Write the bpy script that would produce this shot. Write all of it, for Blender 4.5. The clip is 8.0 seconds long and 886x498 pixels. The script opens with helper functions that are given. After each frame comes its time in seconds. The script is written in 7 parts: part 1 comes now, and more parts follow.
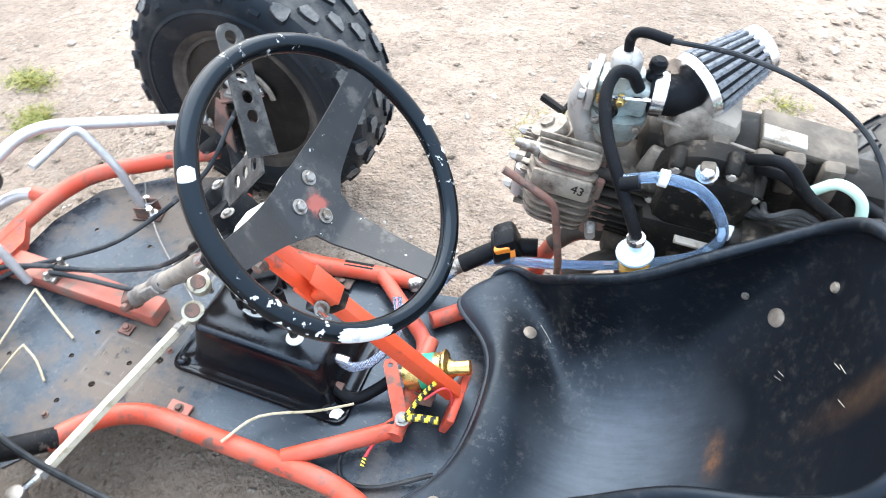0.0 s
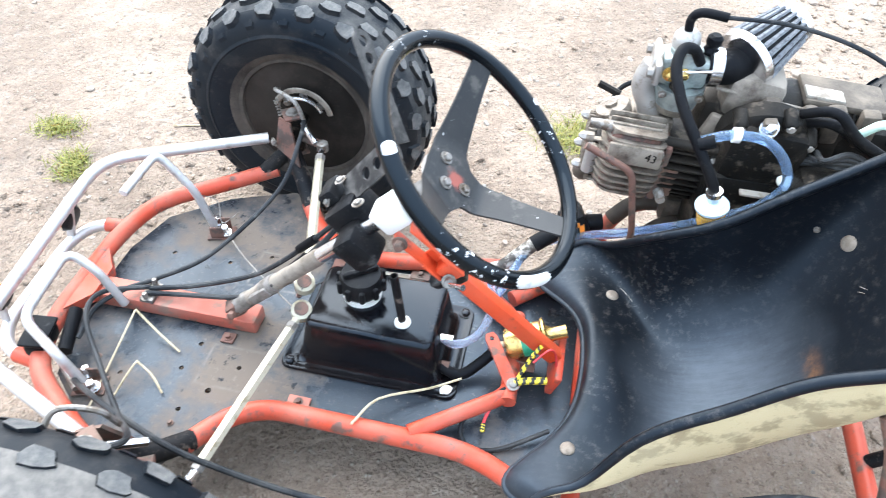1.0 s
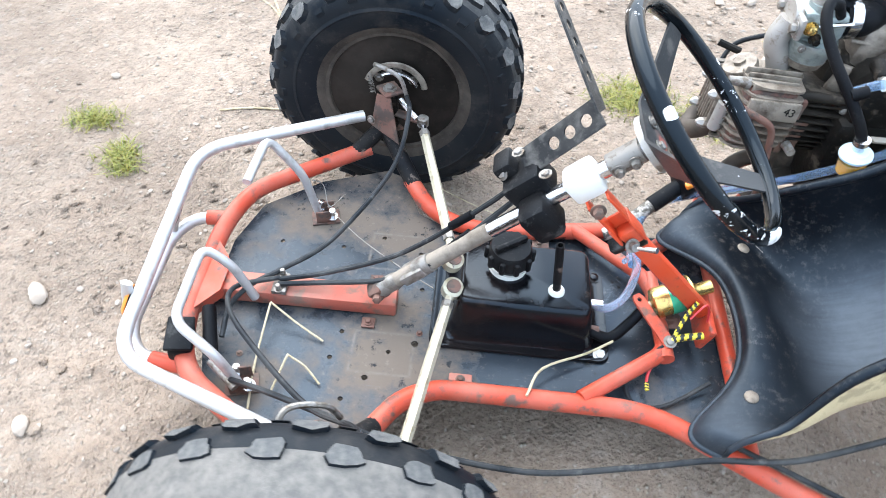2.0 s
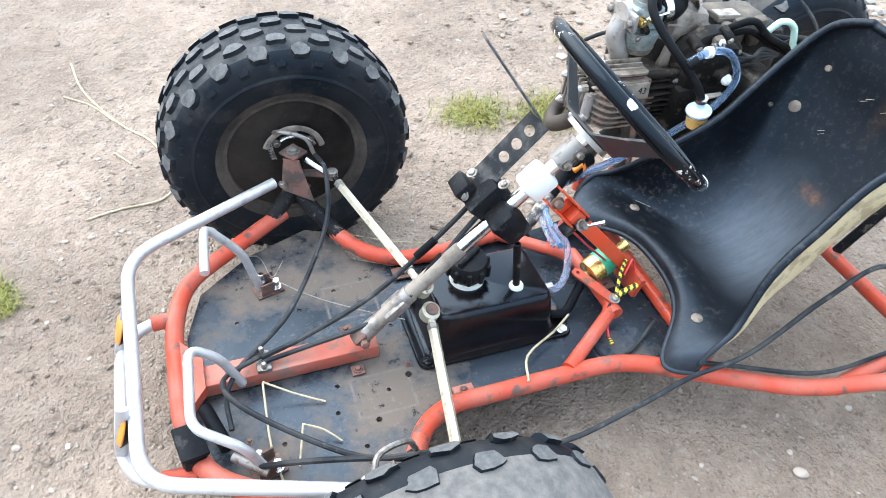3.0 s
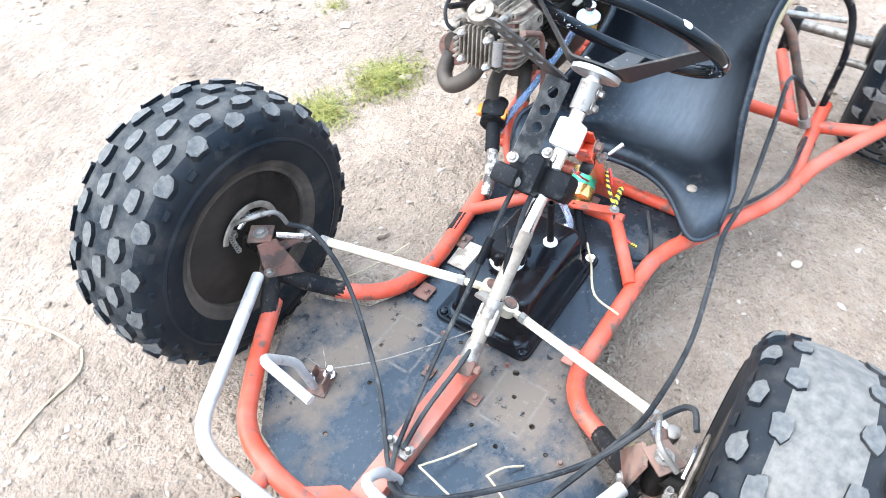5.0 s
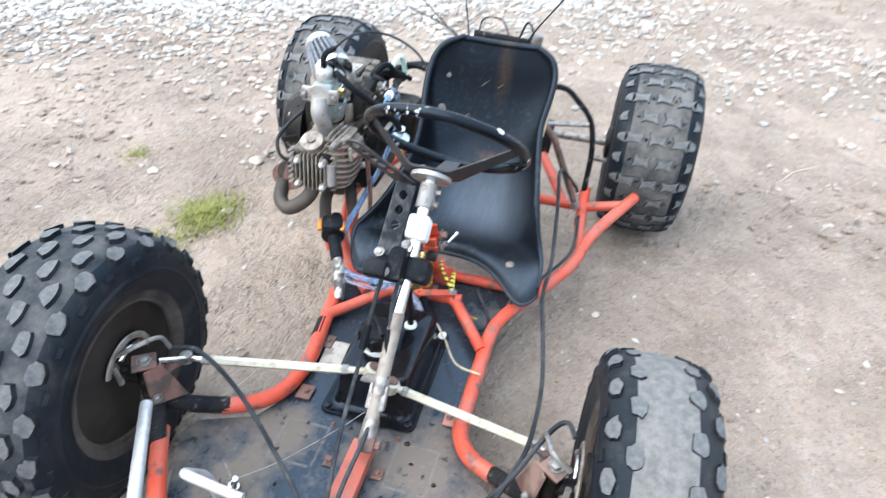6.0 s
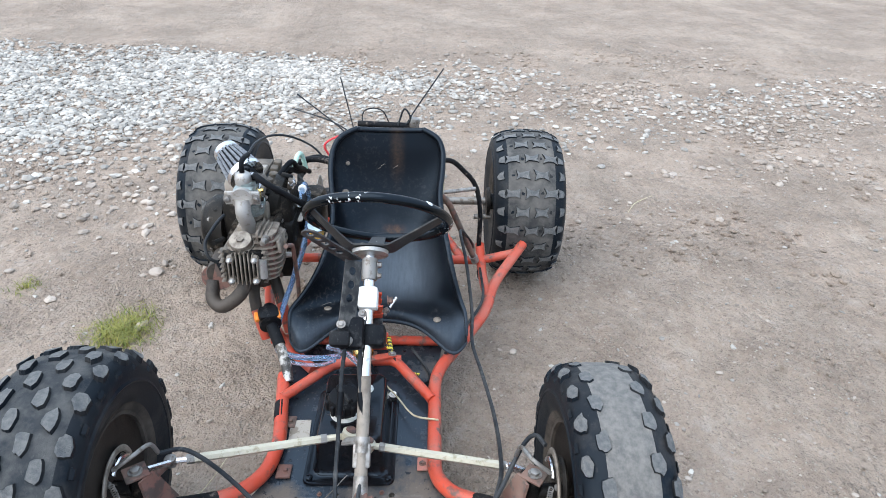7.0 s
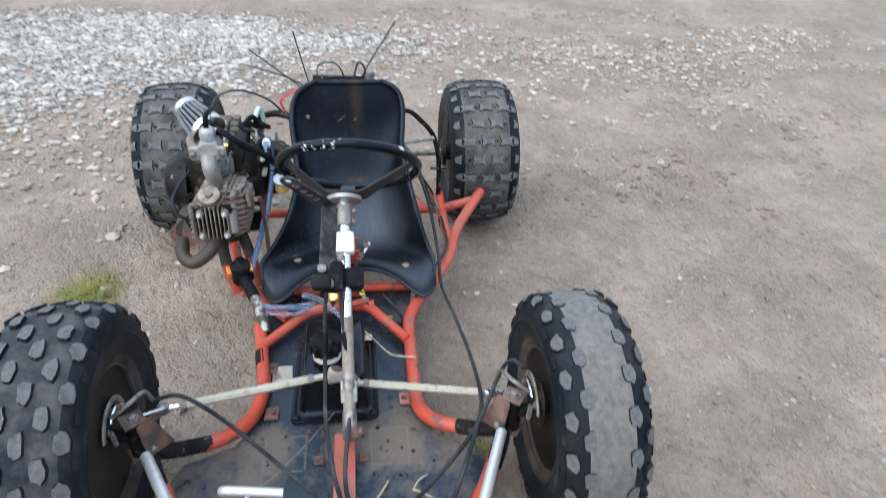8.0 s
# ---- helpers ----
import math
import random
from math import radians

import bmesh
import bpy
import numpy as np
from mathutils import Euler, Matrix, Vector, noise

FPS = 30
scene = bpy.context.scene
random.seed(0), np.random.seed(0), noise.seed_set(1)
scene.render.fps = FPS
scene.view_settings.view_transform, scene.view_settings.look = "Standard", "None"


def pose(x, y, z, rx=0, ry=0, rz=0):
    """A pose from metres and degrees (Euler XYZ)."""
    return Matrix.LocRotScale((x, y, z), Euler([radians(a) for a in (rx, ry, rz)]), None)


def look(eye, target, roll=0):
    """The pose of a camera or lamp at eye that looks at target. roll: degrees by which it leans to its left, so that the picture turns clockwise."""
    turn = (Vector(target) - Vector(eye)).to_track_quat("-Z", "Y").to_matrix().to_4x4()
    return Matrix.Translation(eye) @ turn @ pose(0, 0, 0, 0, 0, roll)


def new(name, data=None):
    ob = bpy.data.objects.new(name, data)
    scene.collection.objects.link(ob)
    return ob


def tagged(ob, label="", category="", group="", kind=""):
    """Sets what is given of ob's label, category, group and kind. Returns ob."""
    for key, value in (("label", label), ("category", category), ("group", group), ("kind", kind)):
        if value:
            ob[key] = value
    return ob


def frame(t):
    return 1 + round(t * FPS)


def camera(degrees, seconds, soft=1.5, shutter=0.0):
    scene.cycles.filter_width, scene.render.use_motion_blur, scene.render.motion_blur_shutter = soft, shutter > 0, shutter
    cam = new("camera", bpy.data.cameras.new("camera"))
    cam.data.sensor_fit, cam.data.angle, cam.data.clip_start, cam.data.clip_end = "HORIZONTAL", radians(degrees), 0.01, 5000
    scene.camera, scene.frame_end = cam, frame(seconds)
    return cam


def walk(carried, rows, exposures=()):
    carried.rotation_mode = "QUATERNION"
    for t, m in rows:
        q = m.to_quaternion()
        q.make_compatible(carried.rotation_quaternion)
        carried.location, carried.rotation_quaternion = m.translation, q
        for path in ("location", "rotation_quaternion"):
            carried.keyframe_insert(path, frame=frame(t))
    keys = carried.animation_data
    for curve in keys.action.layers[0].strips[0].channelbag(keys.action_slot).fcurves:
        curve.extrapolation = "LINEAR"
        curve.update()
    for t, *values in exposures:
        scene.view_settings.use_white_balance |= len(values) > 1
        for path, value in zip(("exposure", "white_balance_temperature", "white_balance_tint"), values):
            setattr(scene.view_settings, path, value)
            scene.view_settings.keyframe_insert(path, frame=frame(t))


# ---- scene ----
cam = camera(66.2, 8.0, 0.8, 0.28)
PATH = [
    (0, (0.663, -0.475, 1.048), (0.285, 0.769, -0.471), 3.4),
    (0.5, (0.582, -0.543, 1.048), (0.389, 0.787, -0.433), 3.8),
    (1, (0.491, -0.646, 1.057), (0.232, 0.706, -0.394), 1.9),
    (1.5, (0.355, -0.675, 1.053), (0.179, 0.663, -0.423), 6.5),
    (1.7, (0.278, -0.68, 1.039), (0.104, 0.626, -0.466), 4.6),
    (2.8, (-0.094, -0.728, 1.073), (0.396, 0.575, -0.363), 6.1),
    (3, (-0.12, -0.729, 1.08), (0.427, 0.596, -0.315), 4.8),
    (3.5, (-0.241, -0.653, 1.058), (0.509, 0.607, -0.302), 6.5),
    (3.8, (-0.319, -0.587, 1.050), (0.457, 0.656, -0.311), 0.6),
    (4, (-0.32, -0.553, 1.067), (0.483, 0.656, -0.309), -1.4),
    (4.2, (-0.342, -0.534, 1.06), (0.553, 0.602, -0.322), 0.6),
    (5.3, (-0.509, -0.307, 1.108), (0.724, 0.344, -0.326), -1.1),
    (5.5, (-0.545, -0.298, 1.121), (0.867, 0.212, -0.2), 2.4),
    (5.9, (-0.652, -0.295, 1.142), (0.882, 0.099, -0.08), 2.6),
    (6, (-0.677, -0.294, 1.146), (0.911, 0.046, -0.022), 4.6),
    (6.2, (-0.717, -0.310, 1.167), (0.943, -0.015, 0.090), 3.1),
    (6.5, (-0.768, -0.242, 1.196), (0.93, -0.128, 0.145), 3.5),
    (7, (-0.86, -0.149, 1.216), (0.891, -0.203, 0.253), 1.7),
    (7.3, (-0.899, -0.137, 1.230), (0.859, -0.226, 0.281), 1.5),
    (7.5, (-0.911, -0.089, 1.228), (0.853, -0.255, 0.301), 2.9),
    (7.7, (-0.923, -0.107, 1.233), (0.840, -0.283, 0.305), 2.1),
    (8, (-0.932, -0.077, 1.208), (0.752, -0.305, 0.155), 1.9),
]
walk(cam, [(t, look(eye, target, roll)) for t, eye, target, roll in PATH],
     exposures=((0.0, 1.99, 7050, 9), (0.5, 1.96, 7050, 9), (1.0, 2.04, 7050, 9), (1.5, 1.92, 7050, 9), (3.0, 1.70, 6900, 8), (3.5, 1.67, 6900, 8), (4.2, 2.10, 6800, 8), (5.5, 2.14, 6750, 8), (6.0, 1.60, 6750, 8), (6.5, 1.21, 6750, 8), (7.0, 1.03, 6700, 8), (7.5, 0.92, 6700, 8), (8.0, 0.84, 6700, 8)))

# ---- light ----
SUN_EL, SUN_AZ = 50.0, -38.0      # degrees; the sun stands ahead of the kart, over its far side
world = bpy.data.worlds.new("overcast_sky")
scene.world = world
world.use_nodes = True
wn = world.node_tree.nodes
sky = wn.new("ShaderNodeTexSky")
sky.sky_type, sky.sun_disc = "NISHITA", False
sky.sun_elevation, sky.sun_rotation = radians(SUN_EL), radians(SUN_AZ)
sky.air_density, sky.dust_density, sky.ozone_density = 1.0, 4.0, 1.0
haze = wn.new("ShaderNodeMix")
haze.data_type = "RGBA"
haze.inputs["Factor"].default_value = 0.75
# an even cover of cloud, twice as bright overhead as at the horizon
rise = wn.new("ShaderNodeSeparateXYZ")
world.node_tree.links.new(wn.new("ShaderNodeTexCoord").outputs["Generated"], rise.inputs[0])
cloud = wn.new("ShaderNodeValToRGB")
cloud.color_ramp.elements[0].color, cloud.color_ramp.elements[1].color = (3.6, 4.5, 5.9, 1), (6.9, 8.8, 11.4, 1)
world.node_tree.links.new(rise.outputs["Z"], cloud.inputs[0])
world.node_tree.links.new(cloud.outputs[0], haze.inputs["B"])
world.node_tree.links.new(sky.outputs[0], haze.inputs["A"])
world.node_tree.links.new(haze.outputs["Result"], wn["Background"].inputs["Color"])
wn["Background"].inputs["Strength"].default_value = 0.135
sun = new("sun", bpy.data.lights.new("sun", "SUN"))
sun.data.energy, sun.data.angle, sun.data.color = 1.5, radians(80), (0.955, 0.97, 1.0)
sun.matrix_world = look((4 * math.sin(radians(SUN_AZ)) * 1.2, 4 * math.cos(radians(SUN_AZ)) * 1.2, 6.0), (0, 0, 0))


# ---- materials ----
def nodes_of(name):
    m = bpy.data.materials.new(name)
    m.use_nodes = True
    nt = m.node_tree
    return m, nt, nt.nodes["Principled BSDF"]


def tex(nt, kind, scale, detail=4.0, rough=0.6, vec=None):
    n = nt.nodes.new("ShaderNodeTexNoise" if kind == "noise" else "ShaderNodeTexVoronoi")
    n.inputs["Scale"].default_value = scale
    if kind == "noise":
        n.inputs["Detail"].default_value = detail
        n.inputs["Roughness"].default_value = rough
    if vec is not None:
        nt.links.new(vec, n.inputs["Vector"])
    return n


def ramp(nt, src, lo, hi, c0=(0, 0, 0, 1), c1=(1, 1, 1, 1)):
    r = nt.nodes.new("ShaderNodeValToRGB")
    r.color_ramp.elements[0].position, r.color_ramp.elements[1].position = lo, hi
    r.color_ramp.elements[0].color, r.color_ramp.elements[1].color = c0, c1
    nt.links.new(src, r.inputs[0])
    return r.outputs[0]


def mixc(nt, fac, a, b):
    m = nt.nodes.new("ShaderNodeMix")
    m.data_type = "RGBA"
    for s, v in (("Factor", fac), ("A", a), ("B", b)):
        if isinstance(v, (tuple, float, int)):
            m.inputs[s].default_value = v if not isinstance(v, tuple) else (*v, 1)[:4]
        else:
            nt.links.new(v, m.inputs[s])
    return m.outputs["Result"]


def bump(nt, bsdf, height, strength, dist=0.01):
    b = nt.nodes.new("ShaderNodeBump")
    b.inputs["Strength"].default_value, b.inputs["Distance"].default_value = strength, dist
    nt.links.new(height, b.inputs["Height"])
    nt.links.new(b.outputs[0], bsdf.inputs["Normal"])


def paint(name, base, worn, rough=0.45, metal=0.0, wear=0.62, dust=(0.30, 0.25, 0.2), dusty=0.25, scale=14, grain=0.15, coat=0.0, soft=0.06, spec=0.5, sheen=(1, 1, 1), speck=0.35):
    """A surface of one colour that is worn at one scale and dusty at another."""
    m, nt, p = nodes_of(name)
    co = nt.nodes.new("ShaderNodeTexCoord").outputs["Object"]
    a, b, g = tex(nt, "noise", scale, 6, 0.65, co), tex(nt, "noise", scale * 0.3, 4, 0.6, co), tex(nt, "noise", scale * 22, 3, 0.6, co)
    col = mixc(nt, ramp(nt, a.outputs[0], wear - soft * 0.5, wear + soft), base, worn)
    dfac = nt.nodes.new("ShaderNodeMath")
    dfac.operation = "MULTIPLY"
    nt.links.new(ramp(nt, b.outputs[0], 0.42, 0.72), dfac.inputs[0])
    dfac.inputs[1].default_value = dusty
    col = mixc(nt, dfac.outputs[0], col, dust)
    if speck:       # small flecks of grime and chips
        fleck, sfac = tex(nt, "noise", scale * 5.5, 5, 0.7, co), nt.nodes.new("ShaderNodeMath")
        sfac.operation = "MULTIPLY"
        nt.links.new(ramp(nt, fleck.outputs[0], 0.60, 0.665), sfac.inputs[0])
        sfac.inputs[1].default_value = speck
        col = mixc(nt, sfac.outputs[0], col, worn)
    nt.links.new(col, p.inputs["Base Color"])
    p.inputs["Metallic"].default_value = metal
    rr = nt.nodes.new("ShaderNodeMapRange")
    rr.inputs["To Min"].default_value, rr.inputs["To Max"].default_value = rough * 0.72, min(rough * 1.35, 1)
    nt.links.new(b.outputs[0], rr.inputs["Value"])
    nt.links.new(rr.outputs[0], p.inputs["Roughness"])
    p.inputs["Coat Weight"].default_value, p.inputs["Specular IOR Level"].default_value = coat, spec
    p.inputs["Specular Tint"].default_value = (*sheen, 1)
    bump(nt, p, g.outputs[0], grain, 0.002)
    return m


COOL = (0.62, 0.80, 1.0)       # blue-black gloss
RED = paint("red_paint", (0.49, 0.064, 0.034), (0.11, 0.062, 0.052), 0.36, wear=0.585, soft=0.07, dusty=0.5, dust=(0.33, 0.19, 0.15), spec=0.3, scale=30, speck=0.4)
RED_BRIGHT = paint("orange_red_paint", (0.66, 0.072, 0.024), (0.33, 0.06, 0.03), 0.34, wear=0.64, dusty=0.12, scale=30)
FADED = paint("faded_dusty_red", (0.42, 0.10, 0.068), (0.20, 0.10, 0.075), 0.6, wear=0.55, dusty=0.6, dust=(0.30, 0.22, 0.18), scale=30)
RUST = paint("rusty_primer", (0.14, 0.065, 0.05), (0.06, 0.04, 0.035), 0.65, wear=0.5, dusty=0.35, scale=40)
BLACKTUBE = paint("worn_black_paint", (0.008, 0.008, 0.009), (0.13, 0.105, 0.09), 0.5, wear=0.60, dusty=0.25, dust=(0.07, 0.062, 0.055), spec=0.09, scale=35, sheen=COOL)
CHROME = paint("dull_chrome", (0.68, 0.68, 0.70), (0.42, 0.40, 0.38), 0.2, metal=1.0, wear=0.62, dusty=0.1, scale=30, grain=0.06)
SILVER = paint("dull_silver_tube", (0.56, 0.56, 0.575), (0.36, 0.35, 0.34), 0.40, metal=0.55, wear=0.60, soft=0.12, dusty=0.22, dust=(0.42, 0.38, 0.34), scale=30, grain=0.1)
GRIMY = paint("grimy_grey_steel", (0.32, 0.305, 0.29), (0.11, 0.092, 0.078), 0.45, metal=0.6, wear=0.54, soft=0.14, dusty=0.4, dust=(0.24, 0.21, 0.18), scale=40)
STEEL = paint("grey_steel", (0.26, 0.25, 0.24), (0.13, 0.108, 0.09), 0.5, metal=0.7, wear=0.54, dusty=0.35, scale=60)
ALU = paint("stained_cast_aluminium", (0.285, 0.250, 0.212), (0.062, 0.047, 0.037), 0.55, metal=0.45, wear=0.52, soft=0.14, dusty=0.5, dust=(0.22, 0.175, 0.14), scale=26, grain=0.35)
DUSTY = paint("dusty_engine_case", (0.27, 0.235, 0.20), (0.075, 0.058, 0.046), 0.7, metal=0.2, wear=0.52, soft=0.16, dusty=0.55, dust=(0.25, 0.205, 0.165), scale=20, grain=0.4)
ALUCLEAN = paint("light_cast_aluminium", (0.42, 0.41, 0.40), (0.24, 0.215, 0.19), 0.45, metal=0.6, wear=0.56, dusty=0.3, scale=40, grain=0.25)
CASTDARK = paint("oily_black_casting", (0.006, 0.006, 0.006), (0.075, 0.062, 0.05), 0.36, metal=0.0, wear=0.59, dusty=0.28, dust=(0.10, 0.083, 0.068), spec=0.11, scale=26, grain=0.3)
CASE = paint("dusty_grey_brown_casting", (0.060, 0.052, 0.045), (0.17, 0.142, 0.116), 0.6, metal=0.0, wear=0.52, soft=0.18, dusty=0.55, dust=(0.21, 0.175, 0.142), spec=0.2, scale=22, grain=0.4)
GOLD = paint("yellow_zinc", (0.47, 0.435, 0.345), (0.32, 0.285, 0.20), 0.42, metal=0.3, wear=0.56, dusty=0.3, scale=50, grain=0.08)
BRASS = paint("yellow_passivated_can", (0.62, 0.44, 0.16), (0.35, 0.22, 0.08), 0.25, metal=0.9, wear=0.62, dusty=0.1, scale=50, grain=0.05)
RUBBER = paint("black_rubber", (0.006, 0.006, 0.007), (0.03, 0.029, 0.028), 0.45, wear=0.64, dusty=0.12, dust=(0.06, 0.055, 0.05), spec=0.08, scale=40, grain=0.12, sheen=COOL)
CABLE = paint("black_cable_sheath", (0.016, 0.017, 0.019), (0.06, 0.06, 0.06), 0.45, wear=0.60, dusty=0.45, dust=(0.12, 0.12, 0.118), spec=0.15, scale=40, grain=0.05, sheen=COOL)
TYRE = paint("tyre_wall_rubber", (0.006, 0.009, 0.013), (0.05, 0.046, 0.043), 0.42, wear=0.62, soft=0.2, dusty=0.2, dust=(0.09, 0.08, 0.07), spec=0.1, scale=12, grain=0.15, sheen=COOL)
TREAD = paint("dusty_tread_rubber", (0.085, 0.091, 0.097), (0.19, 0.186, 0.178), 0.8, wear=0.50, dusty=0.08, dust=(0.24, 0.228, 0.21), scale=95, grain=0.9, soft=0.25)
SKIN = paint("dusty_tyre_crown", (0.018, 0.022, 0.027), (0.10, 0.098, 0.094), 0.65, wear=0.52, soft=0.25, dusty=0.4, dust=(0.14, 0.132, 0.124), spec=0.1, sheen=COOL, scale=24, grain=0.5)
REARSKIN = paint("dusty_rear_tyre_crown", (0.030, 0.031, 0.033), (0.135, 0.128, 0.118), 0.7, wear=0.51, soft=0.25, dusty=0.55, dust=(0.175, 0.160, 0.145), spec=0.1, sheen=COOL, scale=24, grain=0.6)
WORNTREAD = paint("dusty_worn_tread", (0.110, 0.108, 0.105), (0.235, 0.220, 0.202), 0.8, wear=0.50, dusty=0.15, dust=(0.29, 0.265, 0.24), scale=70, grain=0.9, soft=0.25)
LIP = paint("dusty_rim_lip", (0.030, 0.027, 0.025), (0.105, 0.088, 0.074), 0.6, wear=0.52, soft=0.25, dusty=0.4, dust=(0.11, 0.092, 0.078), spec=0.1, scale=16, grain=0.3)
CHIP = paint("flaked_grey_primer", (0.58, 0.59, 0.61), (0.40, 0.41, 0.42), 0.6, wear=0.58, dusty=0.2, scale=60)
BURNT = paint("burnt_rusty_pipe", (0.055, 0.044, 0.036), (0.022, 0.018, 0.016), 0.6, metal=0.2, wear=0.52, soft=0.15, dusty=0.4, dust=(0.11, 0.088, 0.072), scale=30)
RIMMAT = paint("dusty_black_rim", (0.004, 0.004, 0.004), (0.034, 0.027, 0.023), 0.45, wear=0.56, soft=0.2, dusty=0.4, dust=(0.062, 0.051, 0.043), spec=0.15, scale=14, grain=0.2)
PLASTIC = paint("black_plastic", (0.007, 0.007, 0.008), (0.07, 0.07, 0.07), 0.42, wear=0.64, soft=0.12, dusty=0.15, dust=(0.08, 0.075, 0.07), spec=0.09, scale=40, grain=0.12, sheen=COOL)
TANK = paint("wet_black_enamel", (0.004, 0.0045, 0.006), (0.022, 0.015, 0.012), 0.10, wear=0.68, dusty=0.15, dust=(0.08, 0.05, 0.036), scale=16, grain=0.10, spec=0.3, sheen=COOL)
WHITE = paint("white_plastic", (0.80, 0.79, 0.76), (0.62, 0.60, 0.56), 0.4, wear=0.68, dusty=0.12, scale=40, grain=0.05)
AMBER = paint("amber_petrol", (0.92, 0.50, 0.02), (0.85, 0.42, 0.02), 0.15, wear=0.6, dusty=0.0, scale=30, grain=0.02)
PALEBLUE = paint("pale_blue_plastic", (0.50, 0.66, 0.76), (0.42, 0.56, 0.66), 0.35, wear=0.65, dusty=0.15, scale=40, grain=0.05)
ORANGE = paint("orange_plastic", (0.85, 0.25, 0.03), (0.6, 0.2, 0.05), 0.35, wear=0.7, dusty=0.15, scale=40, grain=0.05)
GREEN = paint("green_label", (0.02, 0.35, 0.2), (0.02, 0.25, 0.15), 0.35, wear=0.7, dusty=0.1, scale=40, grain=0.02)
REDWIRE = paint("red_wire_sheath", (0.60, 0.04, 0.05), (0.45, 0.04, 0.05), 0.4, wear=0.7, dusty=0.1, scale=40, grain=0.02)
YELLOW = paint("yellow_tape", (0.75, 0.62, 0.05), (0.5, 0.4, 0.05), 0.45, wear=0.7, dusty=0.15, scale=60, grain=0.05)
MINT = paint("pale_green_hose", (0.50, 0.74, 0.66), (0.35, 0.5, 0.45), 0.35, wear=0.68, dusty=0.12, scale=40, grain=0.05)
STRAW = paint("dry_straw", (0.52, 0.44, 0.30), (0.36, 0.29, 0.18), 0.75, wear=0.55, dusty=0.25, dust=(0.4, 0.35, 0.28), scale=60, grain=0.4)
BOARD = paint("dirty_grey_card", (0.36, 0.33, 0.29), (0.2, 0.17, 0.14), 0.8, wear=0.55, dusty=0.3, scale=50, grain=0.3)
FIBRE = paint("raw_yellow_fibreglass", (0.52, 0.43, 0.26), (0.30, 0.24, 0.14), 0.6, wear=0.55, dusty=0.35, dust=(0.62, 0.55, 0.38), scale=24, grain=0.7)
PAPER = paint("grey_filter_gauze", (0.20, 0.22, 0.25), (0.11, 0.12, 0.14), 0.5, metal=0.3, wear=0.52, dusty=0.15, scale=160, grain=0.7)
STONE = paint("pale_gravel", (0.42, 0.39, 0.353), (0.295, 0.272, 0.245), 0.85, wear=0.50, dusty=0.4, dust=(0.465, 0.425, 0.38), scale=9, grain=0.5)
PEBBLE = paint("earthy_pebble", (0.36, 0.305, 0.26), (0.26, 0.215, 0.18), 0.9, wear=0.52, dusty=0.4, dust=(0.42, 0.36, 0.31), scale=9, grain=0.5)


def stone_tint(m, spread=0.5):
    """Lets each stone of a joined heap differ in tone."""
    nt = m.node_tree
    p = nt.nodes["Principled BSDF"]
    src = p.inputs["Base Color"].links[0].from_socket
    g = nt.nodes.new("ShaderNodeNewGeometry")
    hsv = nt.nodes.new("ShaderNodeHueSaturation")
    mr = nt.nodes.new("ShaderNodeMapRange")
    mr.inputs["To Min"].default_value, mr.inputs["To Max"].default_value = 1 - spread, 1 + spread * 0.55
    nt.links.new(g.outputs["Random Per Island"], mr.inputs["Value"])
    nt.links.new(mr.outputs[0], hsv.inputs["Value"])
    nt.links.new(src, hsv.inputs["Color"])
    nt.links.new(hsv.outputs[0], p.inputs["Base Color"])


stone_tint(STONE, 0.42)
stone_tint(PEBBLE, 0.3)


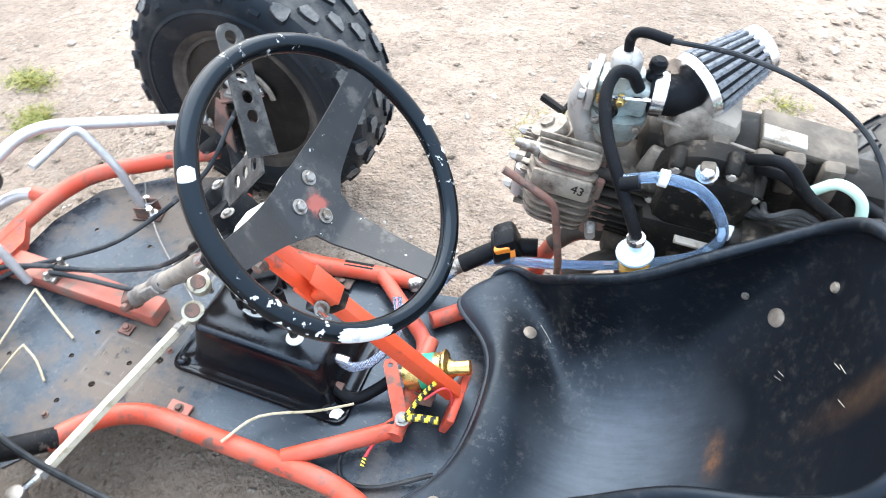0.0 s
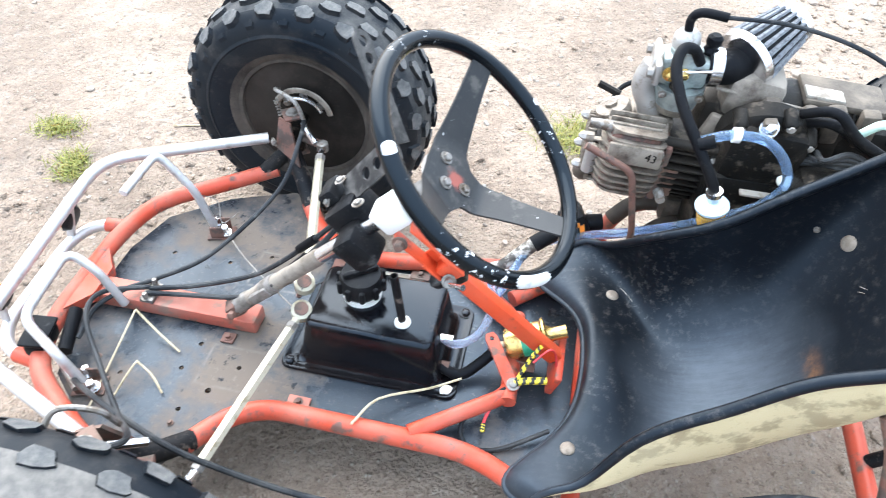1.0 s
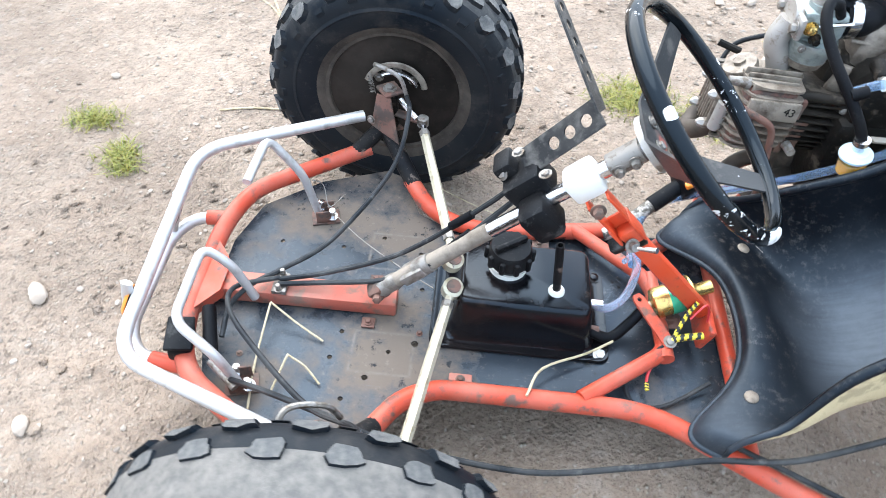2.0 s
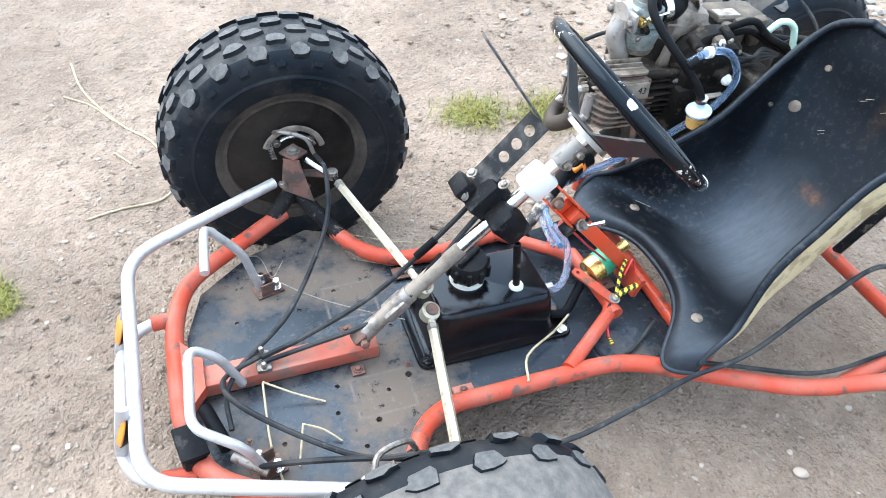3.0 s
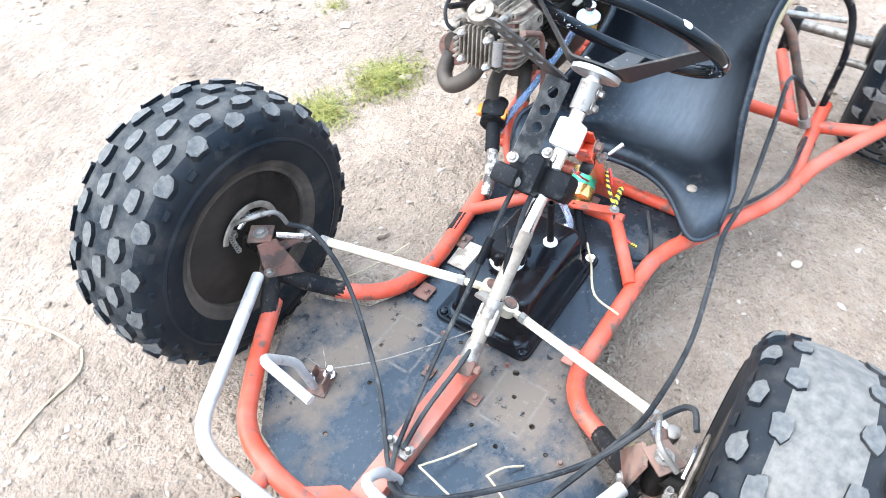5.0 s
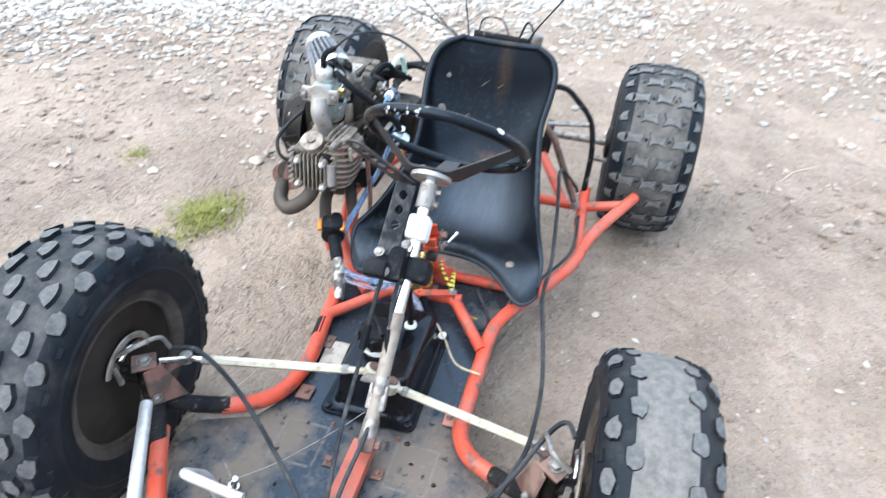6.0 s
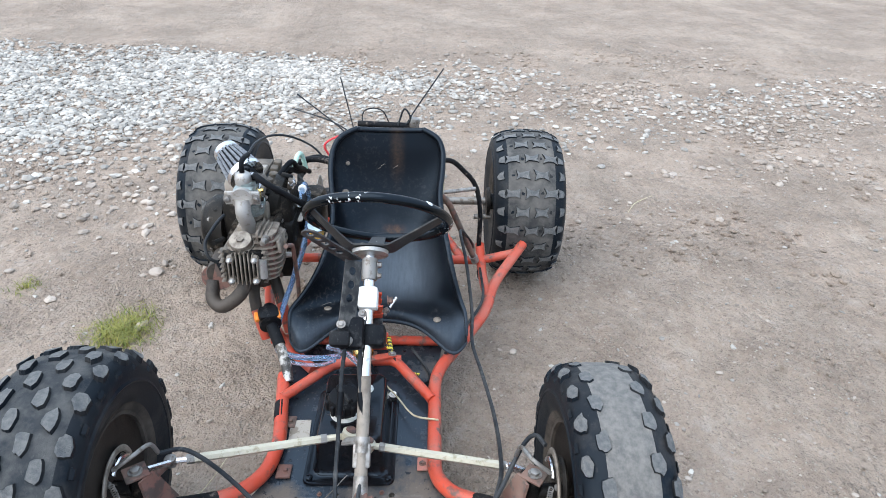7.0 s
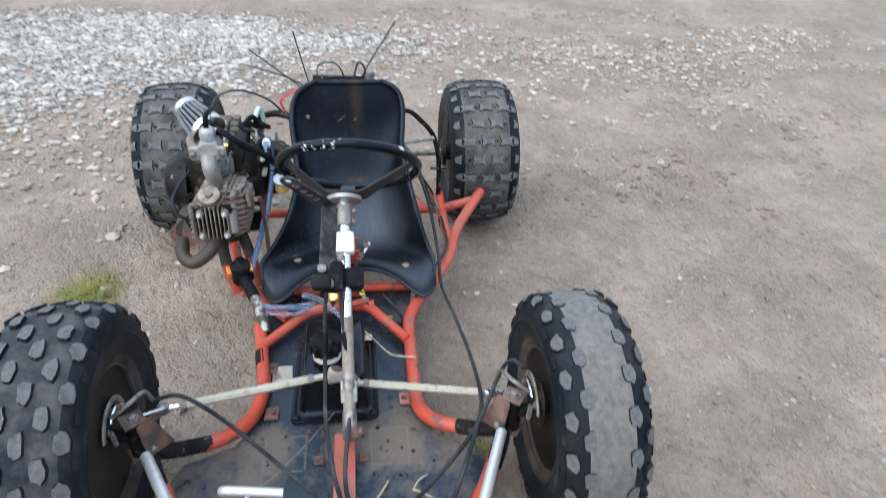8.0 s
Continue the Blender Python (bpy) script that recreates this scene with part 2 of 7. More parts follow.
def pan_material():
    """Smooth black sheet with large patches of dried mud and dust."""
    m, nt, p = nodes_of("muddy_black_sheet")
    co = nt.nodes.new("ShaderNodeTexCoord").outputs["Object"]
    patch, speck, broad = tex(nt, "noise", 9.5, 11, 0.76, co), tex(nt, "noise", 120, 5, 0.7, co), tex(nt, "noise", 2.6, 3, 0.5, co)
    add = nt.nodes.new("ShaderNodeMath")
    add.operation = "MULTIPLY_ADD"
    nt.links.new(broad.outputs[0], add.inputs[0])
    add.inputs[1].default_value = 0.45
    nt.links.new(patch.outputs[0], add.inputs[2])
    sep = nt.nodes.new("ShaderNodeSeparateXYZ")       # trodden in by the feet, less under the tank
    nt.links.new(co, sep.inputs[0])
    less = nt.nodes.new("ShaderNodeMapRange")
    less.inputs["From Min"].default_value, less.inputs["From Max"].default_value = 0.10, 0.26
    less.inputs["To Min"].default_value, less.inputs["To Max"].default_value = 0.0, 0.14
    nt.links.new(sep.outputs["X"], less.inputs["Value"])
    sub = nt.nodes.new("ShaderNodeMath")
    sub.operation = "SUBTRACT"
    nt.links.new(add.outputs[0], sub.inputs[0])
    nt.links.new(less.outputs[0], sub.inputs[1])

    def calc(op, a, b):
        n = nt.nodes.new("ShaderNodeMath")
        n.operation = op
        for k, v in enumerate((a, b)):
            if isinstance(v, float):
                n.inputs[k].default_value = v
            else:
                nt.links.new(v, n.inputs[k])
        return n.outputs[0]

    def spread(x, y, rx, ry):
        """1 at the place, falling to 0 at the distances rx and ry."""
        dx = calc("DIVIDE", calc("SUBTRACT", sep.outputs["X"], x), rx)
        dy = calc("DIVIDE", calc("SUBTRACT", sep.outputs["Y"], y), ry)
        return calc("MAXIMUM", calc("SUBTRACT", 1.0, calc("ADD", calc("MULTIPLY", dx, dx), calc("MULTIPLY", dy, dy))), 0.0)

    def outline(x, y, hx, hy):
        """A thin line round a rectangle."""
        dx = calc("SUBTRACT", calc("ABSOLUTE", calc("SUBTRACT", sep.outputs["X"], x), 0.0), hx)
        dy = calc("SUBTRACT", calc("ABSOLUTE", calc("SUBTRACT", sep.outputs["Y"], y), 0.0), hy)
        return ramp(nt, calc("ABSOLUTE", calc("MAXIMUM", dx, dy), 0.0), 0.0012, 0.0034, (1, 1, 1, 1), (0, 0, 0, 1))

    heavy = calc("MAXIMUM", spread(0.055, -0.085, 0.13, 0.11), calc("MAXIMUM", spread(0.06, 0.13, 0.12, 0.07), spread(-0.11, 0.17, 0.10, 0.07)))
    mud = ramp(nt, calc("ADD", sub.outputs[0], calc("MULTIPLY", heavy, 0.15)), 0.68, 0.86)
    col = mixc(nt, mud, (0.019, 0.025, 0.033), (0.125, 0.100, 0.081))
    fleck = nt.nodes.new("ShaderNodeMath")
    fleck.operation = "MULTIPLY"
    nt.links.new(ramp(nt, speck.outputs[0], 0.60, 0.68), fleck.inputs[0])
    fleck.inputs[1].default_value = 0.4
    col = mixc(nt, fleck.outputs[0], col, (0.20, 0.17, 0.145))
    dots = tex(nt, "noise", 46, 6, 0.72, co)       # dark oily spots and pale scuffs
    col = mixc(nt, ramp(nt, dots.outputs[0], 0.60, 0.66), col, (0.012, 0.012, 0.013))
    drag = nt.nodes.new("ShaderNodeMapping")
    drag.inputs["Scale"].default_value = (3.0, 34.0, 1.0)
    drag.inputs["Rotation"].default_value = (0, 0, 0.5)
    nt.links.new(co, drag.inputs["Vector"])
    scr = tex(nt, "noise", 6, 6, 0.75, drag.outputs[0])
    half = nt.nodes.new("ShaderNodeMath")
    half.operation = "MULTIPLY"
    nt.links.new(ramp(nt, scr.outputs[0], 0.62, 0.70), half.inputs[0])
    half.inputs[1].default_value = 0.5
    col = mixc(nt, half.outputs[0], col, (0.13, 0.125, 0.12))
    rim = calc("MAXIMUM", outline(0.045, 0.099, 0.045, 0.041), outline(0.050, -0.113, 0.048, 0.038))
    col = mixc(nt, calc("MULTIPLY", rim, ramp(nt, dots.outputs[0], 0.40, 0.58)), col, (0.150, 0.130, 0.112))
    nt.links.new(col, p.inputs["Base Color"])
    rr = nt.nodes.new("ShaderNodeMapRange")
    rr.inputs["To Min"].default_value, rr.inputs["To Max"].default_value = 0.27, 0.85
    nt.links.new(mud, rr.inputs["Value"])
    nt.links.new(rr.outputs[0], p.inputs["Roughness"])
    p.inputs["Specular IOR Level"].default_value = 0.45
    p.inputs["Specular Tint"].default_value = (*COOL, 1)
    bump(nt, p, speck.outputs[0], 0.18, 0.002)
    return m


PAN = pan_material()


def seat_material():
    m, nt, p = nodes_of("glossy_black_gelcoat")
    co = nt.nodes.new("ShaderNodeTexCoord").outputs["Object"]
    scuff, broad, fine = tex(nt, "noise", 80, 8, 0.78, co), tex(nt, "noise", 5.0, 4, 0.55, co), tex(nt, "noise", 260, 2, 0.5, co)
    sep = nt.nodes.new("ShaderNodeSeparateXYZ")
    nt.links.new(co, sep.inputs[0])

    def calc(op, a, b=0.0):
        n = nt.nodes.new("ShaderNodeMath")
        n.operation = op
        for k, v in enumerate((a, b)):
            if isinstance(v, float):
                n.inputs[k].default_value = v
            else:
                nt.links.new(v, n.inputs[k])
        return n.outputs[0]

    scuffs = calc("MULTIPLY", ramp(nt, scuff.outputs[0], 0.52, 0.72), ramp(nt, broad.outputs[0], 0.42, 0.58))
    scuffs = calc("MULTIPLY", scuffs, ramp(nt, sep.outputs["X"], 0.62, 0.86, (1, 1, 1, 1), (0.35, 0.35, 0.35, 1)))
    col = mixc(nt, scuffs, (0.0040, 0.0052, 0.0075), (0.085, 0.080, 0.076))
    # a dull film worn into the hollow where the driver sits and over the two front lobes, with soft sky shine painted
    # into it
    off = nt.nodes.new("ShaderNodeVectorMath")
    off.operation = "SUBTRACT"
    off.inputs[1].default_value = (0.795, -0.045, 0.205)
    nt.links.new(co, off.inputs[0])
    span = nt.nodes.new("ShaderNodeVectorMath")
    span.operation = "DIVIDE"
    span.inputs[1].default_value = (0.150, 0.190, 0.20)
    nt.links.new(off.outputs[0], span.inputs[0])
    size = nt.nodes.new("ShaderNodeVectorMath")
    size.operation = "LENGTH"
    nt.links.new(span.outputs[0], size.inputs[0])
    film_sheen = ramp(nt, calc("ADD", size.outputs["Value"], calc("MULTIPLY", calc("SUBTRACT", broad.outputs[0], 0.5), 0.9)), 0.25, 1.20, (1, 1, 1, 1), (0, 0, 0, 1))
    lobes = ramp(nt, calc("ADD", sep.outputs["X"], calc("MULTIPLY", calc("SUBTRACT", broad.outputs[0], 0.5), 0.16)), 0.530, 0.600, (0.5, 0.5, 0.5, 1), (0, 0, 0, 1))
    film_sheen = calc("MAXIMUM", film_sheen, lobes)
    # streaks that break up the painted highlight along the hollow
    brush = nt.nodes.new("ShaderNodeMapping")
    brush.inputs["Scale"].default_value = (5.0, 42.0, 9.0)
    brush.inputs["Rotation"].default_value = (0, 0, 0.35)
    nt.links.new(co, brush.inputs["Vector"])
    streaks = tex(nt, "noise", 2.2, 7, 0.7, brush.outputs[0])
    film_sheen = calc("MULTIPLY", film_sheen, ramp(nt, streaks.outputs[0], 0.34, 0.62, (0.80, 0.80, 0.80, 1), (1.12, 1.12, 1.12, 1)))
    dull = calc("MULTIPLY", film_sheen, calc("ADD", 0.65, calc("MULTIPLY", scuff.outputs[0], 0.5)))
    # the pale grey-blue stands in for sky reflected in the gelcoat
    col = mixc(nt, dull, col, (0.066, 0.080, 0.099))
    # a brown stain that has run down the middle of the back
    across = calc("ABSOLUTE", calc("ADD", sep.outputs["Y"], 0.068))
    wobble = calc("ADD", across, calc("MULTIPLY", broad.outputs[0], 0.02))
    run = calc("MULTIPLY", ramp(nt, wobble, 0.010, 0.034, (1, 1, 1, 1), (0, 0, 0, 1)), calc("ADD", calc("MULTIPLY", ramp(nt, sep.outputs["Z"], 0.42, 0.52), 0.55), 0.0))
    run = calc("MULTIPLY", run, ramp(nt, scuff.outputs[0], 0.30, 0.62))
    col = mixc(nt, run, col, (0.075, 0.045, 0.026))
    # an orange-brown mark across the crease below the back
    level = calc("ABSOLUTE", calc("SUBTRACT", calc("ADD", sep.outputs["Z"], calc("MULTIPLY", scuff.outputs[0], 0.012)), 0.332))
    crease_mark = calc("MULTIPLY", ramp(nt, level, 0.0, 0.017, (1, 1, 1, 1), (0, 0, 0, 1)), ramp(nt, calc("ABSOLUTE", calc("ADD", sep.outputs["Y"], 0.062)), 0.010, 0.038, (1, 1, 1, 1), (0, 0, 0, 1)))
    col = mixc(nt, calc("MULTIPLY", crease_mark, ramp(nt, scuff.outputs[0], 0.34, 0.66)), col, (0.13, 0.062, 0.028))
    nt.links.new(col, p.inputs["Base Color"])
    rr = nt.nodes.new("ShaderNodeMapRange")
    rr.inputs["To Min"].default_value, rr.inputs["To Max"].default_value = 0.29, 0.44
    nt.links.new(broad.outputs[0], rr.inputs["Value"])
    nt.links.new(calc("ADD", rr.outputs[0], calc("MULTIPLY", film_sheen, 0.12)), p.inputs["Roughness"])
    p.inputs["Specular IOR Level"].default_value = 0.28
    p.inputs["Specular Tint"].default_value = (*COOL, 1)
    bump(nt, p, fine.outputs[0], 0.05, 0.001)
    return m


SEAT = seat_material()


def clear_tube(name, tint):
    m, nt, p = nodes_of(name)
    p.inputs["Base Color"].default_value = (*tint, 1)
    p.inputs["Roughness"].default_value = 0.12
    p.inputs["Transmission Weight"].default_value = 0.85
    p.inputs["IOR"].default_value = 1.3
    n = tex(nt, "noise", 90, 2, 0.5, nt.nodes.new("ShaderNodeTexCoord").outputs["Object"])
    bump(nt, p, n.outputs[0], 0.05, 0.001)
    return m


CLEAR = clear_tube("clear_hose", (0.62, 0.70, 0.88))
BLUE = clear_tube("bluish_clear_hose", (0.40, 0.60, 0.87))
BOWL = clear_tube("clear_filter_bowl", (0.93, 0.92, 0.85))


def wheel_grip_material():
    """Black enamel with small flaked chips of white."""
    m, nt, p = nodes_of("chipped_black_enamel")
    co = nt.nodes.new("ShaderNodeTexCoord").outputs["Object"]
    a, b = tex(nt, "noise", 105, 6, 0.6, co), tex(nt, "noise", 9, 4, 0.6, co)
    gate = nt.nodes.new("ShaderNodeMath")
    gate.operation = "MULTIPLY"
    nt.links.new(ramp(nt, a.outputs[0], 0.60, 0.61), gate.inputs[0])
    nt.links.new(ramp(nt, b.outputs[0], 0.53, 0.58), gate.inputs[1])
    nt.links.new(mixc(nt, gate.outputs[0], (0.004, 0.005, 0.006), (0.62, 0.63, 0.65)), p.inputs["Base Color"])
    p.inputs["Roughness"].default_value = 0.13
    p.inputs["Specular IOR Level"].default_value = 0.25
    p.inputs["Specular Tint"].default_value = (*COOL, 1)
    bump(nt, p, a.outputs[0], 0.04, 0.002)
    return m


GRIP = wheel_grip_material()


def ground_material():
    m, nt, p = nodes_of("trodden_dry_earth")
    co = nt.nodes.new("ShaderNodeTexCoord").outputs["Object"]
    big, mid = tex(nt, "noise", 0.8, 6, 0.62, co), tex(nt, "noise", 5, 8, 0.68, co)
    crumb, fine = tex(nt, "noise", 34, 8, 0.75, co), tex(nt, "noise", 150, 4, 0.7, co)
    grit = tex(nt, "voronoi", 62, vec=co)
    grit2 = tex(nt, "voronoi", 150, vec=co)
    c = mixc(nt, ramp(nt, big.outputs[0], 0.36, 0.66), (0.512, 0.403, 0.321), (0.400, 0.302, 0.236))
    c = mixc(nt, ramp(nt, mid.outputs[0], 0.50, 0.78), c, (0.269, 0.197, 0.150))
    c = mixc(nt, ramp(nt, mid.outputs[0], 0.24, 0.48, (1, 1, 1, 1), (0, 0, 0, 1)), c, (0.53, 0.437, 0.357))

    def part_of(src, k):
        n = nt.nodes.new("ShaderNodeMath")
        n.operation = "MULTIPLY"
        nt.links.new(src, n.inputs[0])
        if isinstance(k, float):
            n.inputs[1].default_value = k
        else:
            nt.links.new(k, n.inputs[1])
        return n.outputs[0]

    blot = tex(nt, "noise", 11, 7, 0.72, co)
    c = mixc(nt, part_of(ramp(nt, blot.outputs[0], 0.52, 0.62), 0.55), c, (0.255, 0.199, 0.163))
    c = mixc(nt, part_of(ramp(nt, blot.outputs[0], 0.36, 0.45, (1, 1, 1, 1), (0, 0, 0, 1)), 0.6), c, (0.53, 0.448, 0.385))
    c = mixc(nt, part_of(ramp(nt, crumb.outputs[0], 0.50, 0.70), 0.65), c, (0.224, 0.164, 0.124))
    c = mixc(nt, part_of(ramp(nt, crumb.outputs[0], 0.28, 0.46, (1, 1, 1, 1), (0, 0, 0, 1)), 0.55), c, (0.52, 0.458, 0.38))
    c = mixc(nt, part_of(ramp(nt, fine.outputs[0], 0.50, 0.68), 0.45), c, (0.232, 0.168, 0.130))
    spots = part_of(ramp(nt, grit.outputs["Distance"], 0.10, 0.24, (1, 1, 1, 1), (0, 0, 0, 1)), ramp(nt, mid.outputs[0], 0.46, 0.60))
    c = mixc(nt, spots, c, (0.592, 0.555, 0.468))
    c = mixc(nt, 0.42, c, (0.228, 0.184, 0.152))
    chips = tex(nt, "noise", 74, 3, 0.6, co)        # small dark crumbs
    c = mixc(nt, part_of(ramp(nt, chips.outputs[0], 0.60, 0.67), 0.6), c, (0.150, 0.115, 0.092))
    c = mixc(nt, part_of(ramp(nt, chips.outputs[0], 0.31, 0.38, (1, 1, 1, 1), (0, 0, 0, 1)), 0.5), c, (0.46, 0.40, 0.34))
    nt.links.new(c, p.inputs["Base Color"])
    p.inputs["Roughness"].default_value = 0.92
    p.inputs["Specular IOR Level"].default_value = 0.25

    def total(a, b):
        n = nt.nodes.new("ShaderNodeMath")
        n.operation = "ADD"
        nt.links.new(a, n.inputs[0])
        nt.links.new(b, n.inputs[1])
        return n.outputs[0]

    h = total(part_of(crumb.outputs[0], 0.55), part_of(mid.outputs[0], 1.2))
    h = total(h, part_of(grit2.outputs["Distance"], 0.18))
    h = total(h, part_of(ramp(nt, grit.outputs["Distance"], 0.10, 0.30, (1, 1, 1, 1), (0, 0, 0, 1)), 0.25))
    clod = tex(nt, "noise", 14, 6, 0.7, co)
    h = total(h, part_of(clod.outputs[0], 1.6))
    # some stretches are trodden smooth, others loose
    trodden = tex(nt, "noise", 1.9, 5, 0.6, co)
    h = part_of(h, ramp(nt, trodden.outputs[0], 0.42, 0.58, (0.55, 0.55, 0.55, 1), (1, 1, 1, 1)))
    bump(nt, p, h, 1.0, 0.034)
    return m


EARTH = ground_material()


def grass_material():
    m, nt, p = nodes_of("short_grass")
    g = nt.nodes.new("ShaderNodeNewGeometry")
    nt.links.new(ramp(nt, g.outputs["Random Per Island"], 0.0, 1.0, (0.075, 0.105, 0.010, 1), (0.31, 0.275, 0.06, 1)), p.inputs["Base Color"])
    p.inputs["Roughness"].default_value = 0.6
    p.inputs["Subsurface Weight"].default_value = 0.1
    return m


GRASS = grass_material()


# ---- mesh helpers ----
def finish(name, bm, mat, smooth=40):
    me = bpy.data.meshes.new(name)
    bmesh.ops.recalc_face_normals(bm, faces=bm.faces)
    if smooth:
        lim = radians(smooth)
        for f in bm.faces:
            f.smooth = True
        for e in bm.edges:
            e.smooth = len(e.link_faces) == 2 and e.calc_face_angle(0) < lim
    bm.to_mesh(me)
    bm.free()
    for one in (mat if isinstance(mat, (list, tuple)) else [mat]):
        me.materials.append(one)
    return me


def part(name, bm, mat, parent, label="", smooth=40):
    ob = new(name, finish(name, bm, mat, smooth))
    ob.parent = parent
    if label:
        tagged(ob, label)
    return ob


def spline(pts, steps=6):
    """A smooth line through the points."""
    p = [Vector(q) for q in pts]
    p = [2 * p[0] - p[1]] + p + [2 * p[-1] - p[-2]]
    out = []
    for i in range(1, len(p) - 2):
        for s in range(steps):
            t = s / steps
            out.append(0.5 * ((2 * p[i]) + (p[i + 1] - p[i - 1]) * t + (2 * p[i - 1] - 5 * p[i] + 4 * p[i + 1] - p[i + 2]) * t * t
                              + (3 * p[i] - p[i - 1] - 3 * p[i + 1] + p[i + 2]) * t ** 3))
    out.append(p[-2])
    return out


def bent(pts, radius, steps=6):
    """A line of straight lengths with rounded bends."""
    p = [Vector(q) for q in pts]
    out = [p[0]]
    for a, b, c in zip(p, p[1:], p[2:]):
        u, v = (a - b), (c - b)
        d = min(radius, u.length * 0.48, v.length * 0.48)
        s, e = b + u.normalized() * d, b + v.normalized() * d
        for k in range(steps + 1):
            t = k / steps
            out.append((1 - t) ** 2 * s + 2 * t * (1 - t) * b + t * t * e)
    out.append(p[-1])
    return out


def sweep(line, r, sides=10, bm=None, closed=False, flat=1.0, roll=0.0):
    """A round bar along a line; r may be a list. flat squeezes the section across."""
    bm = bm or bmesh.new()
    line = [Vector(q) for q in line]
    n = len(line)
    rs = list(r) if isinstance(r, (list, tuple)) else [r] * n
    tan = []
    for i in range(n):
        a, b = line[(i - 1) % n if closed else max(i - 1, 0)], line[(i + 1) % n if closed else min(i + 1, n - 1)]
        tan.append((b - a).normalized())
    up = Vector((0, 0, 1)) if abs(tan[0].z) < 0.9 else Vector((0, 1, 0))
    side = tan[0].cross(up).normalized()
    rings = []
    for i in range(n):
        side = (side - tan[i] * side.dot(tan[i])).normalized()
        other = tan[i].cross(side)
        ring = []
        for k in range(sides):
            a = 2 * math.pi * k / sides + roll
            ring.append(bm.verts.new(line[i] + (side * math.cos(a) + other * math.sin(a) * flat) * rs[i]))
        rings.append(ring)
    pairs = list(zip(rings, rings[1:])) + ([(rings[-1], rings[0])] if closed else [])
    for a, b in pairs:
        for k in range(sides):
            bm.faces.new((a[k], a[(k + 1) % sides], b[(k + 1) % sides], b[k]))
    if not closed:
        bm.faces.new(rings[0][::-1])
        bm.faces.new(rings[-1])
    return bm


def lathe(profile, m=None, sides=32, bm=None, cap=True):
    """Turns (along, radius) pairs about the y axis, then lays the result at the pose m."""
    bm = bm or bmesh.new()
    m = m or Matrix()
    rings = []
    for y, r in profile:
        rings.append([bm.verts.new(m @ Vector((r * math.cos(2 * math.pi * k / sides), y, r * math.sin(2 * math.pi * k / sides)))) for k in range(sides)])
    for a, b in zip(rings, rings[1:]):
        for k in range(sides):
            bm.faces.new((a[k], a[(k + 1) % sides], b[(k + 1) % sides], b[k]))
    if cap:
        bm.faces.new(rings[0][::-1])
        bm.faces.new(rings[-1])
    return bm


def along(a, b):
    """A pose whose y axis runs from a to b."""
    a, b = Vector(a), Vector(b)
    return Matrix.Translation(a) @ (b - a).to_track_quat("Y", "Z").to_matrix().to_4x4()


def box(size, m=None, bevel=0.003, bm=None, taper=1.0):
    """A bevelled block about the pose m; taper narrows its top."""
    bm2 = bmesh.new()
    bmesh.ops.create_cube(bm2, size=1)
    for v in bm2.verts:
        k = taper if v.co.z > 0 else 1
        v.co = Vector((v.co.x * size[0] * k, v.co.y * size[1] * k, v.co.z * size[2]))
    if bevel:
        bmesh.ops.bevel(bm2, geom=bm2.edges[:], offset=bevel, segments=2, affect="EDGES", profile=0.5)
    bm2.transform(m or Matrix())
    if bm is None:
        return bm2
    me = bpy.data.meshes.new("tmp")
    bm2.to_mesh(me)
    bm2.free()
    bm.from_mesh(me)
    bpy.data.meshes.remove(me)
    return bm


def slab(outline, thick, m=None, holes=(), bm=None):
    """A plate in the xy plane at the pose m, with round holes (x, y, r) right through."""
    bm = bm or bmesh.new()
    m = m or Matrix()
    loops = [[Vector((x, y, 0)) for x, y in outline]]
    for x, y, r in holes:
        loops.append([Vector((x + r * math.cos(k * math.pi / 8), y + r * math.sin(k * math.pi / 8), 0)) for k in range(16)])
    sheets = []
    for z in (0.0, thick):
        edges, rings = [], []
        for lp in loops:
            vs = [bm.verts.new(m @ (v + Vector((0, 0, z)))) for v in lp]
            rings.append(vs)
            for a, b in zip(vs, vs[1:] + vs[:1]):
                edges.append(bm.edges.new((a, b)))
        bmesh.ops.triangle_fill(bm, use_beauty=True, use_dissolve=False, edges=edges)
        sheets.append(rings)
    for lo, hi in zip(*sheets):
        for i in range(len(lo)):
            j = (i + 1) % len(lo)
            bm.faces.new((lo[i], lo[j], hi[j], hi[i]))
    return bm


def bolt(at, way, r=0.006, h=0.005, bm=None, washer=True):
    """A hexagon head on a washer."""
    at, way = Vector(at), Vector(way).normalized()
    m = along(at, at + way)
    bm = bm or bmesh.new()
    if washer:
        lathe([(0, r * 1.5), (0.0015, r * 1.5)], m, 16, bm)
    lathe([(0.001, r), (h, r), (h + 0.001, r * 0.8)], m, 6, bm)
    return bm


# ---- ground ----
def earth_height(x, y):
    """The lie of the trodden yard: low swells, ruts and crumbs, flat under the wheels."""
    h = 0.018 * noise.noise((x * 0.7, y * 0.7, 3.1)) + 0.010 * noise.noise((x * 2.3, y * 2.3, 7.7)) + 0.0055 * noise.noise((x * 6, y * 6, 1.3))
    h += 0.0045 * noise.noise((x * 19, y * 19, 5.5)) + 0.0022 * noise.noise((x * 37, y * 37, 8.1))
    h += 0.016 * max(0.0, noise.noise((x * 8, y * 8, 11.5)) - 0.12) * max(0.0, noise.noise((x * 1.1, y * 1.1, 17.0)) + 0.25)
    for wx, wy in WHEEL_SPOTS:
        d = math.hypot(x - wx, y - wy)
        k = min(1.0, max(0.0, (d - 0.10) / 0.25))
        h = h * k
    return h


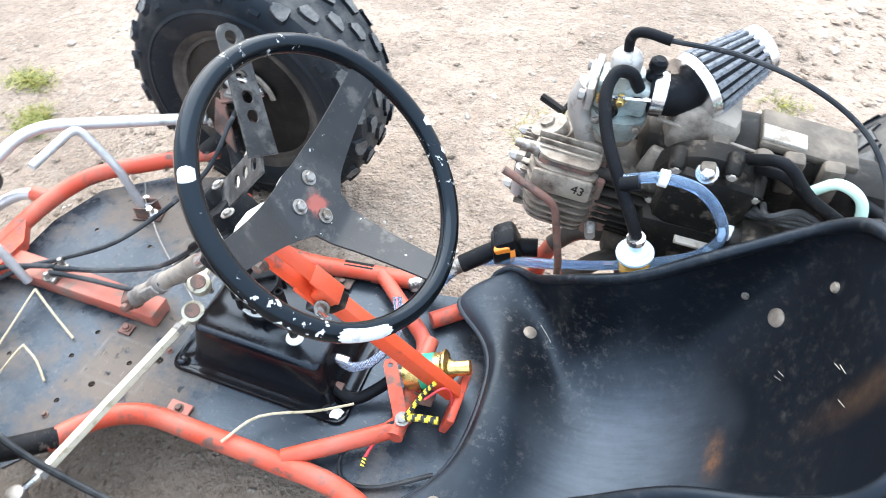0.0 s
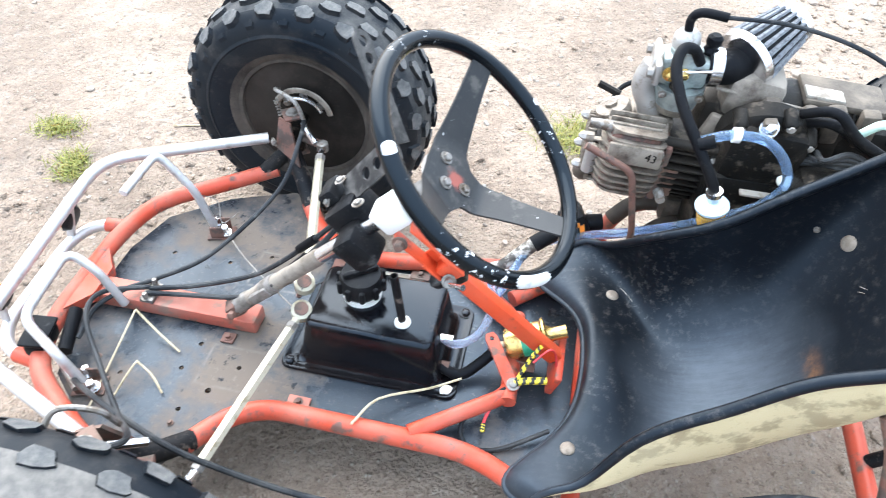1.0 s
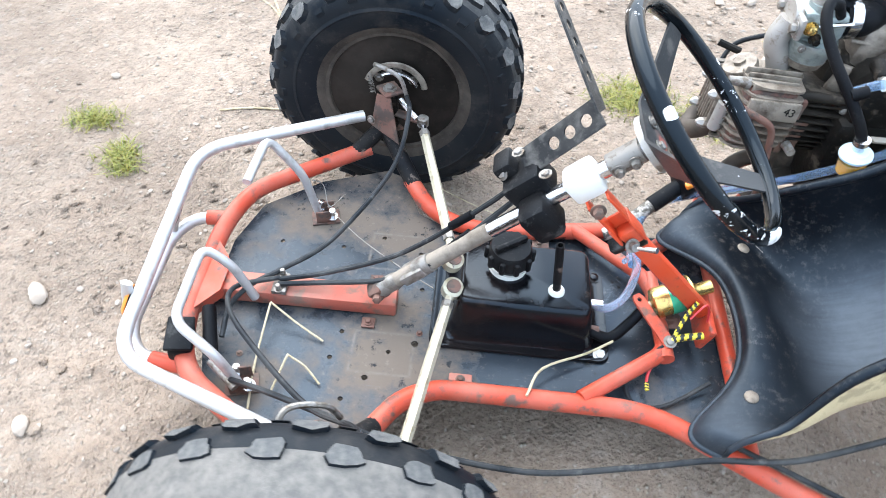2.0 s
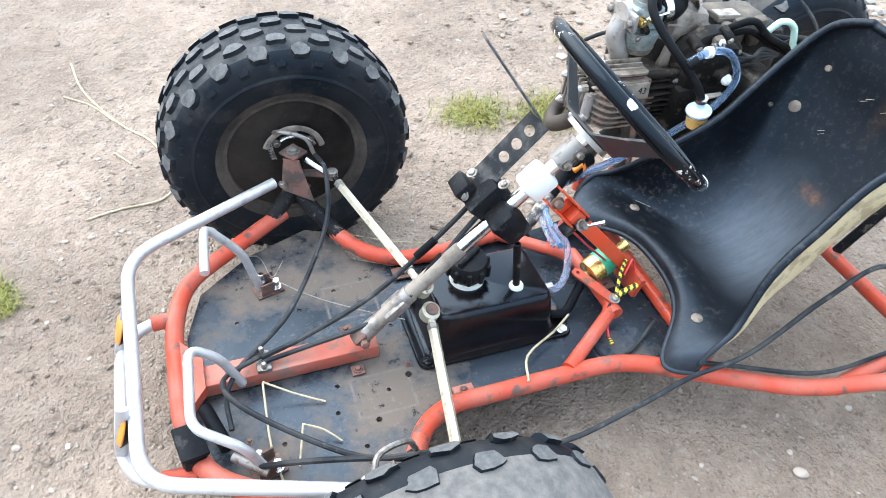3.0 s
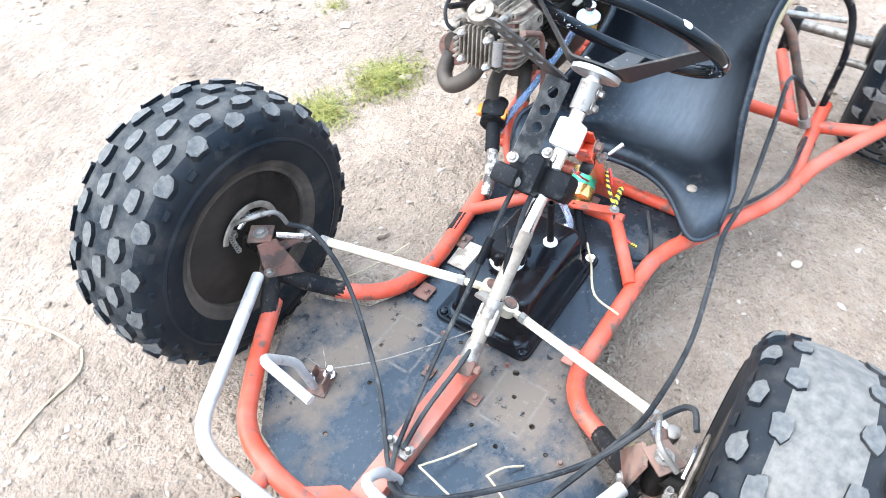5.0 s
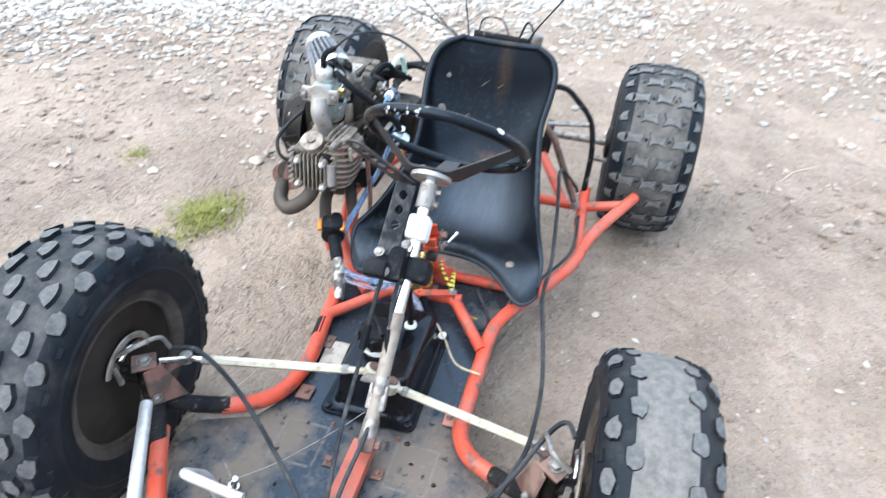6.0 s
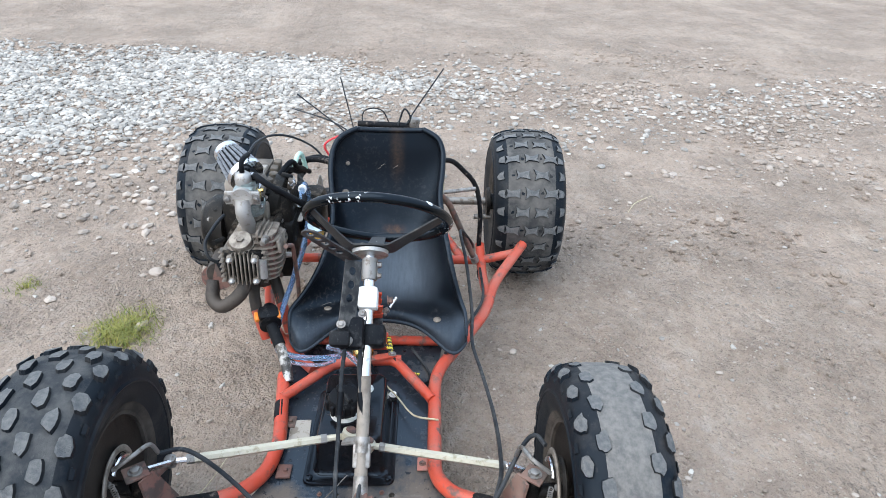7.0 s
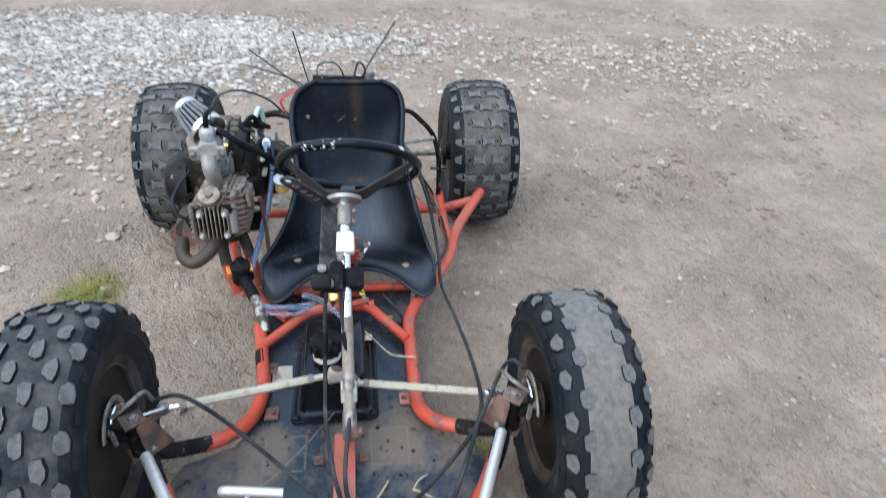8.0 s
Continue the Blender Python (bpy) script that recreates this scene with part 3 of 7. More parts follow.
WHEEL_SPOTS = ((0.0, 0.45), (0.0, -0.474), (1.244, 0.505), (1.244, -0.477))


def spaced(lo, hi, step, far):
    """Even steps from lo to hi, then ever longer ones out to far on both sides."""
    c = list(np.arange(lo, hi, step))
    d, a, b = step, c[0], c[-1]
    left, right = [], []
    while b < far:
        d *= 1.25
        a, b = a - d, b + d
        left.append(a)
        right.append(b)
    return left[::-1] + c + right


def make_ground():
    xs, ys = spaced(-1.2, 4.2, 0.0145, 400), spaced(-2.2, 2.3, 0.0145, 400)
    verts = [(x, y, earth_height(x, y) if -8 < x < 12 and -9 < y < 10 else 0.0) for x in xs for y in ys]
    w = len(ys)
    faces = [(i * w + j, (i + 1) * w + j, (i + 1) * w + j + 1, i * w + j + 1) for i in range(len(xs) - 1) for j in range(w - 1)]
    me = bpy.data.meshes.new("ground")
    me.from_pydata(verts, [], faces)
    me.polygons.foreach_set("use_smooth", [True] * len(faces))
    me.materials.append(EARTH)
    tagged(new("ground", me), "pale brown trodden bare earth of a yard, dry and dusty", "ground", kind="structure")


make_ground()


def rock_shape(rng, size):
    """The twelve corners of one uneven stone, and its faces."""
    t = (1 + 5 ** 0.5) / 2
    base = [(-1, t, 0), (1, t, 0), (-1, -t, 0), (1, -t, 0), (0, -1, t), (0, 1, t), (0, -1, -t), (0, 1, -t), (t, 0, -1), (t, 0, 1), (-t, 0, -1), (-t, 0, 1)]
    sx, sy, sz = size * rng.uniform(0.7, 1.25), size * rng.uniform(0.5, 0.95), size * rng.uniform(0.3, 0.6)
    a = rng.uniform(0, 6.28)
    out = []
    for p in base:
        v = Vector(p).normalized() * rng.uniform(0.72, 1.15)
        x, y = v.x * sx, v.y * sy
        out.append((x * math.cos(a) - y * math.sin(a), x * math.sin(a) + y * math.cos(a), v.z * sz))
    return out, sz


ICO = ((0, 11, 5), (0, 5, 1), (0, 1, 7), (0, 7, 10), (0, 10, 11), (1, 5, 9), (5, 11, 4), (11, 10, 2), (10, 7, 6), (7, 1, 8),
       (3, 9, 4), (3, 4, 2), (3, 2, 6), (3, 6, 8), (3, 8, 9), (4, 9, 5), (2, 4, 11), (6, 2, 10), (8, 6, 7), (9, 8, 1))


def heap(name, spots, mat, label, category):
    """Loose stones at (x, y, size), joined."""
    rng = random.Random(7)
    verts, faces = [], []
    for x, y, s in spots:
        sh, sz = rock_shape(rng, s)
        z = earth_height(x, y) + sz * 0.45
        k = len(verts)
        verts += [(x + a, y + b, z + c) for a, b, c in sh]
        faces += [(k + a, k + b, k + c) for a, b, c in ICO]
    me = bpy.data.meshes.new(name)
    me.from_pydata(verts, [], faces)
    me.materials.append(mat)
    tagged(new(name, me), label, category, kind="stuff")


def gravel_density(x, y):
    """How thick the spilt gravel lies: a wedge behind the kart that thins out towards it."""
    wob = 0.22 * noise.noise((x * 1.1, y * 1.1, 2.2))
    lo, hi = 3.35 - 0.57 * min(y, 3.2) + wob, min(4.6, 4.05 + 0.45 * y) + wob
    fade = max(0.0, min(1.0, (y + 1.0) / 0.5))
    core = max(0.0, min(1.0, (x - lo) / 0.35)) * max(0.0, min(1.0, (hi - x) / 0.5)) * fade * (0.62 + 0.6 * noise.noise((x * 2.4, y * 2.4, 31)))
    fringe = 0.22 * math.exp(-((x - lo) / 0.55) ** 2) * max(0.0, min(1.0, (y + 1.3) / 0.8)) if x < hi + 0.4 else 0.0
    return core + fringe


def scatter():
    rng = random.Random(11)
    gravel, pebbles = [], []
    while len(gravel) < 30000:
        x, y = rng.uniform(1.4, 6.4), rng.uniform(-1.1, 4.8)
        if rng.random() < gravel_density(x, y) * (0.55 + 0.75 * (noise.noise((x * 2, y * 2, 9)) + 0.4)):
            gravel.append((x, y, rng.choice((0.007, 0.009, 0.011, 0.013, 0.015, 0.018, 0.022, 0.028))))
    while len(pebbles) < 16000:
        x, y = rng.uniform(-1.6, 6.0), rng.uniform(-3.0, 3.0)
        keep = 0.20 + 0.9 * max(0, noise.noise((x * 1.3, y * 1.3, 21)))
        if -0.25 < x < 0.9 and abs(y) < 0.3:
            keep *= 0.4
        if rng.random() < keep:
            pebbles.append((x, y, rng.choice((0.0022, 0.0025, 0.003, 0.003, 0.0035, 0.004, 0.004, 0.005, 0.006, 0.008))))
    while len(pebbles) < 17600:
        x, y = rng.gauss(3.2, 0.7), rng.gauss(-1.9, 0.9)
        if noise.noise((x * 2.6, y * 1.2, 14)) > 0.08:
            pebbles.append((x, y, rng.choice((0.006, 0.008, 0.010, 0.013, 0.018, 0.026))))
    for _ in range(500):
        pebbles.append((rng.gauss(2.0, 0.45), rng.gauss(1.2, 0.5), rng.choice((0.007, 0.010, 0.013, 0.018, 0.024))))
    for _ in range(900):      # pale stones strewn in a loose band beside the spill
        q = rng.uniform(0, 1)
        gravel.append((2.6 + 1.1 * q + rng.gauss(0, 0.22), -0.6 - 2.6 * q + rng.gauss(0, 0.35), rng.choice((0.006, 0.008, 0.010, 0.013, 0.017, 0.024))))
    while len(gravel) < 32200:
        x, y = rng.uniform(0.2, 5.0), rng.uniform(-3.2, 2.2)
        if not (x < 0.9 and abs(y) < 0.3):
            gravel.append((x, y, rng.choice((0.003, 0.004, 0.004, 0.005, 0.006, 0.008, 0.011))))
    clods = []
    while len(clods) < 4200:
        x, y = rng.uniform(-1.4, 4.6), rng.uniform(-3.2, 2.6)
        if rng.random() < max(0.05, noise.noise((x * 1.7, y * 1.7, 41)) * 1.6) and not (-0.25 < x < 0.9 and abs(y) < 0.3):
            clods.append((x, y, rng.choice((0.004, 0.005, 0.006, 0.008, 0.010, 0.014) if x < 1.0 else (0.006, 0.008, 0.010, 0.013, 0.018))))
    heap("clods", clods, EARTH, "low clods of dry earth pressed into the ground", "clods")
    heap("gravel", gravel, STONE, "spilt pale grey crushed gravel lying on the earth", "gravel")
    heap("pebbles", pebbles, PEBBLE, "loose earthy crumbs and pebbles strewn over the ground", "pebbles")


scatter()


def make_stone(x, y, size, seed):
    rng = random.Random(seed)
    sh, sz = rock_shape(rng, size)
    bm = bmesh.new()
    vs = [bm.verts.new(p) for p in sh]
    for f in ICO:
        bm.faces.new([vs[i] for i in f])
    bmesh.ops.bevel(bm, geom=bm.edges[:], offset=size * 0.12, segments=1, affect="EDGES")
    ob = new("stone", finish("stone", bm, PEBBLE, 30))
    ob.location = (x, y, earth_height(x, y) + sz * 0.5)
    tagged(ob, "single pale brown stone lying on bare earth", "stone", "loose stones")


for i, (x, y, s) in enumerate(((1.15, 0.765, 0.036), (0.72, -0.41, 0.022), (0.64, -0.985, 0.016), (0.26, -0.77, 0.014), (1.6, -0.77, 0.02), (1.15, 1.26, 0.03),
                               (-0.62, 0.02, 0.03), (-0.52, -0.24, 0.028), (2.1, -1.1, 0.03), (2.7, -1.6, 0.035), (1.7, 1.0, 0.028), (-0.75, 0.7, 0.02))):
    make_stone(x, y, s, 40 + i)


def tuft(x, y, rx, ry, count, tall, seed):
    """A patch of short grass blades."""
    rng = random.Random(seed)
    count = int(count * 1.8)
    verts, faces = [], []
    for _ in range(count):
        a, d = rng.uniform(0, 6.283), rng.random() ** 0.8 * (1.0 + 0.35 * math.sin(3 * rng.uniform(0, 6.283)))
        bx, by = x + rx * d * math.cos(a), y + ry * d * math.sin(a)
        z = earth_height(bx, by) - 0.002
        h, lean, turn, w = tall * rng.uniform(0.4, 1.1), rng.uniform(0.4, 1.5), rng.uniform(0, 6.283), rng.uniform(0.0009, 0.0017)
        dx, dy = math.cos(turn), math.sin(turn)
        k = len(verts)
        for s, ww in ((0, 1), (0.5, 0.8), (1, 0.1)):
            off = lean * h * s * s
            for sgn in (-1, 1):
                verts.append((bx + dx * off - dy * w * ww * sgn, by + dy * off + dx * w * ww * sgn, z + h * s * (1 - 0.45 * lean * s)))
        faces += [(k, k + 1, k + 3, k + 2), (k + 2, k + 3, k + 5, k + 4)]
    me = bpy.data.meshes.new("grass_tuft")
    me.from_pydata(verts, [], faces)
    me.materials.append(GRASS)
    tagged(new("grass_tuft", me), "small tuft of short yellow-green grass in the bare earth", "grass", "grass tufts", "stuff")


tuft(0.56, 0.78, 0.10, 0.09, 430, 0.045, 1)
tuft(0.80, 0.74, 0.12, 0.09, 520, 0.05, 2)
tuft(-0.727, 0.525, 0.06, 0.04, 200, 0.035, 3)
tuft(-0.62, 0.41, 0.045, 0.04, 160, 0.035, 4)
tuft(-0.60, 0.37, 0.03, 0.03, 70, 0.03, 5)
tuft(0.12, -0.33, 0.05, 0.03, 60, 0.03, 6)
tuft(1.05, 1.15, 0.08, 0.05, 60, 0.03, 7)


def stalk(pts, r, label="thin dry grass stalk lying on the ground"):
    ob = new("straw", finish("straw", sweep(spline(pts, 4), r, 6), STRAW))
    tagged(ob, label, "straw", "dry stalks")


def lying(spots, r):
    stalk([(x, y, earth_height(x, y) + r + 0.002 * (k % 2)) for k, (x, y) in enumerate(spots)], r)


lying(((-0.51, 1.356), (-0.47, 1.176), (-0.378, 0.989), (-0.30, 0.878), (-0.263, 0.759), (-0.254, 0.672)), 0.0026)
lying(((-0.254, 0.668), (-0.29, 0.626), (-0.378, 0.611), (-0.45, 0.592)), 0.0024)
lying(((-0.522, 1.165), (-0.448, 1.093), (-0.39, 1.003)), 0.002)
lying(((-0.39, 0.851), (-0.348, 0.785)), 0.002)
stalk(((0.05, 0.42, 0.012), (0.20, 0.33, 0.02), (0.32, 0.30, 0.014)), 0.0013)
lying(((1.7, -1.0), (1.8, -1.06), (1.87, -1.15)), 0.002)


# ---- the kart ----
kart = new("go_kart")
tagged(kart, "home-built red tube-frame go-kart with black seat on bare earth", "go-kart")
TR = 0.0153


def tube(name, pts, r, mat, radius=0.06, label="", parent=None, sides=14):
    return part(name, sweep(bent(pts, radius), r, sides), mat, parent or kart, label)


def cable(name, pts, r=0.0035, mat=None, parent=None, label="", sides=8, steps=7):
    return part(name, sweep(spline(pts, steps), r, sides), mat or CABLE, parent or kart, label)


# main rails, front hoop and cross tubes
tube("frame_tube", ((0.052, -0.268, 0.155), (0.088, -0.205, 0.143), (0.140, -0.176, 0.138), (0.46, -0.178, 0.138), (0.60, -0.255, 0.138), (0.74, -0.328, 0.140), (0.86, -0.352, 0.15), (1.005, -0.455, 0.212)), TR, RED, 0.06, "red side rail with worn paint")
tube("frame_tube", ((0.052, 0.255, 0.155), (0.088, 0.203, 0.143), (0.140, 0.168, 0.138), (0.22, 0.156, 0.138), (0.445, 0.188, 0.140)), TR, RED, 0.06, "red side rail with worn paint")
tube("frame_tube", ((-0.035, 0.318, 0.172), (-0.12, 0.275, 0.155), (-0.235, 0.195, 0.15), (-0.262, 0.10, 0.15), (-0.262, -0.10, 0.15), (-0.235, -0.195, 0.15), (-0.12, -0.275, 0.155), (-0.035, -0.318, 0.172)), TR, RED, 0.09, "red front hoop of the frame")
for s in (1, -1):
    tube("tube_end", ((-0.012, 0.332 * s, 0.214), (-0.036, 0.322 * s, 0.190), (-0.062, 0.306 * s, 0.165)), TR * 1.02, BLACKTUBE, 0.02, "black-painted end of the hoop")
    tube("tube_end", ((-0.006, 0.336 * s, 0.215), (0.020, 0.305 * s, 0.180), (0.060, (0.2445 if s > 0 else 0.2555) * s, 0.1525)), TR * 1.03, BLACKTUBE, 0.03, "black-painted end of the rail")
tube("cross_tube", ((0.358, -0.172, 0.145), (0.485, -0.085, 0.153), (0.497, -0.055, 0.155)), 0.0125, RED, 0.03)
tube("cross_tube", ((0.36, 0.176, 0.145), (0.475, 0.075, 0.15), (0.485, 0.045, 0.15)), 0.0125, RED, 0.03)
tube("cross_tube", ((0.492, -0.095, 0.155), (0.485, 0.075, 0.152)), 0.013, RED, 0.03)
tube("cross_tube", ((0.60, -0.25, 0.135), (0.60, 0.25, 0.135)), 0.013, RED, 0.03)
tube("cross_tube", ((1.0, -0.335, 0.155), (1.0, 0.30, 0.155)), 0.014, RED, 0.03)
tube("frame_tube", ((0.78, -0.338, 0.142), (0.90, -0.325, 0.15), (1.02, -0.322, 0.20)), 0.0142, RED, 0.05, "red branch of the rear frame")
tube("cross_tube", ((0.965, -0.324, 0.175), (0.975, -0.432, 0.198)), 0.0135, RED, 0.02)
part("tape_band", sweep(((0.295, 0.1675, 0.138), (0.345, 0.1745, 0.1385)), 0.0160, 14), BLACKTUBE, kart, "black worn band on the rail")
part("tape_band", sweep(((0.905, -0.325, 0.151), (0.925, -0.3245, 0.160)), 0.0152, 12), RUBBER, kart, "black tape round the tube")
strap = part("strap", slab([(-0.010, 0), (0.010, 0), (0.010, 0.09), (0.006, 0.098), (-0.006, 0.098), (-0.010, 0.09)], 0.004, pose(0.498, -0.078, 0.165, 12, 0, 33), ((0, 0.088, 0.004),)), RED, kart, "red steel strap with a bolt hole")
part("bolt", bolt((0.496, -0.072, 0.171), (0, -0.2, 1), 0.007), STEEL, strap)

# rear struts and axle
tube("seat_stay", ((0.93, -0.185, 0.515), (0.975, -0.225, 0.500), (1.02, -0.300, 0.410), (1.01, -0.318, 0.33), (1.005, -0.318, 0.165)), 0.0074, BLACKTUBE, 0.06, "dark metal stay bent behind the seat")
tube("seat_stay", ((0.93, -0.180, 0.415), (0.965, -0.295, 0.415)), 0.0062, GRIMY, 0.05, "bare metal stay behind the seat")
tube("seat_stay", ((0.93, 0.10, 0.50), (0.98, 0.19, 0.50), (1.02, 0.31, 0.39), (1.02, 0.322, 0.19)), 0.0088, BLACKTUBE, 0.06, "dark metal stay bent behind the seat")
tube("seat_stay", ((0.885, -0.190, 0.430), (0.90, -0.215, 0.400), (0.945, -0.304, 0.185)), 0.0088, RUST, 0.03, "dark rusty rod from seat to frame")
part("clamp", lathe([(0, 0.0125), (0.022, 0.0125)], along((0.941, -0.297, 0.203), (0.945, -0.304, 0.185)), 14), GRIMY, kart, "metal clamp at the foot of the rod")
axle = part("rear_axle", lathe([(-0.40, 0.010), (-0.36, 0.0125), (0.36, 0.0125), (0.40, 0.010)], pose(1.244, 0, 0.247), 16), STEEL, kart, "bare steel rear axle")
for s in (-1, 1):
    part("hub_flange", lathe([(0.352 * s, 0.030), (0.356 * s, 0.046), (0.366 * s, 0.048), (0.370 * s, 0.030)], pose(1.244, 0, 0.247), 28), CASTDARK, axle, "dark hub flange")
    part("brake_stub", lathe([(0.315 * s, 0.009), (0.372 * s, 0.009)], pose(1.225, 0, 0.198), 12), GRIMY, axle)
for y in (-0.18, 0.18):
    part("bearing_carrier", box((0.07, 0.03, 0.09), pose(1.235, y, 0.235), 0.008), BLACKTUBE, axle)
    tube("frame_tube", ((1.0, y * 1.5, 0.155), (1.2, y, 0.19)), 0.0135, RED, 0.02)
part("sprocket", slab([((0.075 + 0.005 * (k % 2)) * math.cos(k * math.pi / 32), (0.075 + 0.005 * (k % 2)) * math.sin(k * math.pi / 32)) for k in range(64)], 0.004, pose(1.244, 0.21, 0.247, 90, 0, 0), ((0, 0, 0.02),)), STEEL, axle)

# floor pan
PAN_OUT = [(-0.245, 0.09), (-0.215, 0.185), (-0.12, 0.262), (0.0, 0.31), (0.035, 0.295), (0.075, 0.20), (0.14, 0.165), (0.22, 0.153), (0.46, 0.185),
           (0.60, 0.21), (0.60, -0.20), (0.46, -0.178), (0.14, -0.178), (0.075, -0.212), (0.035, -0.262), (0.0, -0.31), (-0.12, -0.262), (-0.215, -0.185), (-0.245, -0.09)]
PAN_HOLES = ((-0.03, -0.13, 0.004), (0.03, -0.16, 0.005), (0.0, -0.20, 0.004), (-0.12, -0.16, 0.004), (0.10, -0.09, 0.006), (0.06, -0.11, 0.004), (0.09, 0.10, 0.004),
             (0.02, 0.13, 0.004), (-0.05, 0.10, 0.004), (0.10, 0.02, 0.004), (-0.02, -0.08, 0.004), (-0.16, 0.10, 0.004))
pan = part("floor_pan", slab(PAN_OUT, 0.004, pose(0, 0, 0.118), PAN_HOLES), PAN, kart, "black sheet steel floor, scuffed and dusty", 20)
for x, y in ((0.105, -0.07), (0.10, 0.055), (0.0, -0.225), (-0.17, -0.14), (0.125, -0.02)):
    part("bolt", bolt((x, y, 0.122), (0, 0, 1), 0.0036), RUST, pan)
for x, y in ((0.177, -0.155), (0.155, 0.135), (0.30, 0.15)):
    tab = part("mounting_tab", box((0.036, 0.03, 0.005), pose(x, y, 0.127), 0.002), FADED if y < 0 else RUST, kart, "small faded bolted tab")
    part("bolt", bolt((x, y + 0.004 * (1 if y < 0 else -1), 0.129), (0, 0, 1), 0.005), RUST, tab)

# middle beam under the steering column
beam = part("centre_beam", box((0.315, 0.042, 0.03), pose(-0.095, -0.022, 0.139), 0.004), FADED, kart, "faded red square-section centre beam")
part("beam_bracket", slab([(-0.03, -0.09), (0.015, -0.03), (0.015, 0.03), (-0.03, 0.09)], 0.02, pose(-0.235, -0.02, 0.142)), RED, beam)
for y in (-0.06, 0.03):
    part("mounting_tab", box((0.022, 0.02, 0.004), pose(0.02, y, 0.1245), 0.0015), RUST, beam)
    part("bolt", bolt((0.02, y, 0.127), (0, 0, 1), 0.005), RUST, beam)

# chrome nudge bar
up_bar = tube("bumper_bar", ((-0.046, 0.324, 0.243), (-0.310, 0.177, 0.253), (-0.312, -0.212, 0.205), (-0.038, -0.322, 0.235)), 0.0105, SILVER, 0.055, "dull silver upper bumper bar")
low_bar = tube("bumper_bar", ((-0.262, 0.118, 0.148), (-0.315, 0.112, 0.150), (-0.348, 0.07, 0.140), (-0.352, -0.115, 0.125), (-0.325, -0.160, 0.118), (-0.250, -0.175, 0.128)), 0.0105, SILVER, 0.045, "dull silver lower bumper bar")
for a, b in (((-0.262, 0.118, 0.148), (-0.296, 0.1145, 0.1495)), ((-0.246, -0.176, 0.129), (-0.298, -0.166, 0.122))):
    part("stub", sweep((a, b), 0.0135, 12), RED, low_bar, "red stub that holds the bar")
for y, x in ((0.075, -0.312), (-0.115, -0.322)):
    part("bar_link", sweep(((x, y, 0.245), (-0.350, y, 0.137)), 0.009, 10, flat=0.5), SILVER, up_bar)
    disc = along((-0.331, y + 0.004, 0.193), (-0.356, y + 0.004, 0.203)) @ Matrix.Diagonal((0.86, 1, 1.12, 1))
    refl = part("reflector", lathe([(0, 0.026), (0.005, 0.027), (0.009, 0.022), (0.010, 0.008)], disc, 24), ORANGE, up_bar, "oval orange reflector")
    part("reflector_back", lathe([(-0.008, 0.010), (-0.006, 0.022), (0.003, 0.0285)], disc, 24), PLASTIC, refl)

# pedals
def pedal(pts, base, label):
    p = part("pedal", sweep(bent(pts, 0.022, 5), 0.0075, 10), SILVER, kart, label)
    bx, by = base
    part("pedal_bracket", box((0.050, 0.034, 0.004), pose(bx, by, 0.1245, 0, 0, 15), 0.001), RUST, p)
    for dy in (-0.013, 0.013):
        part("bracket_cheek", box((0.034, 0.0035, 0.028), pose(bx + 0.26 * -dy, by + dy, 0.139, 0, 0, 15), 0.001), RUST, p)
    part("pivot_bolt", bolt((bx - 0.01, by + 0.012, 0.136), (0.1, 0.2, 1), 0.0065, 0.016), CHROME, p)
    part("pivot_bolt", bolt((bx + 0.014, by - 0.006, 0.136), (0.1, -0.2, 1), 0.0065, 0.020), CHROME, p)


pedal(((-0.108, 0.170, 0.125), (-0.128, 0.168, 0.225), (-0.180, 0.168, 0.300), (-0.188, 0.068, 0.292)), (-0.095, 0.165), "bent silver rod pedal by the front hoop")
pedal(((-0.165, -0.050, 0.15), (-0.19, -0.048, 0.225), (-0.228, -0.048, 0.262), (-0.238, -0.165, 0.235), (-0.175, -0.195, 0.20), (-0.15, -0.20, 0.13)), (-0.15, -0.195), "bent silver rod pedal by the front hoop")
part("brake_cylinder", sweep(((-0.225, -0.09, 0.165), (-0.20, -0.165, 0.16)), 0.011, 12), RUBBER, kart, "dark brake master cylinder")
part("cylinder_box", box((0.036, 0.056, 0.034), pose(-0.250, -0.150, 0.158, 0, 8, 12), 0.009), PLASTIC, kart, "black plastic box on the front hoop")
part("cylinder_lid", box((0.040, 0.060, 0.007), pose(-0.248, -0.150, 0.178, 0, 8, 12), 0.003), PLASTIC, kart, "black lid of the brake box")
part("cylinder_fitting", sweep(((-0.195, -0.18, 0.16), (-0.15, -0.215, 0.15)), 0.007, 10), STEEL, kart)


# ---- wheels ----
def surf(prof, s):
    """Radius of the tyre at the distance s across it."""
    ys = [p[0] for p in prof]
    rs = [p[1] for p in prof]
    return float(np.interp(s, ys, rs))


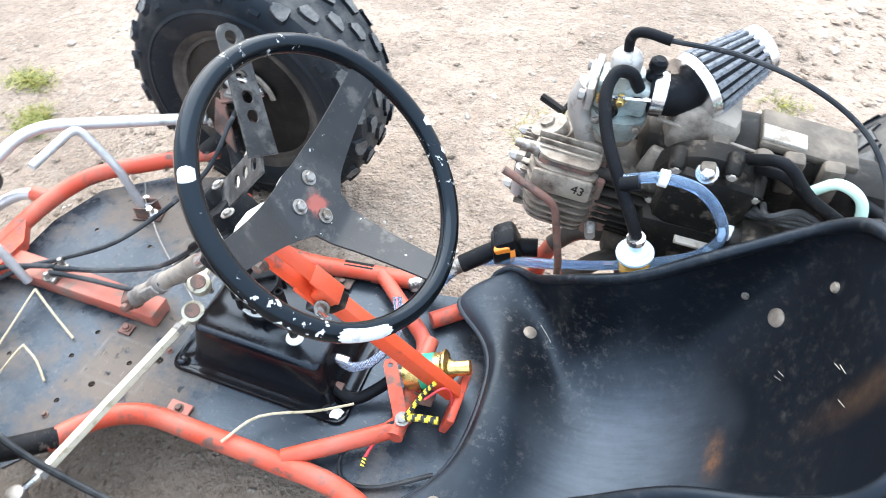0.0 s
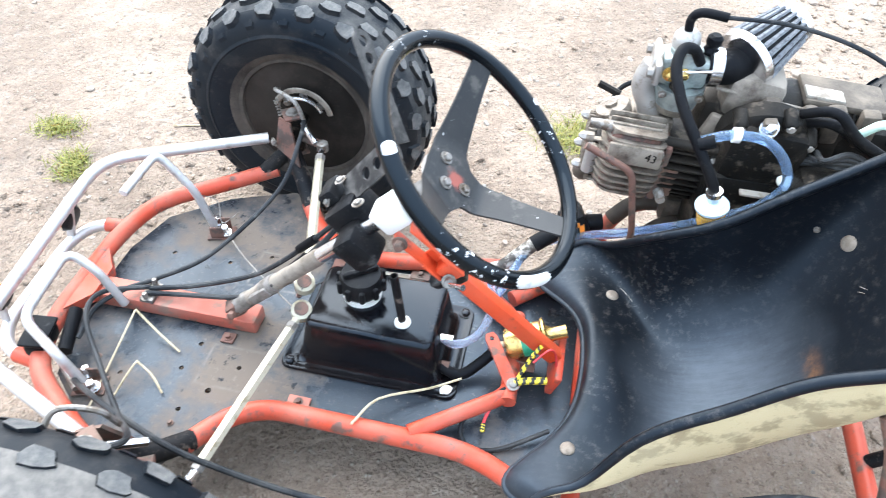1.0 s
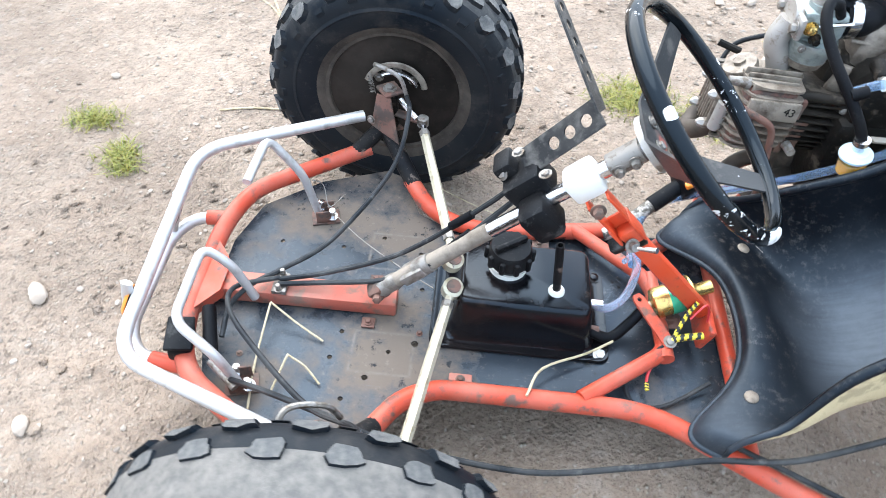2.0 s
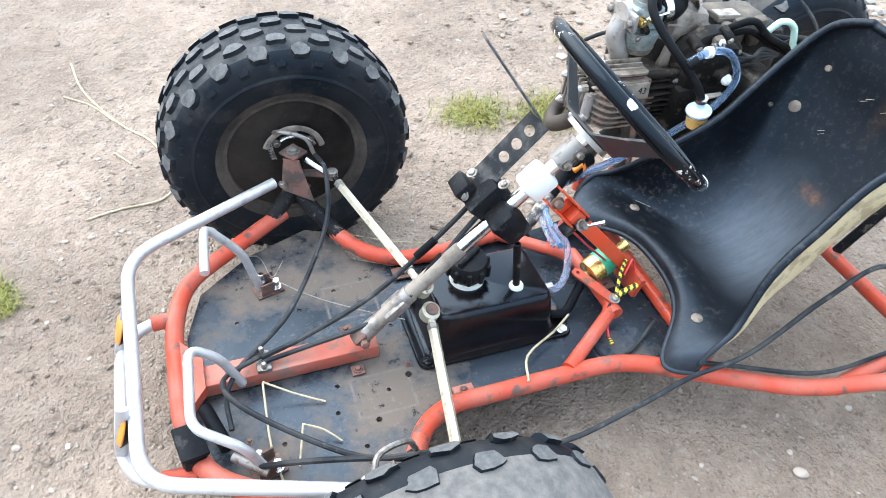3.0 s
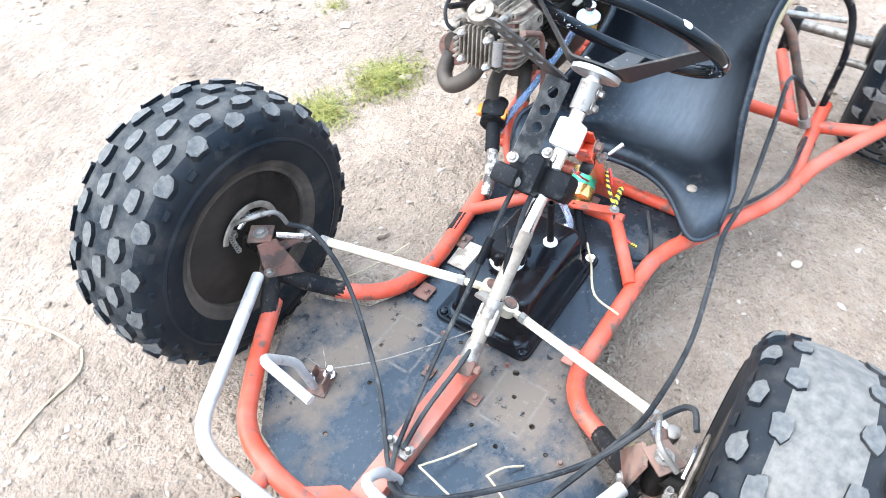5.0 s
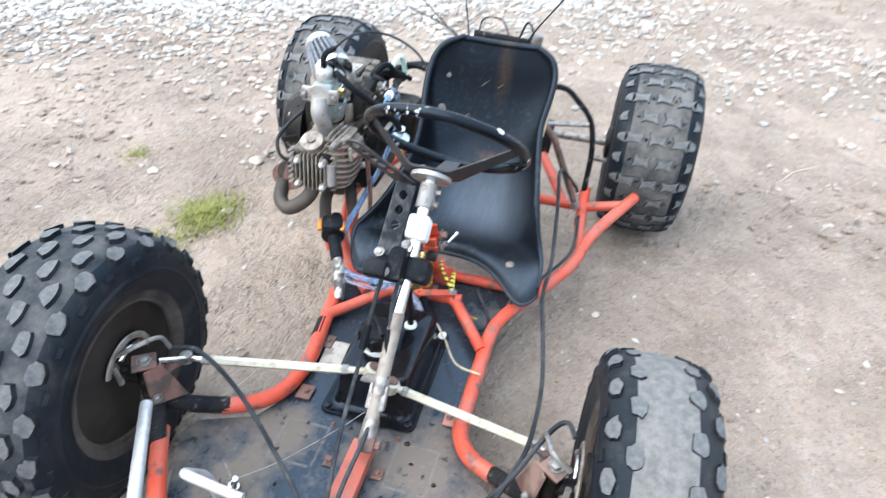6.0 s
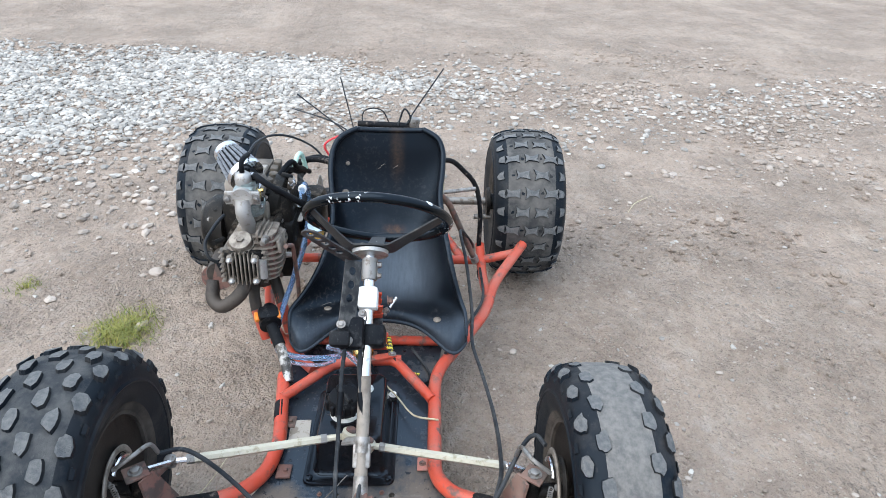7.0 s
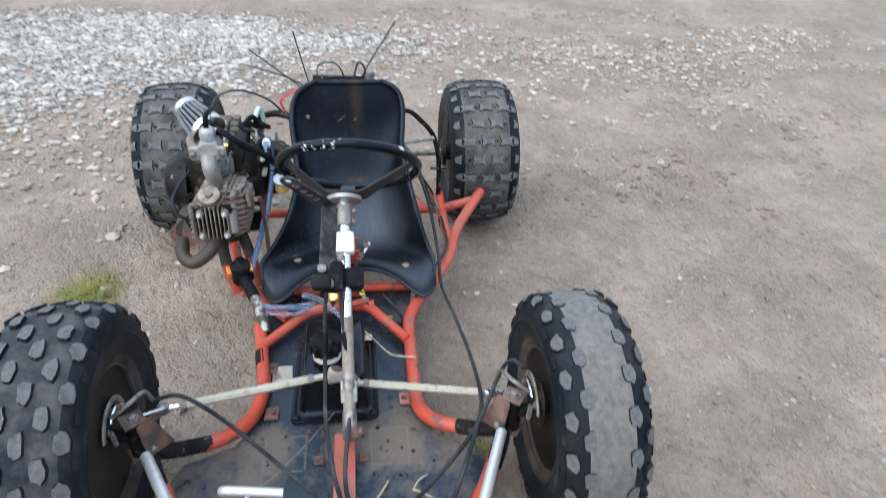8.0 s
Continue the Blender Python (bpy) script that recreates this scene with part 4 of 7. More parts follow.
def lug(bm, prof, poly, ang, h, topmat=1):
    """One block of tread: an outline (across, along) on the tyre's skin."""
    rm = surf(prof, 0)
    lo, hi = [], []
    cs, ct = sum(p[0] for p in poly) / len(poly), sum(p[1] for p in poly) / len(poly)
    for s, t in poly:
        r, a = surf(prof, s), ang + t / rm
        s2, t2 = cs + (s - cs) * 0.88, ct + (t - ct) * 0.88
        r2, a2 = surf(prof, s2) + h, ang + t2 / rm
        lo.append(bm.verts.new(((r - 0.003) * math.cos(a), s, (r - 0.003) * math.sin(a))))
        hi.append(bm.verts.new((r2 * math.cos(a2), s2 + (0.25 * h if s2 > 0.08 else -0.25 * h if s2 < -0.08 else 0), r2 * math.sin(a2))))
    n = len(poly)
    top = bm.faces.new(hi)
    top.material_index = topmat
    for i in range(n):
        bm.faces.new((lo[i], lo[(i + 1) % n], hi[(i + 1) % n], hi[i]))
    return bm


FRONT = [(-0.074, 0.132), (-0.086, 0.142), (-0.099, 0.165), (-0.106, 0.190), (-0.103, 0.215), (-0.092, 0.233), (-0.070, 0.244), (-0.035, 0.249), (0, 0.250)]
REAR = [(-0.100, 0.112), (-0.112, 0.122), (-0.125, 0.150), (-0.131, 0.185), (-0.127, 0.209), (-0.113, 0.2255), (-0.085, 0.2365), (-0.04, 0.243), (0, 0.2445)]


def mirrored(half):
    return half + [(-y, r) for y, r in half[-2::-1]]


def tyre_mesh(half, kind, worn):
    prof = mirrored(half)
    bm = bmesh.new()
    fine = []
    for (a, b) in zip(prof, prof[1:]):
        fine += [a, ((a[0] + b[0]) / 2, (a[1] + b[1]) / 2 + 0.0008)]
    fine.append(prof[-1])
    lathe(fine, None, 72, bm, cap=False)
    inner = [(prof[0][0], prof[0][1]), (prof[0][0] * 0.9, prof[0][1] - 0.01), (-prof[0][0] * 0.9, prof[0][1] - 0.01), (prof[-1][0], prof[-1][1])]
    lathe(inner, None, 72, bm, cap=False)
    for sgn in (-1, 1):      # raised moulding line on each wall
        (y1, r1), (y2, r2) = half[3], half[4]
        lathe([(sgn * abs(y1), r1), (sgn * (abs(y1) + 0.0022), r1 + 0.003), (sgn * abs(y2), r1 + 0.012)], None, 72, bm, cap=False)
    skin = sorted(p for p in prof if p[1] > 0.2)
    if kind == "front":
        for k in range(20):      # small ribs down the shoulder
            for sgn in (-1, 1):
                lug(bm, skin, [(sgn * 0.0985, -0.012), (sgn * 0.1045, -0.010), (sgn * 0.1045, 0.010), (sgn * 0.0985, 0.012)], 2 * math.pi * (k + (0.5 if sgn < 0 else 0.0)) / 20, 0.004, 0)
        if not worn:
            for f in bm.faces:
                c = f.calc_center_median()
                if abs(c.y) < 0.085 and math.hypot(c.x, c.z) > 0.238:
                    f.material_index = 2
        else:
            for f in bm.faces:
                c = f.calc_center_median()
                if abs(c.y) < 0.045 and math.hypot(c.x, c.z) > 0.24:
                    f.material_index = 1
    else:
        for f in bm.faces:
            c = f.calc_center_median()
            if math.hypot(c.x, c.z) > 0.234:
                f.material_index = 2
    return bm


HEXA = [(-0.012, -0.017), (0.002, -0.021), (0.012, -0.014), (0.013, 0.013), (0.0, 0.021), (-0.013, 0.015)]
BOW = [(-0.029, -0.018), (-0.011, -0.0105), (0.011, -0.0105), (0.029, -0.018), (0.022, 0.0), (0.029, 0.018), (0.011, 0.0105), (-0.011, 0.0105), (-0.029, 0.018), (-0.022, 0.0)]


def ragged(poly, seed):
    """The outline with worn, uneven edges."""
    rng = random.Random(seed)
    out = []
    for (x0, y0), (x1, y1) in zip(poly, poly[1:] + poly[:1]):
        out += [(x0 * rng.uniform(0.82, 1.0), y0 * rng.uniform(0.82, 1.0)), ((x0 + x1) / 2 * rng.uniform(0.9, 1.12), (y0 + y1) / 2 * rng.uniform(0.9, 1.12))]
    return out


HEXA = ragged(HEXA, 5)
KNOB = [(0.006 * math.cos(q * math.pi / 3), 0.006 * math.sin(q * math.pi / 3)) for q in range(6)]
EDGE = [(-0.012, -0.015), (0.010, -0.011), (0.016, 0.0), (0.010, 0.011), (-0.012, 0.015), (-0.008, 0.0)]
# tread rows: across, phase, height, size, outline
FRONT_ROWS = ((-0.086, 0.0, 0.0085, 0.86, HEXA), (-0.054, 0.5, 0.0085, 1.0, HEXA), (-0.018, 0.0, 0.0075, 1.0, HEXA), (0.018, 0.5, 0.0075, 1.0, HEXA), (0.054, 0.0, 0.0085, 1.0, HEXA), (0.086, 0.5, 0.0085, 0.86, HEXA))
WORN_ROWS = ((-0.088, 0.0, 0.0085, 0.85, HEXA), (-0.052, 0.5, 0.0045, 1.15, HEXA), (0.052, 0.0, 0.0045, 1.15, HEXA), (0.088, 0.5, 0.0085, 0.85, HEXA))
REAR_ROWS = ((-0.068, 0.0, 0.0052, 1.0, BOW), (0.0, 0.0, 0.0052, 1.0, BOW), (0.068, 0.0, 0.0052, 1.0, BOW), (-0.034, 0.5, 0.0052, 1.0, BOW), (0.034, 0.5, 0.0052, 1.0, BOW),
             (-0.034, 0.0, 0.0015, 1.25, KNOB), (0.034, 0.0, 0.0015, 1.25, KNOB), (-0.068, 0.5, 0.0015, 1.2, KNOB), (0.068, 0.5, 0.0015, 1.2, KNOB), (-0.104, 0.0, 0.0055, -1.0, EDGE), (-0.108, 0.5, 0.0055, -1.0, EDGE), (0.104, 0.0, 0.0055, 1.0, EDGE), (0.108, 0.5, 0.0055, 1.0, EDGE))


def tread(parent, half, rows, n, m, fit):
    """Blocks of rubber round the tyre, each an object on one of a few shared meshes."""
    skin = sorted(p for p in mirrored(half) if p[1] > 0.2)
    rng = random.Random(3)
    for s0, ph, h, size, outline in rows:
        kinds = []
        for v in range(6):
            bm = bmesh.new()
            lug(bm, skin, [(s0 + s * size + rng.uniform(-0.0026, 0.0026), t * 1.02 + rng.uniform(-0.003, 0.003)) for s, t in outline], 0.0, h * rng.uniform(0.88, 1.1), 0 if outline is KNOB else 1)
            bm.transform(fit)
            kinds.append(finish("tread_block", bm, [TYRE, TREAD], 0))
        for k in range(n):
            ob = new("tread_block", kinds[rng.randrange(6)])
            ob.parent = parent
            ob.matrix_basis = m @ pose(0, 0, 0, 0, 360.0 * (k + ph) / n, 0)


def wheel(name, half, kind, m, inner, rows, n, wide, tall, label):
    """inner: the sign of the y side that faces the kart; wide, tall: size against the pattern tyre."""
    fit = Matrix.Diagonal((tall, wide, tall, 1))
    t = tyre_mesh(half, kind, rows is WORN_ROWS)
    t.transform(m @ fit)
    w = part(name, t, [TYRE, WORNTREAD if rows is WORN_ROWS else TREAD, REARSKIN if kind == "rear" else SKIN], kart, label, 35)
    b, rr = abs(half[0][0]) * wide, half[0][1] * tall
    s = inner
    # dished steel rim: lip, deep barrel, disc
    prof = [(b * s, rr + 0.006), ((b + 0.004) * s, rr), (b * s * 0.95, rr - 0.005), (b * s * 0.75, rr - 0.012), (b * s * 0.55, rr - 0.014), (b * s * 0.5, rr - 0.022), (-0.02 * s, rr - 0.024),
            (-0.044 * s, rr - 0.030), (-0.050 * s, rr - 0.050), (-0.046 * s, 0.045), (-0.040 * s, 0.02)]
    part("rim", lathe(prof, m, 48), RIMMAT, w, "dusty black dished steel rim")
    # black band laid inside the barrel as its deep shade
    part("rim_shade", lathe([(b * s * 0.46, rr - 0.0235), (0.01 * s, rr - 0.0255), (-0.020 * s, rr - 0.026)], m, 48, cap=False), RUBBER, w, "black band in the rim barrel, painted shade")
    part("rim_lip", lathe([((b - 0.004) * s, rr - 0.004), ((b + 0.006) * s, rr - 0.001), ((b + 0.007) * s, rr + 0.006), ((b + 0.002) * s, rr + 0.010)], m, 48, cap=False), LIP, w, "dusty rolled lip of the rim")
    bead = [(-y * s + 0.0014 * s, r) for y, r in half[:2]] + [(-(half[1][0] + half[2][0]) / 2 * s + 0.0004 * s, (half[1][1] + half[2][1]) / 2)]
    part("tyre_bead", lathe(bead, m @ fit, 64, cap=False), LIP, w, "dusty brown-grey bead of the tyre")
    outer = lathe([(-b * s, rr + 0.006), (-(b + 0.004) * s, rr), (-b * s * 0.95, rr - 0.008), (-0.060 * s, rr - 0.03), (-0.056 * s, 0.03), (-0.062 * s, 0.02)], m, 48)
    part("rim_face", outer, RIMMAT, w)
    if kind == "front":
        part("brake_drum", lathe([(-0.040 * s, 0.070), (-0.012 * s, 0.068), (-0.006 * s, 0.063), (0.012 * s, 0.061), (0.018 * s, 0.055), (0.022 * s, 0.02)], m, 36), CASTDARK, w, "dark brake drum inside the wheel")
        part("backing_ring", lathe([(0.012 * s, 0.060), (0.018 * s, 0.061), (0.020 * s, 0.050)], m, 32), CASTDARK, w, "dark metal backing ring")
    else:
        part("hub", lathe([(-0.036 * s, 0.05), (0.0, 0.045), (0.05 * s, 0.03), (0.12 * s, 0.026)], m, 24), BLACKTUBE, w)
    for k in range(4):
        a = k * math.pi / 2 + 0.4
        part("wheel_nut", bolt(m @ Vector((0.075 * math.cos(a), -0.038 * s, 0.075 * math.sin(a))), m.to_3x3() @ Vector((0, s, 0)), 0.008, 0.012), STEEL, w)
    tread(w, half, rows, n, m, fit)
    return w


wheel("front_wheel", FRONT, "front", pose(0.003, 0.456, 0.249, 0, 8, 0), -1, FRONT_ROWS, 20, 0.83, 0.970, "knobbly front tyre with hexagonal blocks on a black rim")
wheel("front_wheel", FRONT, "front", pose(0.024, -0.475, 0.2275, 0, 30, 1.5), 1, WORN_ROWS, 20, 0.78, 0.925, "front tyre worn smooth along the middle, on a black rim")
wheel("rear_wheel", REAR, "rear", pose(1.244, 0.506, 0.247, 0, 5, 0), -1, REAR_ROWS, 13, 0.86, 0.985, "wide rear tyre with bow-tie tread blocks")
wheel("rear_wheel", REAR, "rear", pose(1.244, -0.477, 0.247, 0, 17, 0), 1, REAR_ROWS, 13, 0.86, 0.985, "wide rear tyre with bow-tie tread blocks")


# king pins, knuckles and steering arms
def corner(s):
    y = 0.35 * s
    k = part("kingpin_bracket", box((0.038, 0.040, 0.005), pose(0.0, y, 0.288, 0, 0, 35 * s), 0.0015), RUST, kart, "rust-brown steel kingpin bracket")
    part("bracket_plate", box((0.038, 0.040, 0.005), pose(0.0, y, 0.205, 0, 0, 35 * s), 0.0015), RUST, k)
    tri = bmesh.new()
    rows = []
    for off in (0.0, 0.005):
        rows.append([tri.verts.new((px, py - off * s, pz)) for px, py, pz in ((-0.022, y - 0.012 * s, 0.287), (0.006, y - 0.026 * s, 0.287), (0.024, y - 0.050 * s, 0.205), (-0.032, y - 0.024 * s, 0.226))])
    tri.faces.new(rows[0])
    tri.faces.new(rows[1][::-1])
    for q in range(4):
        tri.faces.new((rows[0][q], rows[0][(q + 1) % 4], rows[1][(q + 1) % 4], rows[1][q]))
    part("gusset", tri, RUST, k)
    part("king_bolt", bolt((0.0, y, 0.2905), (0, 0, 1), 0.0085, 0.007), STEEL, k)
    part("small_bolt", bolt((-0.03, y - 0.035 * s, 0.243), (-0.5, -0.8 * s, 0), 0.006), STEEL, k)
    part("steering_knuckle", lathe([(0, 0.016), (0.075, 0.016)], along((0, y, 0.208), (0, y, 0.286)), 16), CASTDARK, k)
    part("stub_axle", lathe([(0, 0.014), (0.09, 0.012)], along((0, y, 0.248), (0, y + 0.1 * s, 0.256)), 12), CASTDARK, k)
    part("steering_arm", sweep(((0, y, 0.24), (0.05, y - 0.012 * s, 0.236), (0.066, y - 0.02 * s, 0.236)), 0.010, 10, flat=0.6), RUST, k)
    part("backing_plate", lathe([(0, 0.046), (0.006, 0.048), (0.010, 0.044)], along((0.006, y + 0.046 * s, 0.262), (0.006, y + 0.06 * s, 0.262)), 28), CASTDARK, k, "dark brake backing plate")
    arc = [(0.006 + 0.056 * math.cos(q), y + 0.036 * s, 0.262 + 0.056 * math.sin(q)) for q in [0.15 + 0.14 * e for e in range(20)]]
    part("brake_band", sweep(arc, 0.0062, 8, flat=0.55), ALU, k, "grey metal band over the brake")
    arc = [(0.006 + 0.043 * math.cos(q), y + 0.030 * s, 0.262 + 0.043 * math.sin(q)) for q in [0.4 + 0.16 * e for e in range(12)]]
    part("brake_band", sweep(arc, 0.0045, 8), CHROME, k)
    for a in (0.6, 1.5, 2.5):
        part("plate_nut", bolt((0.006 + 0.04 * math.cos(a), y + 0.040 * s, 0.262 + 0.04 * math.sin(a)), (0, -s, 0), 0.006, 0.007), STEEL, k)
    part("return_spring", sweep([(-0.035 + 0.0045 * math.cos(q * 1.2) - 0.0002 * q, y + 0.022 * s + 0.0045 * math.sin(q * 1.2), 0.262 + 0.0012 * q) for q in range(34)], 0.0012, 5), STEEL, k)
    part("brake_pipe", sweep(spline([(-0.03, y + 0.02 * s, 0.325), (-0.02, y - 0.01 * s, 0.345), (0.02, y - 0.025 * s, 0.335), (0.035, y - 0.03 * s, 0.30)]), 0.004, 8), STEEL, k)
    part("adjuster", sweep(((0.02, y - 0.01 * s, 0.275), (0.055, y - 0.035 * s, 0.255)), 0.006, 8), CHROME, k)


corner(1)
corner(-1)


def tie_rod(a, b, inner, outer):
    r = part("tie_rod", sweep((a, b), 0.0085, 6), GOLD, kart, "pale yellow zinc-plated hexagonal tie rod")
    va, vb = Vector(a), Vector(b)
    d = (vb - va).normalized()
    part("lock_nut", sweep((vb, vb + d * 0.014), 0.0095, 6), STEEL, r)
    part("lock_nut", sweep((va - d * 0.012, va), 0.0095, 6), STEEL, r)
    part("rod_end", sweep((vb + d * 0.012, Vector(outer)), 0.0055, 8), CHROME, r)
    part("rod_end", sweep((va - d * 0.010, Vector(inner)), 0.0065, 8), GOLD, r)
    part("ball_joint", lathe([(-0.010, 0.006), (-0.008, 0.011), (0.008, 0.011), (0.010, 0.006)], along(outer, Vector(outer) + Vector((0, 0, 1))), 16), STEEL, r)
    part("ball_joint", lathe([(-0.012, 0.010), (-0.009, 0.0165), (0.009, 0.0165), (0.012, 0.011)], along(inner, Vector(inner) + Vector((0.2, -0.3, 1))), 16), GOLD, r)
    part("joint_face", lathe([(0, 0.0115), (0.002, 0.0110)], along(Vector(inner) + Vector((0.0024, -0.0036, 0.0115)), Vector(inner) + Vector((0.2, -0.3, 1))), 16), RUST, r)


tie_rod((0.136, 0.050, 0.236), (0.075, 0.276, 0.246), (0.148, -0.006, 0.236), (0.066, 0.318, 0.247))
tie_rod((0.145, -0.076, 0.206), (0.108, -0.302, 0.199), (0.151, -0.038, 0.207), (0.094, -0.345, 0.194))


# ---- steering ----
COL_A, COL_B = Vector((0.035, -0.034, 0.182)), Vector((0.376, -0.036, 0.524))
AXIS = (COL_B - COL_A).normalized()


def on_col(d):
    return COL_A + AXIS * d


column = part("steering_column", sweep((on_col(0.0), on_col((COL_B - COL_A).length)), 0.0115, 16), CHROME, kart, "bare metal steering column")
part("column_sheath", lathe([(0, 0.0125), (0.205, 0.0125), (0.21, 0.0118)], along(on_col(0.02), on_col(1)), 16), DUSTY, column, "dirty grey lower half of the column")
part("joint_yoke", box((0.03, 0.026, 0.03), Matrix.Translation(on_col(0.0)) @ pose(0, 0, 0, 20, -45, 0), 0.006), RUST, column)
part("joint_bolt", bolt(on_col(0.0) + Vector((0, -0.013, 0)), (0, -1, 0.2), 0.007, 0.012), RUST, column)
part("column_joint", lathe([(0, 0.013), (0.012, 0.015), (0.05, 0.014), (0.055, 0.012)], along(on_col(-0.01), on_col(1)), 16), GRIMY, column)
part("column_bush", lathe([(0, 0.015), (0.03, 0.015)], along(on_col(0.085), on_col(1)), 16), GRIMY, column)
part("pitman_arm", sweep((on_col(0.11), Vector((0.128, 0.0, 0.238)), Vector((0.155, -0.016, 0.238))), 0.011, 8, flat=0.6), GRIMY, column)
part("clamp", box((0.046, 0.034, 0.018), Matrix.Translation(on_col(0.08)) @ pose(0, 0, 0, 0, -45, 0), 0.004), GRIMY, column)
part("column_sleeve", box((0.042, 0.040, 0.046), Matrix.Translation(on_col(0.386)) @ AXIS.to_track_quat("Z", "X").to_matrix().to_4x4(), 0.007), WHITE, column, "white plastic bearing block on the column")
part("clamp", lathe([(0, 0.0165), (0.045, 0.0165)], along(on_col(0.425), on_col(1)), 18), STEEL, column)
for d in (0.435, 0.458):
    part("bolt", bolt(on_col(d) + Vector((0, -0.016, 0)), (0, -1, 0), 0.006, 0.008), STEEL, column)

UPM = AXIS.to_track_quat("Z", "X").to_matrix().to_4x4()
part("hub_flange", lathe([(-0.004, 0.038), (0.004, 0.038)], along(COL_B, COL_B + AXIS), 28), ALUCLEAN, column, "round light alloy flange")
rim_c = Vector((0.421, -0.050, 0.580))
TILT_AXIS = Vector((0.678, -0.046, 0.733)).normalized()
UPM = TILT_AXIS.to_track_quat("Z", "X").to_matrix().to_4x4()
ring = []
ex, ey = UPM.to_3x3() @ Vector((1, 0, 0)), UPM.to_3x3() @ Vector((0, 1, 0))
RIM_R = 0.1475
for k in range(72):
    a = 2 * math.pi * k / 72
    ring.append(rim_c + (ex * math.cos(a) + ey * math.sin(a)) * RIM_R)
sw = part("steering_wheel", sweep(ring, 0.0103, 16, closed=True), GRIP, kart, "black three-spoke steering wheel with chipped enamel")
LOCAL = UPM.to_3x3().inverted()


def rim_angle(p):
    v = LOCAL @ (Vector(p) - rim_c)
    return math.atan2(v.y, v.x)


def spoke_plate():
    """One dished plate: a hub with three flat tapering spokes that rise to the rim."""
    bm = bmesh.new()
    spokes = [rim_angle(p) for p in ((0.388, 0.085, 0.610), (0.517, -0.045, 0.487), (0.383, -0.180, 0.593))]
    reach = 0.040                # how far the rounded throat between two spokes lies from the middle
    start = COL_B + AXIS * 0.006
    flat = []
    for a in spokes:
        u = ex * math.cos(a) + ey * math.sin(a)
        flat.append((u - AXIS * u.dot(AXIS)).normalized())
    for n, a in enumerate(spokes):
        u, along_u = ex * math.cos(a) + ey * math.sin(a), flat[n]
        v = AXIS.cross(along_u)
        half = {}
        for other in range(3):
            if other != n:
                turn = math.atan2(flat[other].dot(v), flat[other].dot(along_u))
                half[1 if turn > 0 else -1] = abs(turn) / 2
        rows = sorted({0.0004, 0.008, 0.138} | {reach * math.cos(h) for h in half.values()} | {0.036 + 0.006 * k for k in range(17)})
        tip = rim_c + u * (RIM_R - 0.004)
        bend = start + along_u * 0.045
        lay = []
        for off in (0.0, 0.0035):
            row = []
            for r in rows:
                c = start + along_u * r if r < 0.045 else bend.lerp(tip, (r - 0.045) / (0.138 - 0.045))
                pair = []
                for sg in (-1, 1):
                    meet, wide = reach * math.cos(half[sg]), reach * math.sin(half[sg])
                    w = r * math.tan(half[sg]) if r <= meet else 0.0125 + (wide - 0.0125) * math.exp(-(r - meet) / 0.058)
                    pair.append(bm.verts.new(c + v * w * sg + AXIS * off))
                row.append(pair)
            lay.append(row)
        for lo, up in zip(lay[0], lay[0][1:]):
            bm.faces.new((lo[0], lo[1], up[1], up[0]))
        for lo, up in zip(lay[1], lay[1][1:]):
            bm.faces.new((lo[0], lo[1], up[1], up[0]))
        for i in range(len(rows) - 1):
            for sg in (0, 1):
                bm.faces.new((lay[0][i][sg], lay[0][i + 1][sg], lay[1][i + 1][sg], lay[1][i][sg]))
        bm.faces.new((lay[0][-1][0], lay[0][-1][1], lay[1][-1][1], lay[1][-1][0]))
    return bm


def spoke_material():
    """Dark steel with scuffs and a remnant of red paint round the hub."""
    m = paint("worn_grey_black_plate", (0.024, 0.026, 0.029), (0.08, 0.076, 0.072), 0.38, wear=0.60, dusty=0.25, dust=(0.10, 0.095, 0.09), spec=0.25, scale=25, grain=0.1)
    nt = m.node_tree
    p = nt.nodes["Principled BSDF"]
    src = p.inputs["Base Color"].links[0].from_socket
    co = nt.nodes.new("ShaderNodeTexCoord").outputs["Object"]
    away = nt.nodes.new("ShaderNodeVectorMath")
    away.operation = "DISTANCE"
    away.inputs[1].default_value = COL_B + AXIS * 0.008 + Vector((0.004, 0.0, -0.004))
    nt.links.new(co, away.inputs[0])
    wob = nt.nodes.new("ShaderNodeMath")
    wob.operation = "MULTIPLY_ADD"
    nt.links.new(tex(nt, "noise", 70, 6, 0.7, co).outputs[0], wob.inputs[0])
    wob.inputs[1].default_value = 0.030
    nt.links.new(away.outputs["Value"], wob.inputs[2])
    red = mixc(nt, ramp(nt, wob.outputs[0], 0.024, 0.029, (1, 1, 1, 1), (0, 0, 0, 1)), src, (0.26, 0.075, 0.06))
    chip = ramp(nt, tex(nt, "noise", 85, 6, 0.6, co).outputs[0], 0.70, 0.71)
    nt.links.new(mixc(nt, chip, red, (0.5, 0.5, 0.5)), p.inputs["Base Color"])
    return m


